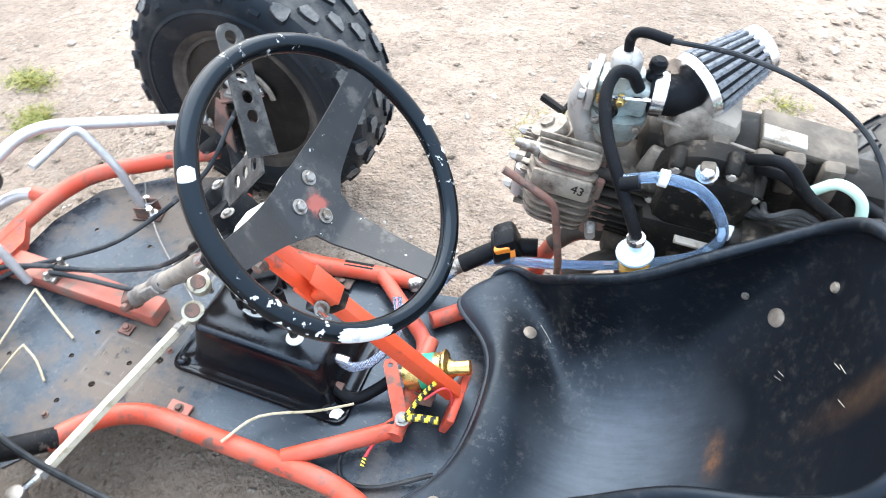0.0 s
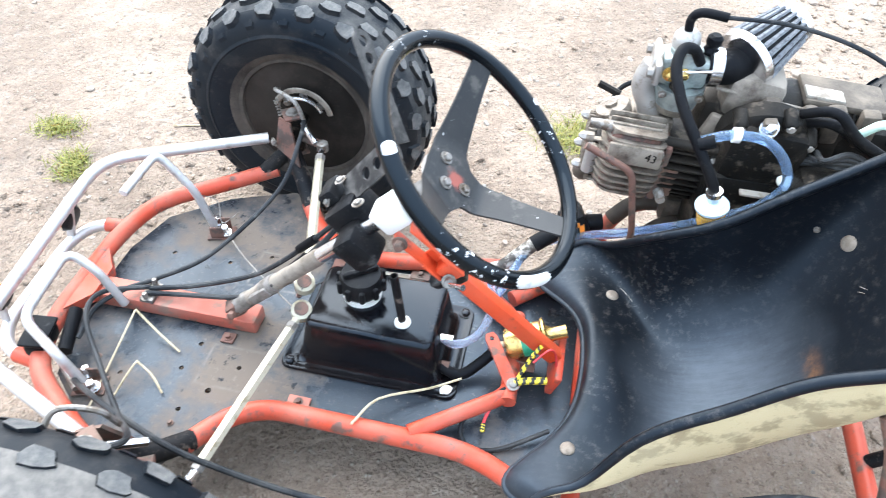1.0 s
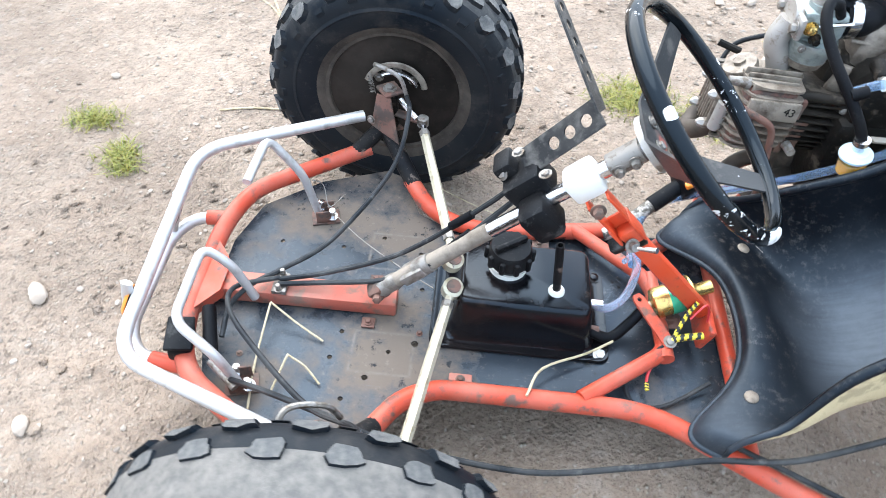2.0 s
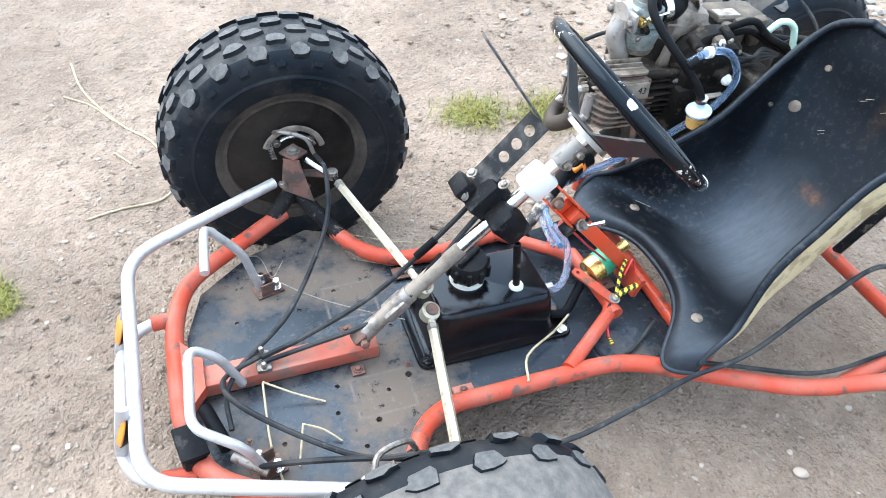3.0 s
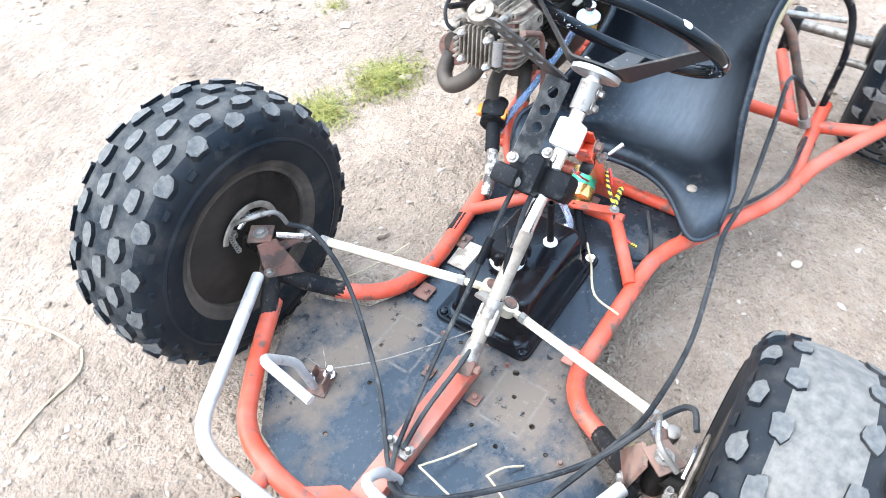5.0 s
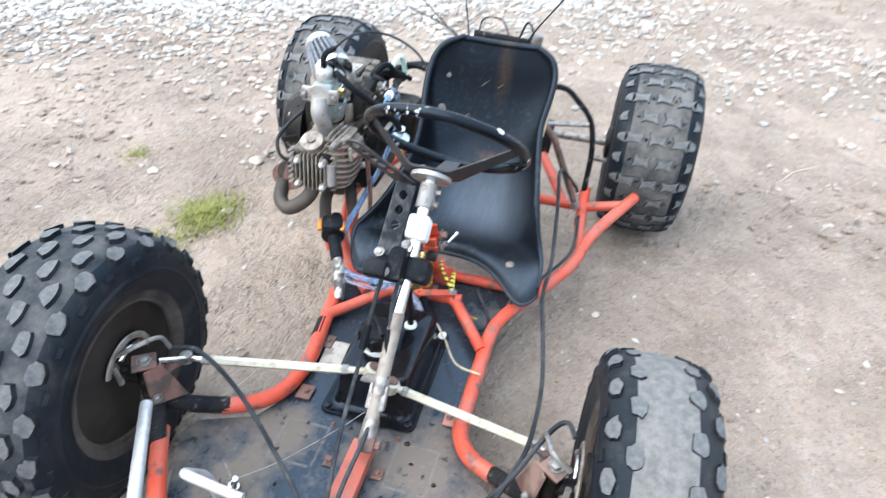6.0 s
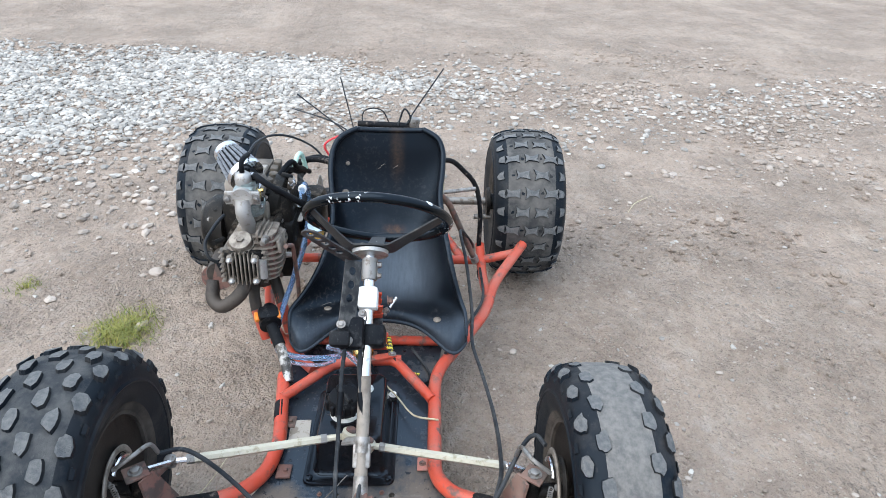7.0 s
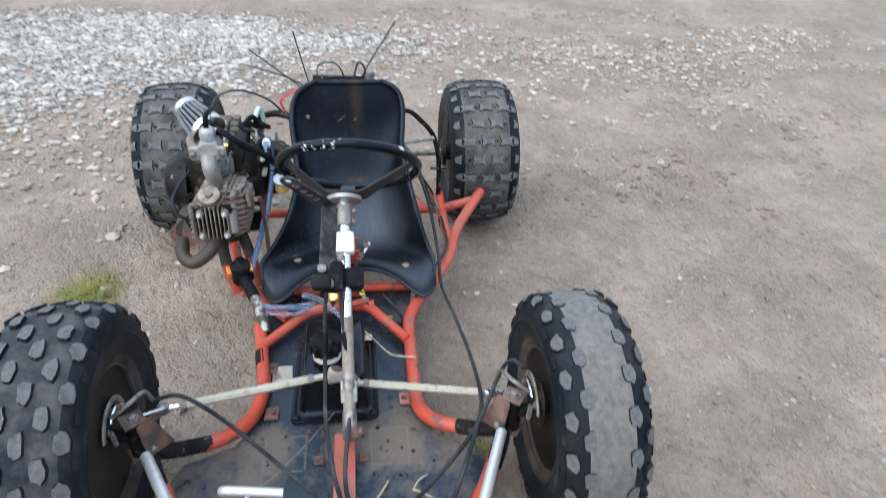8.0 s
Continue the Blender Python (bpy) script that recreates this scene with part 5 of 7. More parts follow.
SPOKE = spoke_material()
part("spoke_plate", spoke_plate(), SPOKE, sw, "scuffed dark grey steel spoke plate", 25)
for p in ((0.368, -0.020, 0.540), (0.398, -0.041, 0.516), (0.372, -0.056, 0.530)):
    q = Vector(p)
    q = q - AXIS * ((q - COL_B).dot(AXIS)) + AXIS * 0.0100
    part("hub_bolt", bolt(q, AXIS, 0.0058, 0.005), STEEL, sw)
for p, n, span in (((0.489, -0.158, 0.506), 12, 0.44), ((0.336, -0.149, 0.640), 5, 0.11), ((0.462, 0.096, 0.561), 4, 0.09)):
    a0 = rim_angle(p)
    pts = [rim_c + (ex * math.cos(a0 + span * (k / n - 0.5)) + ey * math.sin(a0 + span * (k / n - 0.5))) * (RIM_R + 0.0012) + TILT_AXIS * 0.0020 for k in range(n + 1)]
    rr = [0.0088 * (0.86 + 0.14 * min(1.0, 2.5 * math.sin(math.pi * k / n))) for k in range(n + 1)]
    part("bare_patch", sweep(pts, rr, 14), CHIP, sw, "patch where the enamel has flaked to pale grey")

LEVER = paint("worn_black_strip", (0.018, 0.019, 0.021), (0.12, 0.115, 0.11), 0.4, wear=0.57, soft=0.18, dusty=0.3, dust=(0.16, 0.15, 0.14), spec=0.25, scale=45, grain=0.1)


# lever bracket with a row of holes
def frame_of(o, xdir, ydir):
    x = Vector(xdir).normalized()
    y = Vector(ydir)
    y = (y - x * y.dot(x)).normalized()
    z = x.cross(y)
    return Matrix(((x.x, y.x, z.x, o[0]), (x.y, y.y, z.y, o[1]), (x.z, y.z, z.z, o[2]), (0, 0, 0, 1)))


LB, LT, L0 = Vector((0.310, -0.008, 0.543)), Vector((0.240, 0.070, 0.644)), Vector((0.232, 0.002, 0.440))
low = (LB - L0)
side_low, side_top = Vector((-0.456, 0.716, 0.39)), Vector((-0.38, -0.82, 0.41))
lever = part("lever", slab([(0, -0.019), (low.length, -0.019), (low.length, 0.019), (0, 0.019)], 0.003, frame_of(L0, low, side_low), [(0.055 + 0.027 * k, 0, 0.0085) for k in range(3)]), LEVER, kart, "worn black steel lever strip with round holes, bent")
top = (LT - LB)
part("lever_arm", slab([(0, -0.019), (top.length - 0.014, -0.0165)] + [(top.length - 0.014 + 0.014 * math.sin(q), -0.0165 * math.cos(q)) for q in (0.4, 0.9, 1.57, 2.24, 2.74)] + [(top.length - 0.014, 0.0165), (0, 0.019)], 0.003, frame_of(LB, top, side_top), [(0.044 + 0.0215 * k, 0, 0.0075) for k in range(5)]), LEVER, lever)
clutch = part("lever_box", box((0.062, 0.052, 0.05), frame_of((0.243, -0.006, 0.415), AXIS, (0, 1, 0)), 0.008), PLASTIC, kart, "black plastic switch and lever housing on the column")
part("housing_lid", box((0.045, 0.05, 0.058), frame_of((0.262, -0.048, 0.395), AXIS, (0, 1, 0)), 0.01), PLASTIC, clutch)
part("clamp_half", box((0.03, 0.04, 0.036), frame_of((0.212, 0.012, 0.424), AXIS, (0, 1, 0)), 0.006), PLASTIC, clutch)
for p, w in (((0.222, 0.010, 0.452), (-0.5, 0, 0.9)), ((0.258, -0.028, 0.452), (-0.4, 0, 0.9)), ((0.205, -0.005, 0.425), (-0.7, -0.6, 0.3))):
    part("screw", bolt(p, w, 0.006, 0.004), STEEL, clutch)

# red brace up to the column
BR_A, BR_B = Vector((0.568, -0.012, 0.165)), Vector((0.33, -0.052, 0.436))
BQ = (BR_B - BR_A).to_track_quat("Z", "Y").to_matrix().to_4x4()
FORK_SIDE = -1 if (BQ.to_3x3() @ Vector((1, 0, 0))).z > 0 else 1      # the channel lies open upwards
brace = part("brace", box((0.020, 0.025, 0.27), Matrix.Translation(BR_A.lerp(BR_B, 0.435)) @ BQ, 0.003), RED_BRIGHT, kart, "bright orange-red square brace to the column")
for yy in (-0.0142, 0.0142):
    part("fork_cheek", box((0.022, 0.0035, 0.075), Matrix.Translation(BR_A.lerp(BR_B, 0.92)) @ BQ @ pose(0, yy, 0.0), 0.001), RED_BRIGHT, brace)
part("joint_gap", box((0.0225, 0.0275, 0.012), Matrix.Translation(BR_A.lerp(BR_B, 0.715)) @ BQ, 0.002), CASTDARK, brace, "dark worn gap between the two lengths")
for yy, wx, wy in ((-0.0150, 0.028, 0.004), (0.0150, 0.028, 0.004), (0, 0.004, 0.028)):
    part("tube_wall", box((wx, wy, 0.048), Matrix.Translation(BR_A.lerp(BR_B, 0.80)) @ BQ @ pose(0.0 if wx > 0.01 else FORK_SIDE * 0.012, yy, 0), 0.0012), RED_BRIGHT, brace)
part("fork_bolt", bolt((0.326, -0.074, 0.440), (0, -1, 0.1), 0.007, 0.010), RUST, brace)
part("foot_plate", box((0.012, 0.09, 0.045), pose(0.556, -0.015, 0.165, 0, 15, 0), 0.003), RED, brace)
toggle = part("toggle_switch", lathe([(0, 0.010), (0.003, 0.010), (0.004, 0.0065), (0.014, 0.006)], along((0.388, -0.060, 0.368), (0.392, -0.078, 0.380)), 18), STEEL, kart, "metal toggle switch on the brace")
part("switch_body", box((0.024, 0.02, 0.018), pose(0.374, -0.048, 0.354, 20, -40, 0), 0.003), PLASTIC, toggle)
part("switch_lever", sweep(((0.392, -0.074, 0.378), (0.412, -0.088, 0.392)), [0.0028, 0.0042], 10), CHROME, toggle)
for k, mt in enumerate((REDWIRE, BLUE)):
    cable("wire", ((0.368, -0.044 - 0.005 * k, 0.350), (0.380, -0.030, 0.325), (0.41, -0.010, 0.305), (0.46, -0.006, 0.25), (0.52, -0.01, 0.19)), 0.0022, mt)


# ---- fuel tank ----
def tank_mesh():
    bm = bmesh.new()
    cx, cy = 0.266, 0.0
    rows = ((0.122, 0.143, 0.092, 0.016), (0.125, 0.145, 0.094, 0.017), (0.1285, 0.1435, 0.0925, 0.017), (0.1285, 0.139, 0.088, 0.016), (0.1265, 0.136, 0.085, 0.016), (0.1265, 0.122, 0.078, 0.020), (0.132, 0.117, 0.0745, 0.020),
            (0.150, 0.114, 0.072, 0.020), (0.206, 0.103, 0.066, 0.016), (0.211, 0.1005, 0.0635, 0.014), (0.2135, 0.096, 0.059, 0.012))
    rings = []
    for z, hx, hy, r in rows:
        ring = []
        for qx, qy, a0 in ((1, 1, 0), (-1, 1, 90), (-1, -1, 180), (1, -1, 270)):
            for s in range(5):
                a = radians(a0 + 22.5 * s)
                ring.append(bm.verts.new((cx + qx * (hx - r) + r * math.cos(a), cy + qy * (hy - r) + r * math.sin(a), z)))
        rings.append(ring)
    for a, b in zip(rings, rings[1:]):
        n = len(a)
        for k in range(n):
            bm.faces.new((a[k], a[(k + 1) % n], b[(k + 1) % n], b[k]))
    bm.faces.new(rings[0][::-1])
    bm.faces.new(rings[-1])
    return bm


tank = part("fuel_tank", tank_mesh(), TANK, kart, "glossy black painted steel fuel tank bolted to the floor", 50)
cap = part("filler_cap", lathe([(0.0, 0.027), (0.012, 0.034), (0.014, 0.035), (0.034, 0.034), (0.040, 0.031), (0.041, 0.022)], along((0.236, 0.014, 0.222), (0.236, 0.014, 1)), 28), PLASTIC, tank, "black ribbed plastic filler cap")
part("cap_grip", box((0.058, 0.010, 0.012), pose(0.236, 0.014, 0.266, 0, 0, 35), 0.004), PLASTIC, tank)
for k in range(10):
    a = k * math.pi / 5
    part("cap_rib", box((0.012, 0.009, 0.024), pose(0.236 + 0.034 * math.cos(a), 0.014 + 0.034 * math.sin(a), 0.244, 0, 0, math.degrees(a)), 0.003), PLASTIC, tank)
part("filler_neck", lathe([(0, 0.031), (0.012, 0.031)], along((0.236, 0.014, 0.210), (0.236, 0.014, 1)), 28), WHITE, tank, "white filler neck")
part("vent_pipe", lathe([(0, 0.0065), (0.105, 0.0065), (0.106, 0.0045), (0.085, 0.0045)], along((0.313, -0.028, 0.212), (0.301, -0.025, 0.318)), 14), BLACKTUBE, tank, "dark vent pipe on the tank")
part("vent_collar", lathe([(0, 0.013), (0.004, 0.013), (0.009, 0.010)], along((0.313, -0.028, 0.2115), (0.301, -0.025, 0.318)), 20), WHITE, tank)
for x, y in ((0.396, -0.080), (0.396, 0.080), (0.137, -0.080), (0.137, 0.080)):
    part("bolt", bolt((x, y, 0.1265), (0, 0, 1), 0.0075, 0.005), WHITE if x > 0.3 and y < 0 else TANK, tank, "white-washered bolt" if x > 0.3 and y < 0 else "")
for k, (z, y) in enumerate(((0.182, -0.02), (0.145, -0.045))):
    part("outlet", sweep(((0.355 + 0.01 * k, y, z), (0.392, y, z)), 0.0075, 10), CHROME if k == 0 else RUST, tank)
cable("fuel_hose", ((0.372, -0.02, 0.182), (0.40, -0.025, 0.180), (0.43, 0.0, 0.185), (0.445, 0.04, 0.215), (0.43, 0.075, 0.24)), 0.0068, CLEAR, None, "clear plastic hose from the tank", 12)
cable("fuel_hose", ((0.372, -0.045, 0.145), (0.41, -0.052, 0.138), (0.44, -0.03, 0.150), (0.462, -0.012, 0.172)), 0.0088, RUBBER, None, "black rubber fuel hose", 12)
PA, PB = Vector((0.472, -0.006, 0.176)), Vector((0.548, 0.016, 0.200))
pump = part("fuel_pump", lathe([(0, 0.010), (0.004, 0.023), (0.010, 0.0255), (0.060, 0.0255), (0.064, 0.029), (0.067, 0.029), (0.070, 0.016), (0.078, 0.011), (0.10, 0.011)], along(PA, PB), 28), BRASS, kart, "yellow-plated round electric fuel pump")
part("label_band", lathe([(0.028, 0.0259), (0.050, 0.0259)], along(PA, PB), 28, cap=False), GREEN, pump, "green label")
part("inlet", sweep((PA - (PB - PA).normalized() * 0.012, PA + (PB - PA) * 0.1), 0.006, 10), GOLD, pump)
part("pump_strap", box((0.03, 0.05, 0.003), pose(0.51, -0.008, 0.153, 0, -8, 0), 0.001), RUST, pump)
part("pump_strap", box((0.022, 0.003, 0.03), pose(0.50, -0.024, 0.150), 0.001), RUST, pump)


def twisted(name, pts, r, label):
    """A sleeve wound of yellow and black tape."""
    line = spline(pts, 14)
    bm = sweep(line, r, 10)
    bm.faces.ensure_lookup_table()
    for i in range(len(line) - 1):
        for k in range(10):
            bm.faces[i * 10 + k].material_index = 1 if ((i * 2 + k) // 5) % 2 else 0
    return part(name, bm, [YELLOW, CABLE], kart, label)


twisted("wire_sleeve", ((0.488, -0.072, 0.165), (0.51, -0.068, 0.178), (0.545, -0.062, 0.182)), 0.0055, "yellow and black twisted wire sleeve")
twisted("wire_sleeve", ((0.500, -0.068, 0.176), (0.515, -0.045, 0.205), (0.528, -0.032, 0.225)), 0.0035, "yellow and black twisted wire sleeve")
twisted("wire_sleeve", ((0.462, -0.128, 0.137), (0.463, -0.140, 0.134)), 0.0035, "yellow and black wire end")
cable("wire", ((0.495, -0.07, 0.168), (0.475, -0.095, 0.155), (0.465, -0.115, 0.142), (0.462, -0.130, 0.136)), 0.0026, REDWIRE)
cable("wire", ((0.52, -0.05, 0.205), (0.540, -0.035, 0.222), (0.552, -0.03, 0.205), (0.558, -0.04, 0.17)), 0.0018, REDWIRE)
cable("cable", ((0.49, -0.075, 0.166), (0.455, -0.10, 0.15), (0.43, -0.135, 0.135), (0.445, -0.165, 0.130), (0.49, -0.16, 0.128), (0.56, -0.12, 0.14)), 0.0035)


# ---- seat ----
SEAT_ROWS = (  # centre x, z; rim x, z; half width; middle y
    (0.588, 0.200, 0.545, 0.172, 0.222, -0.036), (0.640, 0.193, 0.590, 0.210, 0.217, -0.034), (0.710, 0.188, 0.650, 0.332, 0.168, -0.051), (0.774, 0.210, 0.735, 0.403, 0.147, -0.052),
    (0.834, 0.266, 0.800, 0.460, 0.144, -0.044), (0.884, 0.354, 0.860, 0.509, 0.151, -0.043), (0.922, 0.455, 0.900, 0.550, 0.150, -0.045), (0.938, 0.545, 0.922, 0.582, 0.132, -0.048), (0.948, 0.594, 0.940, 0.600, 0.092, -0.050))


def seat_point(u, v):
    """u from -1 to 1 across, v from 0 (front lip) to 1 (top of the back)."""
    rows = SEAT_ROWS
    f = v * (len(rows) - 1)
    i = min(int(f), len(rows) - 2)
    t = f - i

    def cr(c):
        a, b, d, e = (rows[max(i - 1, 0)][c], rows[i][c], rows[i + 1][c], rows[min(i + 2, len(rows) - 1)][c])
        return 0.5 * (2 * b + (d - a) * t + (2 * a - 5 * b + 4 * d - e) * t * t + (3 * b - a - 3 * d + e) * t ** 3)

    cx, cz, rx, rz, w, my = (cr(c) for c in range(6))
    a = abs(u)
    ang = a * math.pi / 2
    upright = max(0.0, min(1.0, (v - 0.10) / 0.22))       # the sides stand steeper behind the front lobes
    y = w * ((1 - upright) * math.sin(ang) ** 0.9 + upright * (1 - (1 - a) ** 2.1 + 0.03 * math.sin(math.pi * max(0.0, (a - 0.45) / 0.55))))
    k = (1 - math.cos(ang)) ** 1.2
    x, z = cx + (rx - cx) * k, cz + (rz - cz) * k
    front = max(0.0, 1 - v / 0.19)
    front = front * front * (3 - 2 * front)
    lobe = math.exp(-((a - 0.60) / 0.27) ** 2)
    x -= 0.072 * lobe * front
    z -= 0.030 * front ** 3 * (lobe * 0.7 + 0.25)
    thigh = 0.5 + 0.5 * math.cos(min(math.pi, abs(v - 0.14) / 0.26 * math.pi))
    z += 0.016 * thigh * math.exp(-(u / 0.30) ** 2)
    curl = max(0.0, 1 - v / 0.05)
    z -= 0.020 * curl * curl                     # the lip rolls over and down
    x += 0.006 * curl * curl
    rise = max(0.0, 1 - v / 0.28)
    z += 0.024 * rise * rise * (3 - 2 * rise)
    z += 0.030 * k * math.exp(-((v - 0.09) / 0.07) ** 2)          # the lobes stand up, with a dip behind them
    return Vector((x, my + math.copysign(y, u), z))


def seat_sheet(off):
    nu, nv = 48, 64
    bm = bmesh.new()
    pts = [[seat_point(-1 + 2 * i / nu, j / nv) for i in range(nu + 1)] for j in range(nv + 1)]
    grid = []
    for j in range(nv + 1):
        row = []
        for i in range(nu + 1):
            du = pts[j][min(i + 1, nu)] - pts[j][max(i - 1, 0)]
            dv = pts[min(j + 1, nv)][i] - pts[max(j - 1, 0)][i]
            n = du.cross(dv).normalized()
            row.append(bm.verts.new(pts[j][i] + n * off))
        grid.append(row)
    for j in range(nv):
        for i in range(nu):
            bm.faces.new((grid[j][i], grid[j][i + 1], grid[j + 1][i + 1], grid[j + 1][i]))
    return bm


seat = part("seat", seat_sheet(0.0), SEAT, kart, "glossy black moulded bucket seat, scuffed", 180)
part("seat_shell", seat_sheet(0.005), FIBRE, seat, "raw yellowish fibreglass back of the seat", 180)
edge = [seat_point(-1 + 2 * i / 48, 0) for i in range(49)] + [seat_point(1, j / 40) for j in range(1, 41)] + [seat_point(1 - 2 * i / 30, 1) for i in range(1, 31)] + [seat_point(-1, 1 - j / 40) for j in range(1, 40)]
part("edge_trim", sweep(edge, [0.0076 - 0.0030 * max(0.0, min(1.0, (0.66 - q.x) / 0.10)) for q in edge], 12, closed=True), SEAT, seat, "rolled black edge of the seat")


def seat_screw(u, v, r, mat):
    p, pu, pv = seat_point(u, v), seat_point(u + 0.02, v), seat_point(u, v + 0.01)
    n = -((pu - p).cross(pv - p)).normalized()
    m = along(p, p + n)
    s = part("seat_screw", lathe([(-0.002, r), (0.0015, r), (0.0035, r * 0.75)], m, 18), mat, seat, "worn slotted screw in the seat")


for u, v, r in ((0.41, 0.135, 0.010), (-0.45, 0.085, 0.010), (0.51, 0.675, 0.011), (0.51, 0.790, 0.006), (0.72, 0.60, 0.0045)):
    seat_screw(u, v, r, ALU if r > 0.005 else STEEL)


def scratch(u0, v0, u1, v1, r=0.0004):
    """A pale scratch drawn over the gelcoat."""
    pts = []
    for k in range(5):
        u, v = u0 + (u1 - u0) * k / 4, v0 + (v1 - v0) * k / 4
        p, pu, pv = seat_point(u, v), seat_point(u + 0.02, v), seat_point(u, v + 0.01)
        pts.append(p - ((pu - p).cross(pv - p)).normalized() * 0.0004)
    part("scratch", sweep(pts, r, 5), BOARD, seat, "pale scratch in the gelcoat")


for mark in ((0.19, 0.685, 0.16, 0.695), (0.21, 0.69, 0.17, 0.70), (0.11, 0.79, 0.07, 0.80), (0.09, 0.80, 0.04, 0.81), (-0.04, 0.795, -0.08, 0.805), (0.52, 0.16, 0.47, 0.185)):
    scratch(*mark)


# ---- engine ----
def round_block(x0, x1, y0, y1, z0, z1, bevel=0.012, tilt=0.0):
    return box((x1 - x0, y1 - y0, z1 - z0), pose((x0 + x1) / 2, (y0 + y1) / 2, (z0 + z1) / 2, 0, tilt, 0), bevel)


eng = part("engine", round_block(0.70, 0.93, 0.268, 0.372, 0.27, 0.497, 0.03, -3), CASTDARK, kart, "small dirty single-cylinder engine beside the seat")
part("gearbox_tail", round_block(0.86, 1.03, 0.272, 0.36, 0.29, 0.472, 0.025), CASTDARK, eng)
part("top_case", round_block(0.722, 0.812, 0.262, 0.365, 0.455, 0.536, 0.026, 6), DUSTY, eng)
part("clutch_cover", lathe([(-0.02, 0.082), (0.012, 0.080), (0.030, 0.070), (0.042, 0.050), (0.047, 0.020)], pose(0.762, 0.388, 0.388), 36), CASTDARK, eng, "smooth dark clutch cover")
for a in (0.3, 1.4, 2.5, 3.6, 4.7, 5.8):
    part("cover_bolt", bolt((0.762 + 0.073 * math.cos(a), 0.399, 0.388 + 0.073 * math.sin(a)), (0, 1, 0), 0.006, 0.006), STEEL, eng)
part("clutch_bulge", round_block(0.70, 0.80, 0.362, 0.408, 0.36, 0.455, 0.022, 8), CASTDARK, eng)
part("lower_case", round_block(0.720, 0.90, 0.190, 0.29, 0.245, 0.415, 0.024), CASTDARK, eng, "oily black lower crankcase")
part("rear_case", round_block(0.835, 0.925, 0.130, 0.235, 0.300, 0.445, 0.022, 4), CASTDARK, eng, "black oily rear case beside the seat")
part("sump", round_block(0.69, 0.90, 0.258, 0.36, 0.23, 0.30, 0.02), CASE, eng)
cov = Matrix.Translation((0.790, 0.246, 0.452)) @ pose(0, 0, 0, 14, 0, 0)
part("side_cover", lathe([(0.012, 0.066), (-0.012, 0.064), (-0.02, 0.056), (-0.024, 0.040), (-0.034, 0.034), (-0.037, 0.016)], cov, 36), CASTDARK, eng, "black oily generator cover")
for a in (0.45, 1.25, 2.3, 3.6, 4.7, 5.6):
    part("cover_boss", lathe([(0.0, 0.011), (-0.026, 0.010), (-0.03, 0.007)], cov @ pose(0.064 * math.cos(a), 0, 0.064 * math.sin(a)), 14), CASTDARK, eng)
    part("cover_bolt", bolt(cov @ Vector((0.064 * math.cos(a), -0.029, 0.064 * math.sin(a))), (0, -1, 0.17), 0.0045, 0.005), GRIMY, eng)
part("cover_body", round_block(0.735, 0.850, 0.198, 0.285, 0.365, 0.492, 0.022, 4), CASTDARK, eng, "black oily block of the generator cover")
part("cover_arm", box((0.018, 0.014, 0.062), pose(0.786, 0.209, 0.485, 16, -12, 0), 0.004), CASE, eng)
part("arm_bolt", bolt((0.782, 0.203, 0.500), (0, -1, 0.5), 0.009, 0.014), CHROME, eng)
part("case_seam", box((0.15, 0.006, 0.005), pose(0.785, 0.268, 0.503, 0, 7, 0), 0.002), DUSTY, eng)
for x, z, h in ((0.790, 0.514, 0.014), (0.846, 0.496, 0.026)):
    part("case_post", lathe([(0, 0.015), (h, 0.013), (h + 0.003, 0.010)], along((x, 0.262, z - 0.02), (x + 0.002, 0.255, z + 0.04)), 16), CASE, eng)
part("cover_plate", box((0.12, 0.075, 0.012), pose(0.90, 0.318, 0.497, 0, 3, 0), 0.004), CASE, eng, "flat dusty cover on the gearbox")
for x in (0.884, 0.930):
    part("case_lug", box((0.026, 0.022, 0.062), pose(x, 0.268, 0.478, 8, -6, 0), 0.006), CASE, eng)
part("case_pad", box((0.055, 0.03, 0.006), pose(0.868, 0.300, 0.506, 0, 4, 0), 0.002), BOARD, eng, "pale worn pad on the case")
part("frame_plate", box((0.006, 0.012, 0.16), pose(0.735, 0.238, 0.33, 0, 10, 0), 0.002), RUST, eng)
part("frame_plate", box((0.008, 0.010, 0.12), pose(0.770, 0.225, 0.34, 0, -6, 0), 0.002), CASTDARK, eng)

# finned barrel and head
CT = pose(0.614, 0.275, 0.388, 0, 2.5, 0)      # local axes of the head, x to the rear
barrel = part("barrel", lathe([(0.0, 0.038), (0.12, 0.038)], CT @ pose(0.03, 0.005, -0.005, 0, 0, -90), 24), CASTDARK, eng, "black finned cylinder barrel")
for k in range(10):       # level fins that run along the barrel
    z = -0.054 + 0.0118 * k
    wd = 2 * math.sqrt(max(0.0, 0.066 ** 2 - z * z)) + 0.012
    part("barrel_fin", box((0.075, wd, 0.0036), CT @ pose(0.087, 0.006, z - 0.004), 0.001), CASTDARK, barrel)
for yy in (-0.045, 0.05):
    part("barrel_stud", sweep((CT @ Vector((0.04, yy, 0.048)), CT @ Vector((0.125, yy, 0.048))), 0.009, 10), CASTDARK, barrel)


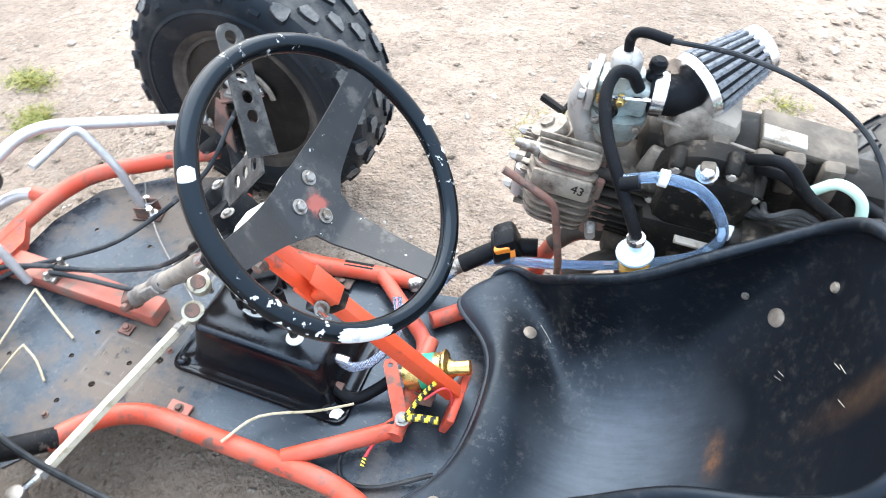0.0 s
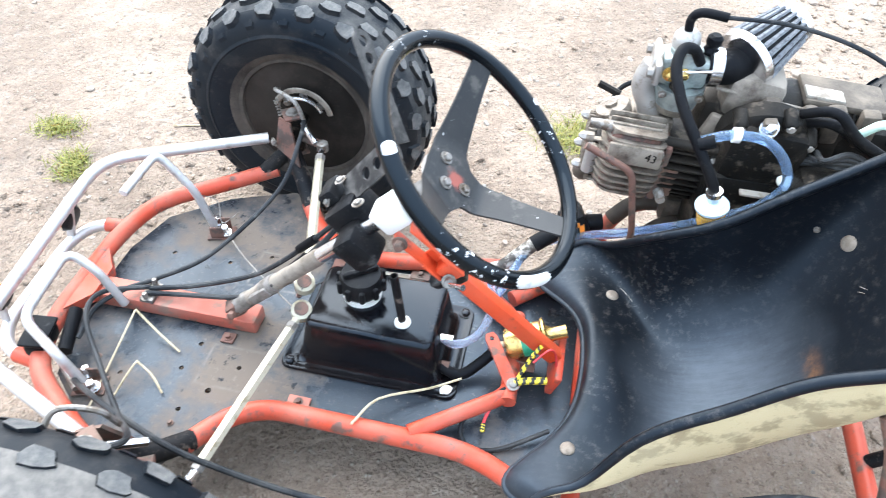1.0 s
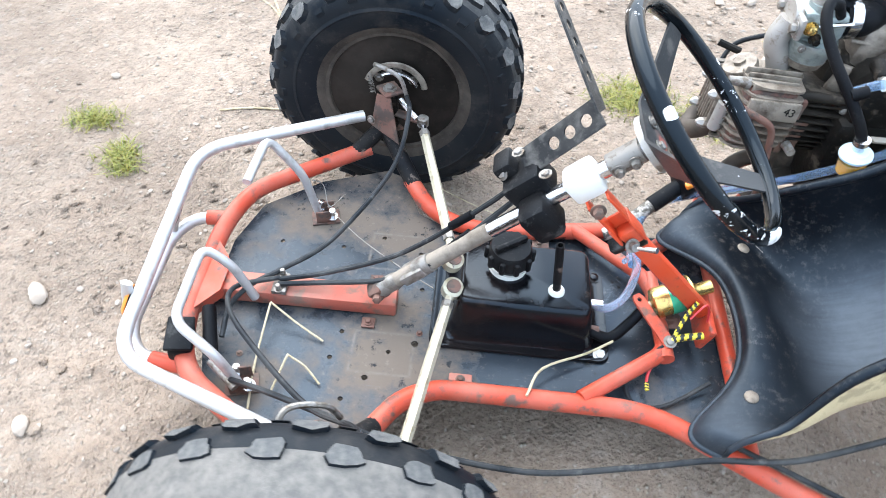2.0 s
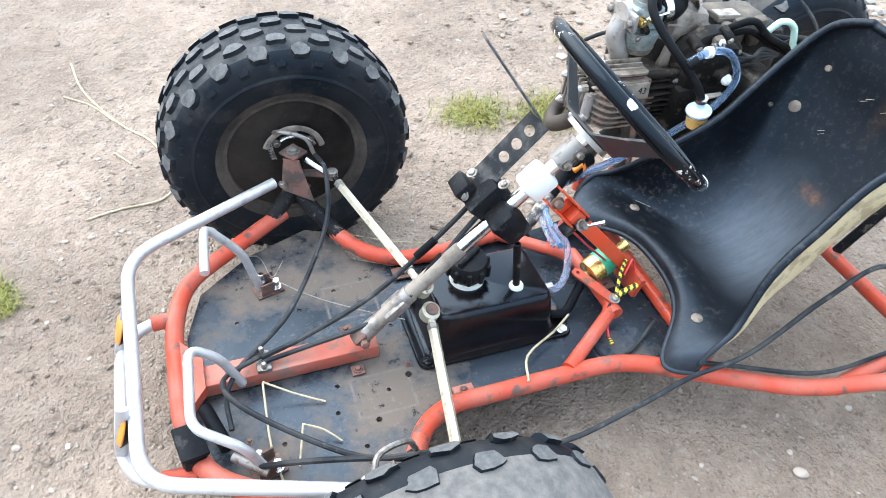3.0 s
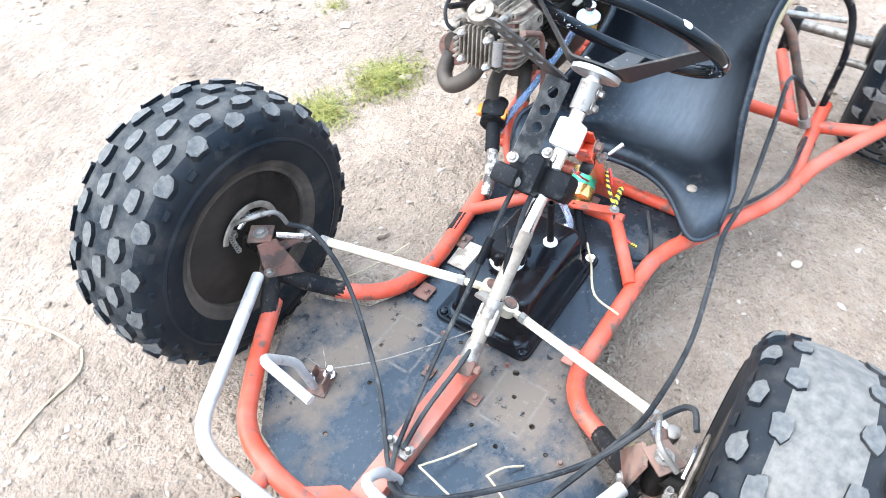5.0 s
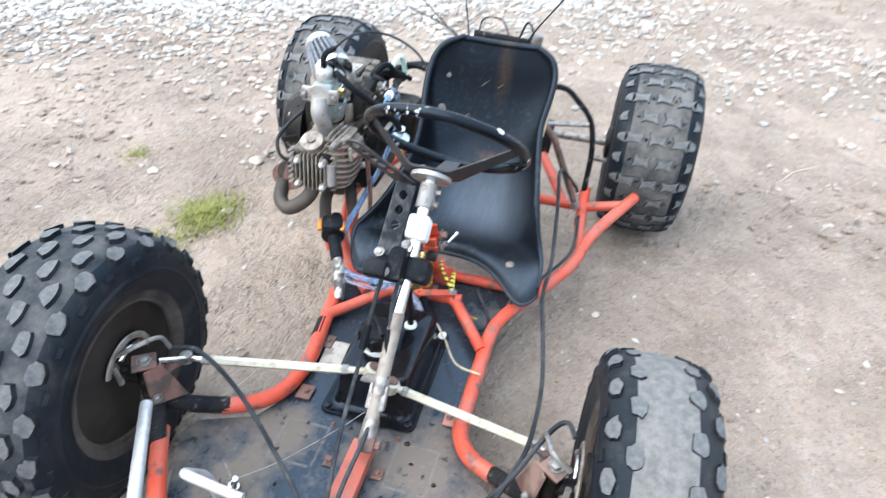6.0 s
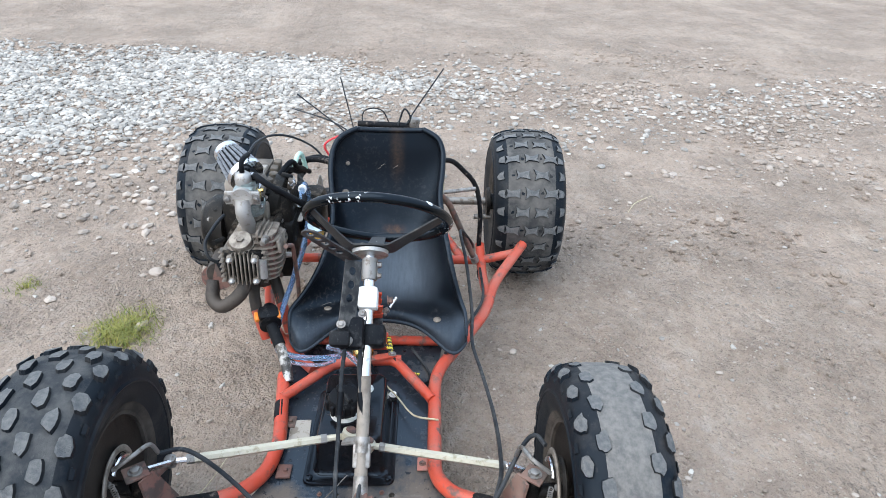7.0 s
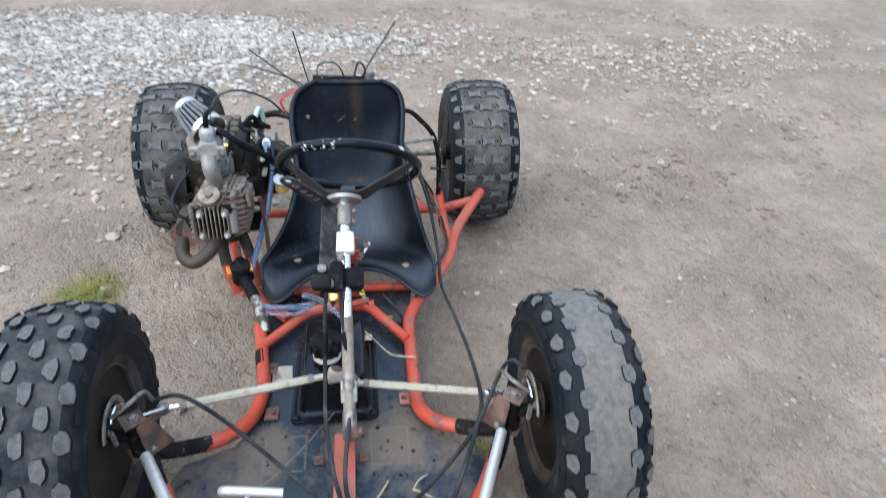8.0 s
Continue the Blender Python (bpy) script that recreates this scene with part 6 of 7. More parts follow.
def dome_fin(depth, half, thick, tail):
    """A fin in the level plane: straight at the rear, rounded at its outer and front edge."""
    pts = [(half, 0.0), (half, -depth * 0.72)]
    for q in range(1, 5):
        b = q * math.pi / 10
        pts.append((half - 0.016 + 0.016 * math.cos(b), -depth * 0.72 - depth * 0.28 * math.sin(b)))
    pts.append((half - 0.024, -depth))
    pts.append((-half + 0.030, -depth))
    for q in range(1, 7):
        b = q * math.pi / 12
        pts.append((-half + 0.030 - 0.030 * math.sin(b), -depth + (depth * 0.9) * (1 - math.cos(b))))
    pts.append((-half, tail))
    pts.append((half, tail))
    return slab(pts, thick)


head = part("cylinder_head", box((0.096, 0.112, 0.090), CT @ pose(-0.002, 0.006, -0.010), 0.012), ALU, eng, "stained finned aluminium cylinder head")
part("head_top", box((0.090, 0.060, 0.016), CT @ pose(0.0, 0.018, 0.041, 0, 0, 0), 0.006), DUSTY, head)
part("head_top", box((0.034, 0.050, 0.018), CT @ pose(0.032, 0.012, 0.050, 0, 0, 0), 0.007), DUSTY, head)
# solid black block that gives the gaps between the fins their shade
part("fin_shade", box((0.020, 0.094, 0.086), CT @ pose(-0.050, 0.008, -0.011), 0.009), CASTDARK, head, "black block behind the front fins, painted shade")
for k in range(8):        # upright fins on the front face, arched at the top
    y = -0.026 + 0.0098 * k
    hgt = 0.086 - 0.020 * (abs(k - 3.5) / 3.5) ** 2
    part("head_fin", box((0.018, 0.0032, hgt), CT @ pose(-0.062, y, -0.010), 0.001), ALU, head)
for sg in (-1, 1):        # short fins round the outer corners
    for k in range(7):
        part("corner_fin", box((0.030, 0.010, 0.0034), CT @ pose(-0.046, 0.010 + sg * 0.051, -0.050 + 0.0130 * k), 0.001), ALU, head)
for y, z in ((-0.021, 0.015), (0.037, 0.015), (-0.021, -0.041), (0.037, -0.041)):
    at = CT @ Vector((-0.060, y, z))
    part("nut_boss", lathe([(0, 0.0095), (0.012, 0.009)], along(at, at + Vector((-1, 0, 0.04))), 14), ALU, head)
    part("head_nut", lathe([(0.011, 0.0075), (0.017, 0.0075), (0.021, 0.0055), (0.024, 0.002)], along(at, at + Vector((-1, 0, 0.04))), 6), ALUCLEAN, head)
for k in range(9):        # stack of level fins on the domed cover beside the seat
    f = (k - 4.0) / 4.0
    depth = 0.048 - 0.012 * abs(f) ** 2.2
    part("side_fin", dome_fin(depth, 0.050 - 0.006 * abs(f) ** 2, 0.0042, 0.012), ALU, head).matrix_basis = CT @ pose(-0.003, -0.030, -0.052 + 0.0142 * k)
part("side_core", box((0.080, 0.040, 0.112), CT @ pose(-0.002, -0.044, 0.004), 0.012), RUST, head)
part("side_pad", box((0.082, 0.009, 0.032), CT @ pose(0.000, -0.0745, 0.034, -10, 0, 0), 0.004), ALU, head, "worn smooth pad across the fins")
mark = bpy.data.curves.new("cast_number", "FONT")
mark.body, mark.size, mark.extrude = "43", 0.018, 0.0004
mark.materials.append(CASTDARK)
num = new("cast_number", mark)
num.parent = head
num.matrix_basis = CT @ pose(0.014, -0.0800, 0.032, 80, 8, 0)
tagged(num, "dark painted number on the pad")
for k in range(4):        # upright ribs over the shoulder of the cover
    part("top_fin", box((0.086 - 0.006 * k, 0.0036, 0.030), CT @ pose(-0.004, -0.028 - 0.0098 * k, 0.062 - 0.004 * k), 0.0012), ALU, head)
cap_bar = CT @ pose(-0.058, -0.036, -0.012)
part("front_boss", sweep((cap_bar @ Vector((0, 0, -0.026)), cap_bar @ Vector((0, 0, 0.024))), [0.0105, 0.0105], 14), ALUCLEAN, head, "pale upright boss beside the front fins")
part("rear_flange", box((0.014, 0.112, 0.104), CT @ pose(0.048, -0.006, -0.004), 0.005), RUST, head, "rusty joint face behind the head")
CAPM = along((0.583, 0.290, 0.428), (0.563, 0.290, 0.466))
part("inlet_pad", box((0.040, 0.058, 0.030), CT @ pose(0.030, 0.008, 0.052), 0.006), ALU, head)
part("tappet_neck", lathe([(-0.02, 0.034), (0.004, 0.031)], CAPM, 28), ALU, head)
part("tappet_cap", lathe([(0.002, 0.027), (0.014, 0.028), (0.019, 0.0255), (0.0205, 0.013)], CAPM, 28), ALU, head, "round light alloy tappet cap")
part("cap_hexagon", lathe([(0.019, 0.0105), (0.026, 0.0105)], CAPM, 6), ALU, head)
part("head_stud", sweep((CT @ Vector((-0.04, -0.045, 0.058)), CT @ Vector((-0.074, -0.045, 0.060))), [0.010, 0.006], 10), STEEL, head)
part("head_stud", sweep((CT @ Vector((-0.03, 0.058, 0.050)), CT @ Vector((-0.066, 0.070, 0.056))), 0.006, 8), CASTDARK, head)
part("side_bracket", box((0.030, 0.014, 0.060), CT @ pose(0.060, -0.052, -0.016), 0.004), RUST, head)
part("side_nut", lathe([(0, 0.008), (0.022, 0.007)], along(CT @ Vector((0.055, -0.062, -0.034)), CT @ Vector((0.06, -0.09, -0.034))), 12), ALUCLEAN, head)
part("sensor_rod", sweep(bent([(0.541, 0.176, 0.446), (0.616, 0.176, 0.410), (0.641, 0.176, 0.29), (0.643, 0.178, 0.21)], 0.02), 0.0055, 10), RUST, eng, "thin rusty bent rod")
part("crank_link", box((0.028, 0.016, 0.05), pose(0.722, 0.258, 0.450, 0, 15, 0), 0.006), ALU, eng)

# intake, carburettor and air filter
part("inlet_elbow", sweep(spline([(0.640, 0.282, 0.420), (0.628, 0.282, 0.458), (0.612, 0.285, 0.494), (0.620, 0.286, 0.528)]), [0.0185] * 19, 16), ALUCLEAN, eng, "pale alloy inlet elbow")
part("inlet_flange", box((0.010, 0.084, 0.034), pose(0.622, 0.286, 0.532, 0, 0, 0), 0.004), ALUCLEAN, eng)
part("inlet_flange", lathe([(0, 0.026), (0.012, 0.026)], along((0.614, 0.286, 0.531), (0.64, 0.286, 0.531)), 20), ALUCLEAN, eng)
for dy in (-0.034, 0.034):
    part("flange_bolt", bolt((0.616, 0.286 + dy, 0.532), (-1, 0, 0), 0.007, 0.008), STEEL, eng)
CARB = paint("pale_zinc_casting", (0.34, 0.40, 0.40), (0.16, 0.19, 0.19), 0.42, metal=0.6, wear=0.55, dusty=0.2, scale=60, grain=0.3, soft=0.15)
carb = part("carburettor", box((0.070, 0.050, 0.046), pose(0.660, 0.286, 0.530), 0.010), CARB, kart, "small zinc carburettor with float bowl")
part("mixing_chamber", lathe([(0, 0.023), (0.055, 0.023)], along((0.658, 0.284, 0.505), (0.658, 0.284, 0.57)), 24), CARB, carb)
part("float_bowl", lathe([(0, 0.016), (0.006, 0.028), (0.030, 0.034), (0.034, 0.036), (0.044, 0.036)], along((0.662, 0.278, 0.462), (0.662, 0.280, 0.52)), 28), CARB, carb)
part("bowl_base", lathe([(0, 0.014), (0.004, 0.026), (0.016, 0.031)], along((0.662, 0.278, 0.458), (0.662, 0.280, 0.52)), 28), ALU, carb)
part("slide_cap", lathe([(0, 0.019), (0.012, 0.020), (0.024, 0.018), (0.030, 0.011)], along((0.655, 0.288, 0.555), (0.652, 0.288, 0.60)), 22), ALUCLEAN, carb)
part("throttle_elbow", sweep(spline([(0.653, 0.288, 0.578), (0.652, 0.288, 0.602), (0.664, 0.286, 0.613), (0.698, 0.282, 0.612)]), 0.0064, 12), RUBBER, carb, "black rubber elbow on the throttle cable")
part("spring_knob", lathe([(0, 0.009), (0.006, 0.0115), (0.012, 0.0085), (0.018, 0.0115), (0.026, 0.011), (0.030, 0.007)], along((0.690, 0.290, 0.552), (0.694, 0.290, 0.60)), 16), RUBBER, carb, "black ribbed knob")
part("choke_lever", sweep(((0.650, 0.258, 0.535), (0.695, 0.254, 0.545)), 0.003, 6), CHROME, carb)
part("brass_jet", bolt((0.640, 0.259, 0.530), (0, -1, 0.1), 0.007, 0.012), BRASS, carb)
part("brass_jet", bolt((0.660, 0.259, 0.534), (0, -1, 0.1), 0.005, 0.014), BRASS, carb)
part("idle_screw", bolt((0.652, 0.257, 0.515), (0, -1, 0), 0.006, 0.012), CASTDARK, carb)
for dx in (-0.026, 0.026):
    part("bowl_screw", bolt((0.662 + dx, 0.2475, 0.503), (0, -1, 0), 0.004, 0.004), STEEL, carb)
part("clip", lathe([(0, 0.029), (0.016, 0.029)], along((0.694, 0.288, 0.534), (0.74, 0.292, 0.535)), 24), CHROME, carb, "bright hose clip")
part("inlet_rubber", sweep(spline([(0.690, 0.288, 0.534), (0.722, 0.291, 0.535), (0.742, 0.304, 0.539), (0.756, 0.320, 0.545)]), [0.026] * 19, 18), RUBBER, carb, "black rubber inlet elbow")
FA, FB = Vector((0.738, 0.300, 0.538)), Vector((0.806, 0.366, 0.577))
flt = part("air_filter", lathe([(0.0, 0.020), (0.004, 0.046), (0.014, 0.0475), (0.016, 0.044), (0.092, 0.031)], along(FA, FB), 36), RUBBER, kart, "cone air filter with grey pleats and bright rims")
part("filter_rim", lathe([(0.0, 0.030), (0.002, 0.0465), (0.014, 0.048), (0.016, 0.0445)], along(FA, FB), 36), CHROME, flt, "bright metal rim")
part("filter_cap", lathe([(0.090, 0.0315), (0.094, 0.0345), (0.106, 0.033), (0.110, 0.026)], along(FA, FB), 36), CHROME, flt, "bright metal end cap")
for k in range(20):
    a = 2 * math.pi * k / 20
    m = along(FA, FB)
    p0, p1 = m @ Vector((0.0435 * math.cos(a), 0.016, 0.0435 * math.sin(a))), m @ Vector((0.0315 * math.cos(a), 0.092, 0.0315 * math.sin(a)))
    part("pleat", sweep((p0, p1), [0.0046, 0.0032], 6), PAPER, flt)

# exhaust
ex_pipe = part("exhaust_pipe", sweep(spline([(0.590, 0.288, 0.346), (0.562, 0.296, 0.310), (0.552, 0.325, 0.281), (0.556, 0.354, 0.266), (0.572, 0.376, 0.280), (0.596, 0.374, 0.318)]), 0.0170, 16), BURNT, kart, "burnt rusty exhaust pipe curling out from under the engine")
part("exhaust_flange", lathe([(0, 0.028), (0.007, 0.028)], along((0.586, 0.289, 0.343), (0.566, 0.294, 0.315)), 20), RUST, ex_pipe)
part("muffler_tube", lathe([(0, 0.030), (0.004, 0.032), (0.17, 0.034), (0.18, 0.028)], along((0.592, 0.358, 0.338), (0.76, 0.372, 0.325)), 24), BURNT, ex_pipe, "burnt wide silencer tube")
part("muffler_end", slab([(0.046 * math.cos(q * math.pi / 14), 0.034 * math.sin(q * math.pi / 14)) for q in range(28)], 0.004, frame_of((0.588, 0.360, 0.332), (0.12, 1, -0.35), (0.2, 0.3, 1))), RUST, ex_pipe, "rust-brown end plate of the silencer")

# engine mounts and the grip bar
tube("mount_tube", ((0.60, 0.262, 0.140), (0.612, 0.282, 0.205), (0.650, 0.297, 0.25), (0.71, 0.30, 0.258)), 0.0142, RED, 0.05, "red engine mount tube, scorched at the top")
tube("mount_tube", ((0.625, 0.205, 0.142), (0.645, 0.222, 0.20), (0.69, 0.245, 0.248), (0.74, 0.265, 0.258)), 0.0142, RED, 0.05, "red engine mount tube, scorched at the top")
for pts in (((0.618, 0.284, 0.213), (0.650, 0.297, 0.25), (0.71, 0.30, 0.258)), ((0.656, 0.227, 0.211), (0.69, 0.245, 0.248), (0.74, 0.265, 0.258))):
    part("scorched_end", sweep(bent(pts, 0.03), 0.0148, 14), BURNT, kart, "scorched black top of the mount tube")
tube("mount_tube", ((0.84, 0.31, 0.145), (0.84, 0.30, 0.26)), 0.0142, RED, 0.03)
tube("mount_tube", ((0.47, 0.12, 0.138), (0.56, 0.20, 0.140), (0.66, 0.262, 0.142), (0.84, 0.305, 0.145), (1.0, 0.30, 0.155)), 0.0142, RED, 0.05, "red tube under the engine")
WORN = paint("chipped_black_bar", (0.025, 0.024, 0.024), (0.45, 0.44, 0.42), 0.45, wear=0.535, dusty=0.25, scale=38)
bar = tube("handle_bar", ((0.415, 0.173, 0.142), (0.445, 0.178, 0.155), (0.48, 0.196, 0.192), (0.545, 0.234, 0.230), (0.60, 0.247, 0.236)), 0.0125, WORN, 0.03, "chipped black bar with a switch block")
part("grip_sleeve", sweep(bent(((0.490, 0.202, 0.198), (0.545, 0.234, 0.230), (0.60, 0.247, 0.236)), 0.03), 0.0150, 14), RUBBER, bar, "smooth black rubber sleeve")
sb = part("switch_block", lathe([(-0.018, 0.022), (-0.016, 0.027), (0.016, 0.027), (0.018, 0.022)], along((0.548, 0.235, 0.231), (0.608, 0.257, 0.245)), 22), PLASTIC, kart, "black handlebar switch block with an orange button")
part("switch_half", box((0.038, 0.05, 0.05), pose(0.553, 0.238, 0.241, 0, -25, 20), 0.010), PLASTIC, sb)
part("orange_button", box((0.026, 0.012, 0.014), pose(0.550, 0.214, 0.247, 10, -20, 20), 0.004), ORANGE, sb, "orange rocker switch")
part("orange_button", box((0.026, 0.014, 0.014), pose(0.544, 0.264, 0.243, 10, -20, 20), 0.004), ORANGE, sb, "orange rocker switch")
part("orange_collar", lathe([(-0.004, 0.0285), (0.004, 0.0285)], along((0.560, 0.240, 0.235), (0.608, 0.257, 0.245)), 22), ORANGE, sb)

# fuel filter and hoses
ff = part("fuel_filter", lathe([(0, 0.014), (0.004, 0.0185), (0.030, 0.0205), (0.034, 0.0205)], along((0.737, 0.137, 0.368), (0.730, 0.134, 0.405)), 24), BOWL, kart, "clear fuel filter bowl with amber petrol inside")
part("petrol", lathe([(0.002, 0.0145), (0.004, 0.0172), (0.026, 0.0186), (0.027, 0.018)], along((0.737, 0.137, 0.368), (0.730, 0.134, 0.405)), 20), AMBER, ff, "amber petrol")
part("filter_lid", lathe([(0.034, 0.020), (0.036, 0.0235), (0.040, 0.0235), (0.042, 0.019), (0.046, 0.0165), (0.048, 0.008), (0.062, 0.006)], along((0.737, 0.137, 0.368), (0.730, 0.134, 0.405)), 24), PALEBLUE, ff, "pale blue filter lid")
part("wire_clip", lathe([(0.060, 0.0115), (0.068, 0.0115)], along((0.737, 0.137, 0.368), (0.730, 0.134, 0.405)), 16), CHROME, ff)
cable("rubber_hose", ((0.727, 0.133, 0.428), (0.712, 0.140, 0.455), (0.688, 0.158, 0.487), (0.658, 0.190, 0.525), (0.642, 0.225, 0.556), (0.646, 0.250, 0.574), (0.664, 0.262, 0.570), (0.678, 0.268, 0.548)), 0.0079, RUBBER, None, "thick black rubber fuel hose to the carburettor", 14)
part("tee_piece", sweep(((0.688, 0.157, 0.489), (0.708, 0.158, 0.498)), 0.010, 12), RUBBER, kart)
cable("blue_hose", ((0.690, 0.160, 0.494), (0.728, 0.164, 0.507), (0.771, 0.165, 0.505), (0.804, 0.166, 0.479), (0.823, 0.166, 0.439), (0.810, 0.168, 0.400), (0.781, 0.170, 0.371), (0.714, 0.178, 0.322), (0.645, 0.197, 0.272), (0.575, 0.212, 0.232), (0.510, 0.214, 0.198), (0.474, 0.180, 0.182), (0.456, 0.110, 0.186), (0.440, 0.050, 0.205)), 0.0070, BLUE, None, "bluish clear fuel hose", 12)
part("hose_clip", lathe([(0, 0.0105), (0.010, 0.0105)], along((0.728, 0.164, 0.508), (0.760, 0.165, 0.507)), 14), WHITE, kart, "white plastic hose clip")
cable("clear_hose", ((0.70, 0.190, 0.305), (0.63, 0.204, 0.252), (0.56, 0.216, 0.216), (0.50, 0.214, 0.184), (0.464, 0.175, 0.168), (0.448, 0.10, 0.172), (0.43, 0.06, 0.20)), 0.0048, CLEAR, None, "thin clear hose", 10)
cable("mint_hose", ((0.90, 0.215, 0.50), (0.92, 0.205, 0.528), (0.95, 0.20, 0.515), (0.965, 0.195, 0.47)), 0.0064, MINT, None, "pale green plastic hose", 12)
cable("throttle_cable", ((0.692, 0.282, 0.612), (0.78, 0.280, 0.613), (0.87, 0.262, 0.600), (0.935, 0.225, 0.575), (0.965, 0.17, 0.535), (0.965, 0.125, 0.48)), 0.0031, CABLE, None, "thin black throttle cable in an arc")
cable("wiring_loom", ((0.82, 0.245, 0.50), (0.86, 0.215, 0.53), (0.90, 0.205, 0.50), (0.95, 0.20, 0.475), (0.99, 0.19, 0.45)), 0.0072, RUBBER, None, "black taped wiring loom", 12)
cable("wiring_loom", ((0.835, 0.245, 0.49), (0.87, 0.225, 0.505), (0.92, 0.215, 0.48), (0.98, 0.205, 0.45)), 0.0072, RUBBER, None, "black taped wiring loom", 12)
cable("wiring_loom", ((0.92, 0.32, 0.45), (1.0, 0.26, 0.455), (1.05, 0.18, 0.47), (1.02, 0.12, 0.47)), 0.009, RUBBER, None, "black taped wiring loom", 12)
for k in range(4):
    cable("wire", ((0.83 + 0.01 * k, 0.215, 0.44 + 0.008 * k), (0.865, 0.20 - 0.004 * k, 0.455 + 0.005 * k), (0.90, 0.205, 0.45 + 0.008 * k), (0.94, 0.20, 0.46)), 0.0042, CABLE)
cable("plug_lead", ((0.588, 0.352, 0.372), (0.578, 0.372, 0.392), (0.592, 0.380, 0.425), (0.625, 0.362, 0.455), (0.655, 0.345, 0.470)), 0.0042, CABLE)
part("plug_cap", sweep(((0.575, 0.338, 0.352), (0.590, 0.356, 0.376)), [0.009, 0.0065], 10), RUBBER, kart, "black spark plug cap")
part("seat_bracket", box((0.05, 0.05, 0.004), pose(0.80, 0.205, 0.395, 0, 0, 0), 0.001), BOARD, kart, "worn tan seat bracket")
part("bracket_nut", lathe([(0, 0.012), (0.006, 0.012), (0.010, 0.008)], along((0.832, 0.20, 0.418), (0.832, 0.19, 0.43)), 18), WHITE, kart)

# cables along the steering column and to the brakes
for k, dy in enumerate((-0.018, 0.014)):
    c = cable("control_cable", ((0.225, 0.004 - 0.03 * k, 0.40), (0.19, 0.010 - 0.035 * k, 0.35), (0.11, 0.012 - 0.055 * k, 0.262), (0.04, 0.012 - 0.045 * k, 0.205), (-0.06, -0.004 - 0.02 * k, 0.172), (-0.13, -0.022 - 0.01 * k, 0.168)), 0.0042, CABLE, None, "black control cable along the column")
    part("ferrule", sweep(spline([(0.17, 0.010 - 0.037 * k, 0.327), (0.14, 0.012 - 0.047 * k, 0.295)], 3), 0.007, 10), RUBBER, c)
cable("brake_hose", ((0.035, 0.320, 0.300), (0.045, 0.27, 0.295), (0.025, 0.19, 0.235), (-0.06, 0.07, 0.175), (-0.13, 0.0, 0.168), (-0.165, -0.035, 0.172), (-0.19, -0.085, 0.175), (-0.19, -0.14, 0.165)), 0.0042, CABLE, None, "black brake hose across the floor")
cable("brake_hose", ((-0.13, -0.02, 0.170), (-0.19, -0.06, 0.185), (-0.175, -0.12, 0.20), (-0.10, -0.20, 0.205), (-0.02, -0.275, 0.23), (0.05, -0.33, 0.30), (0.06, -0.355, 0.325), (0.03, -0.37, 0.33)), 0.0042, CABLE, None, "black brake hose looping to the wheel")
cable("rear_brake_cable", ((-0.16, -0.205, 0.155), (-0.10, -0.24, 0.20), (0.0, -0.285, 0.235), (0.10, -0.305, 0.21), (0.27, -0.308, 0.175), (0.41, -0.29, 0.18), (0.52, -0.272, 0.19), (0.62, -0.275, 0.22), (0.74, -0.262, 0.30), (0.86, -0.25, 0.33), (0.96, -0.29, 0.24), (1.02, -0.30, 0.19)), 0.0045, CABLE, None, "long black brake cable hung along the side")
cable("wire", ((0.52, -0.205, 0.155), (0.62, -0.255, 0.16), (0.76, -0.315, 0.163), (0.92, -0.318, 0.172)), 0.004, CABLE)
clampb = part("cable_clamp", box((0.024, 0.04, 0.009), pose(-0.128, -0.024, 0.159), 0.002), GRIMY, kart, "grimy cable clamp on the centre beam")
for y in (-0.040, -0.008):
    part("clamp_bolt", bolt((-0.128, y, 0.163), (0, 0, 1), 0.0045, 0.012), STEEL, clampb)
cable("pull_wire", ((-0.09, 0.165, 0.155), (-0.02, 0.10, 0.150), (0.07, 0.035, 0.150), (0.12, 0.0, 0.155)), 0.0011, STEEL, None, "thin bare pull wire", 6)
cable("pull_wire", ((-0.13, 0.168, 0.215), (-0.10, 0.185, 0.19), (-0.085, 0.16, 0.16), (-0.06, 0.185, 0.17)), 0.0009, STEEL, None, "thin bare wire", 6)

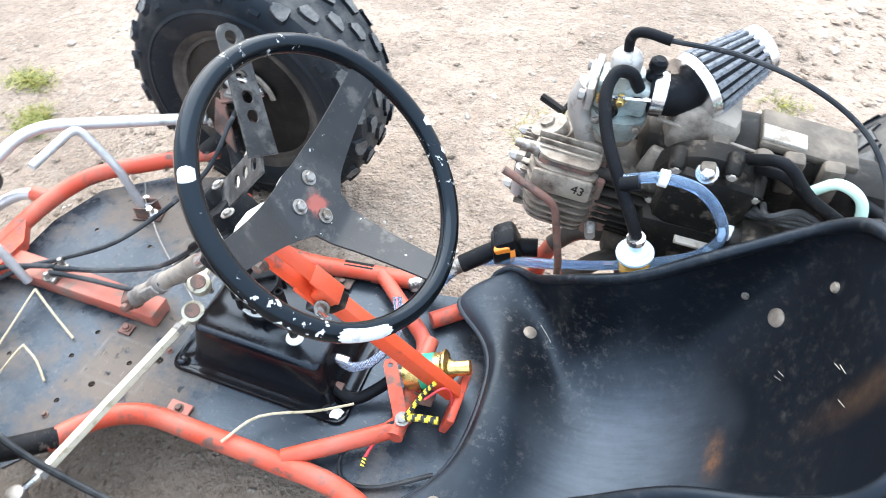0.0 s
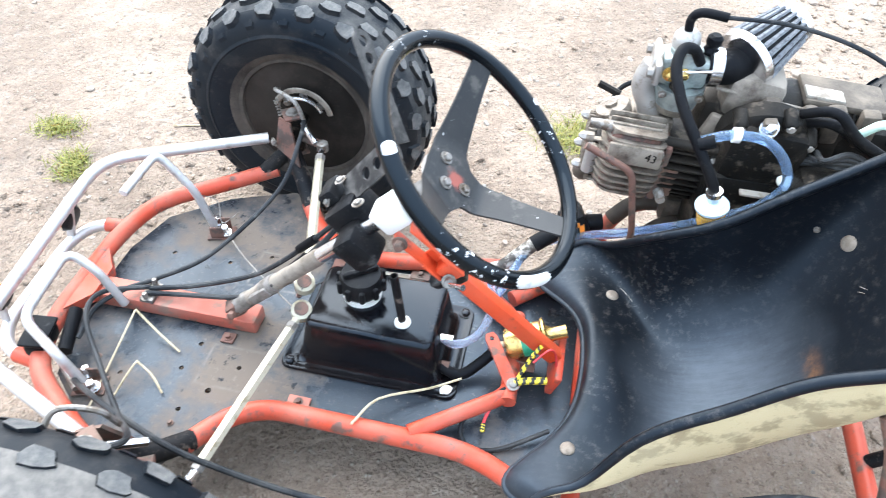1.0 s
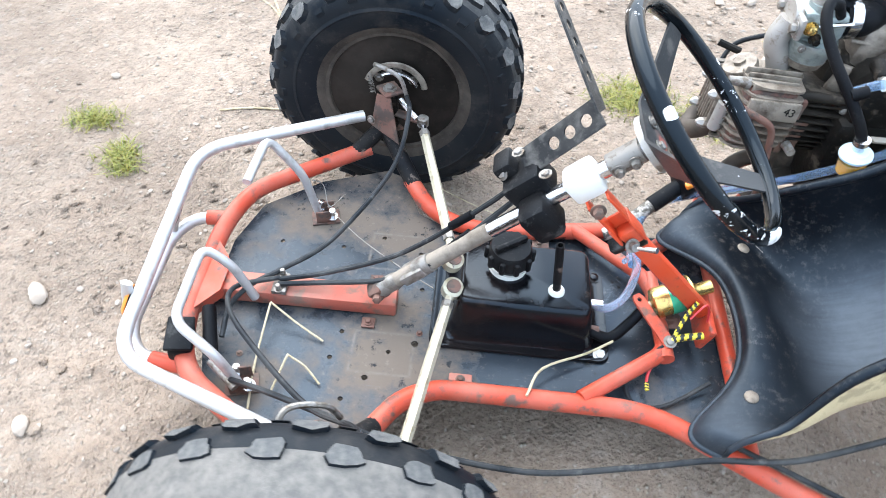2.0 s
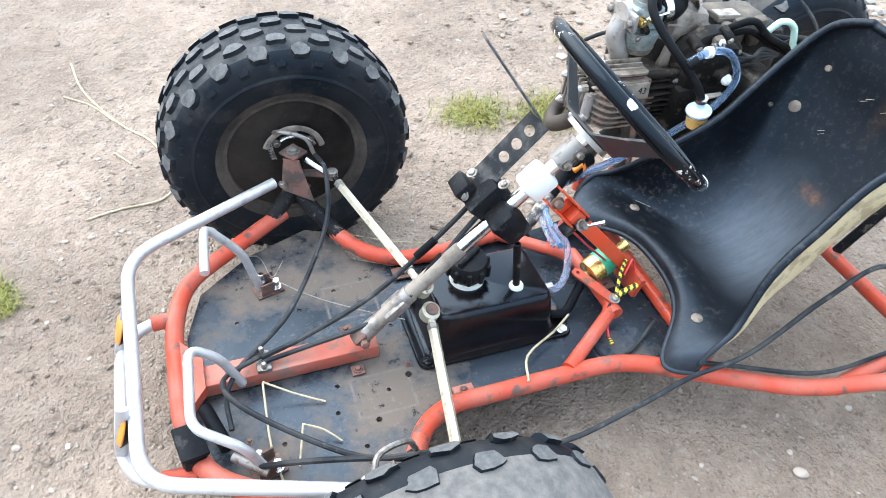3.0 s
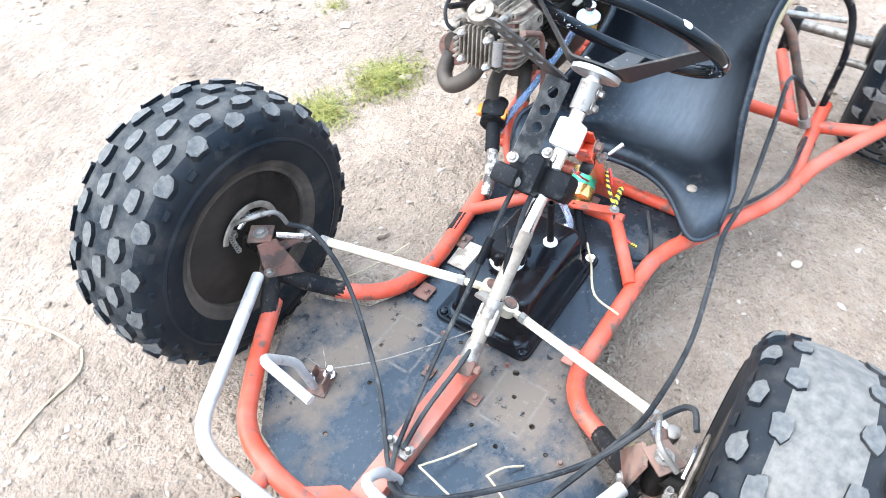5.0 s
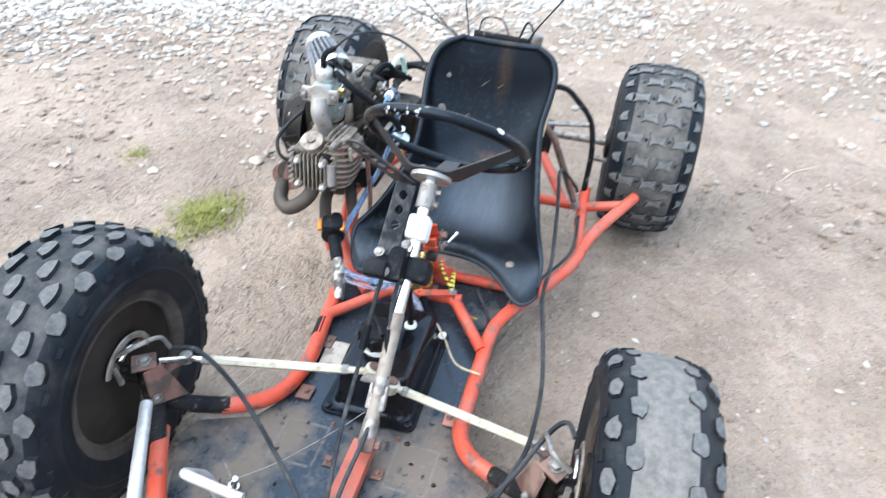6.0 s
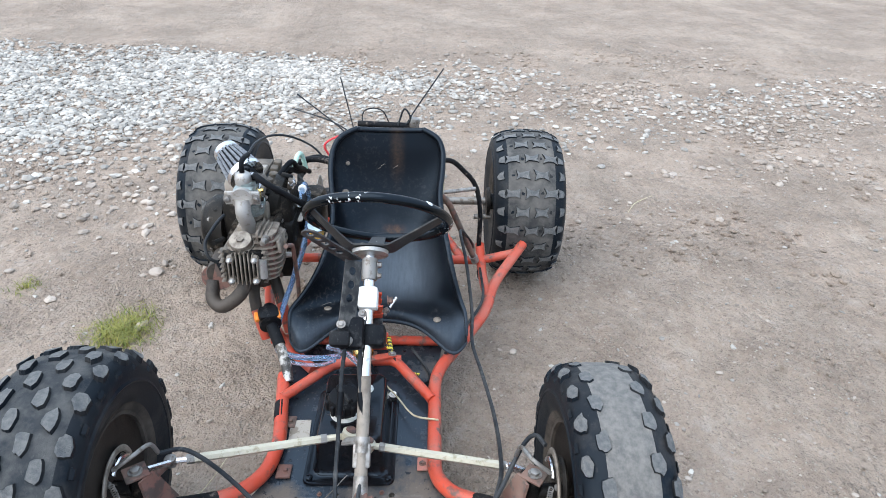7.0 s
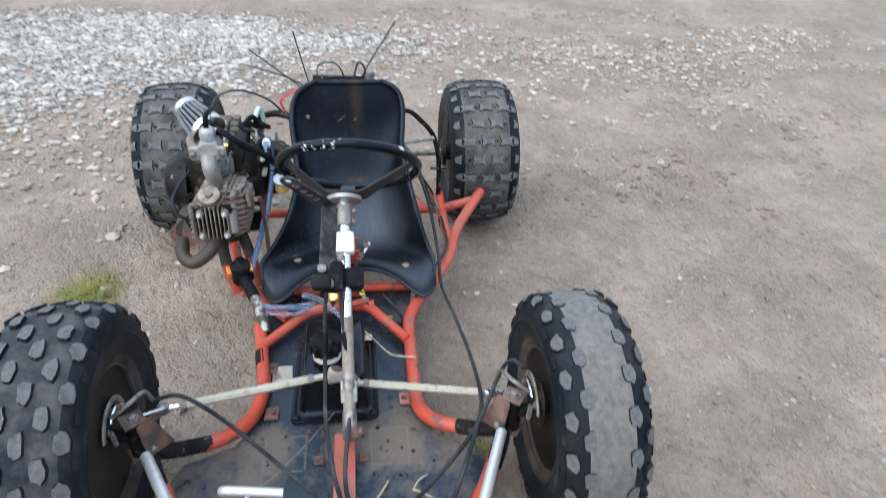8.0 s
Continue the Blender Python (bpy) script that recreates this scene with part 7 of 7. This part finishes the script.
# rear carrier behind the seat and its loose wires
tube("rear_bar", ((1.19, 0.065, 0.530), (1.19, -0.125, 0.525)), 0.0105, BLACKTUBE, 0.02, "black bar behind the seat")
for y in (0.06, -0.08):
    tube("rear_bar", ((1.19, y - 0.02, 0.525), (1.10, y, 0.30), (1.0, y, 0.155)), 0.010, BLACKTUBE, 0.03)
part("clamp", box((0.03, 0.03, 0.03), pose(1.19, -0.11, 0.538, 10, 0, 20), 0.005), STEEL, kart)
for i, pts in enumerate((((1.17, 0.08, 0.48), (1.20, 0.13, 0.52), (1.26, 0.26, 0.60)), ((1.17, 0.07, 0.49), (1.2, 0.09, 0.56), (1.25, 0.12, 0.66)),
                         ((1.18, -0.08, 0.52), (1.20, -0.11, 0.57), (1.26, -0.20, 0.69)), ((1.18, 0.05, 0.50), (1.19, 0.045, 0.57), (1.19, -0.01, 0.575), (1.19, -0.04, 0.515)),
                         ((1.17, 0.06, 0.49), (1.21, 0.15, 0.53), (1.27, 0.28, 0.55)))):
    cable("loose_wire", pts, 0.0022, CABLE, None, "loose black wire end", 6)
cable("loose_wire", ((1.18, 0.06, 0.505), (1.16, 0.12, 0.50), (1.15, 0.165, 0.475), (1.15, 0.155, 0.44)), 0.0035, REDWIRE, None, "loose red wire behind the seat")
cable("loose_wire", ((1.19, -0.07, 0.52), (1.18, -0.10, 0.55), (1.19, -0.08, 0.58), (1.18, -0.06, 0.53)), 0.003, CABLE)

# bits lying on the floor pan
card = new("card_scrap", finish("card_scrap", box((0.07, 0.045, 0.002), pose(0.272, 0.122, 0.1255, 0, 0, 4), 0), BOARD))
tagged(card, "dirty grey scrap of card lying on the kart floor", "card")
FLOOR_STRAW = "dry straw lying on the black kart floor"
stalk(((-0.135, -0.065, 0.160), (-0.14, -0.16, 0.128), (-0.13, -0.235, 0.127)), 0.0018, FLOOR_STRAW)
stalk(((-0.135, -0.064, 0.161), (-0.09, -0.085, 0.140), (-0.045, -0.105, 0.126)), 0.0018, FLOOR_STRAW)
stalk(((-0.105, -0.205, 0.126), (-0.092, -0.165, 0.146), (-0.088, -0.150, 0.150)), 0.0018, FLOOR_STRAW)
stalk(((-0.089, -0.150, 0.150), (-0.06, -0.162, 0.14), (-0.035, -0.182, 0.126)), 0.0018, FLOOR_STRAW)
stalk(((0.415, -0.060, 0.140), (0.37, -0.09, 0.142), (0.30, -0.130, 0.150), (0.275, -0.185, 0.160)), 0.0022, "dry straw lying across the rail")
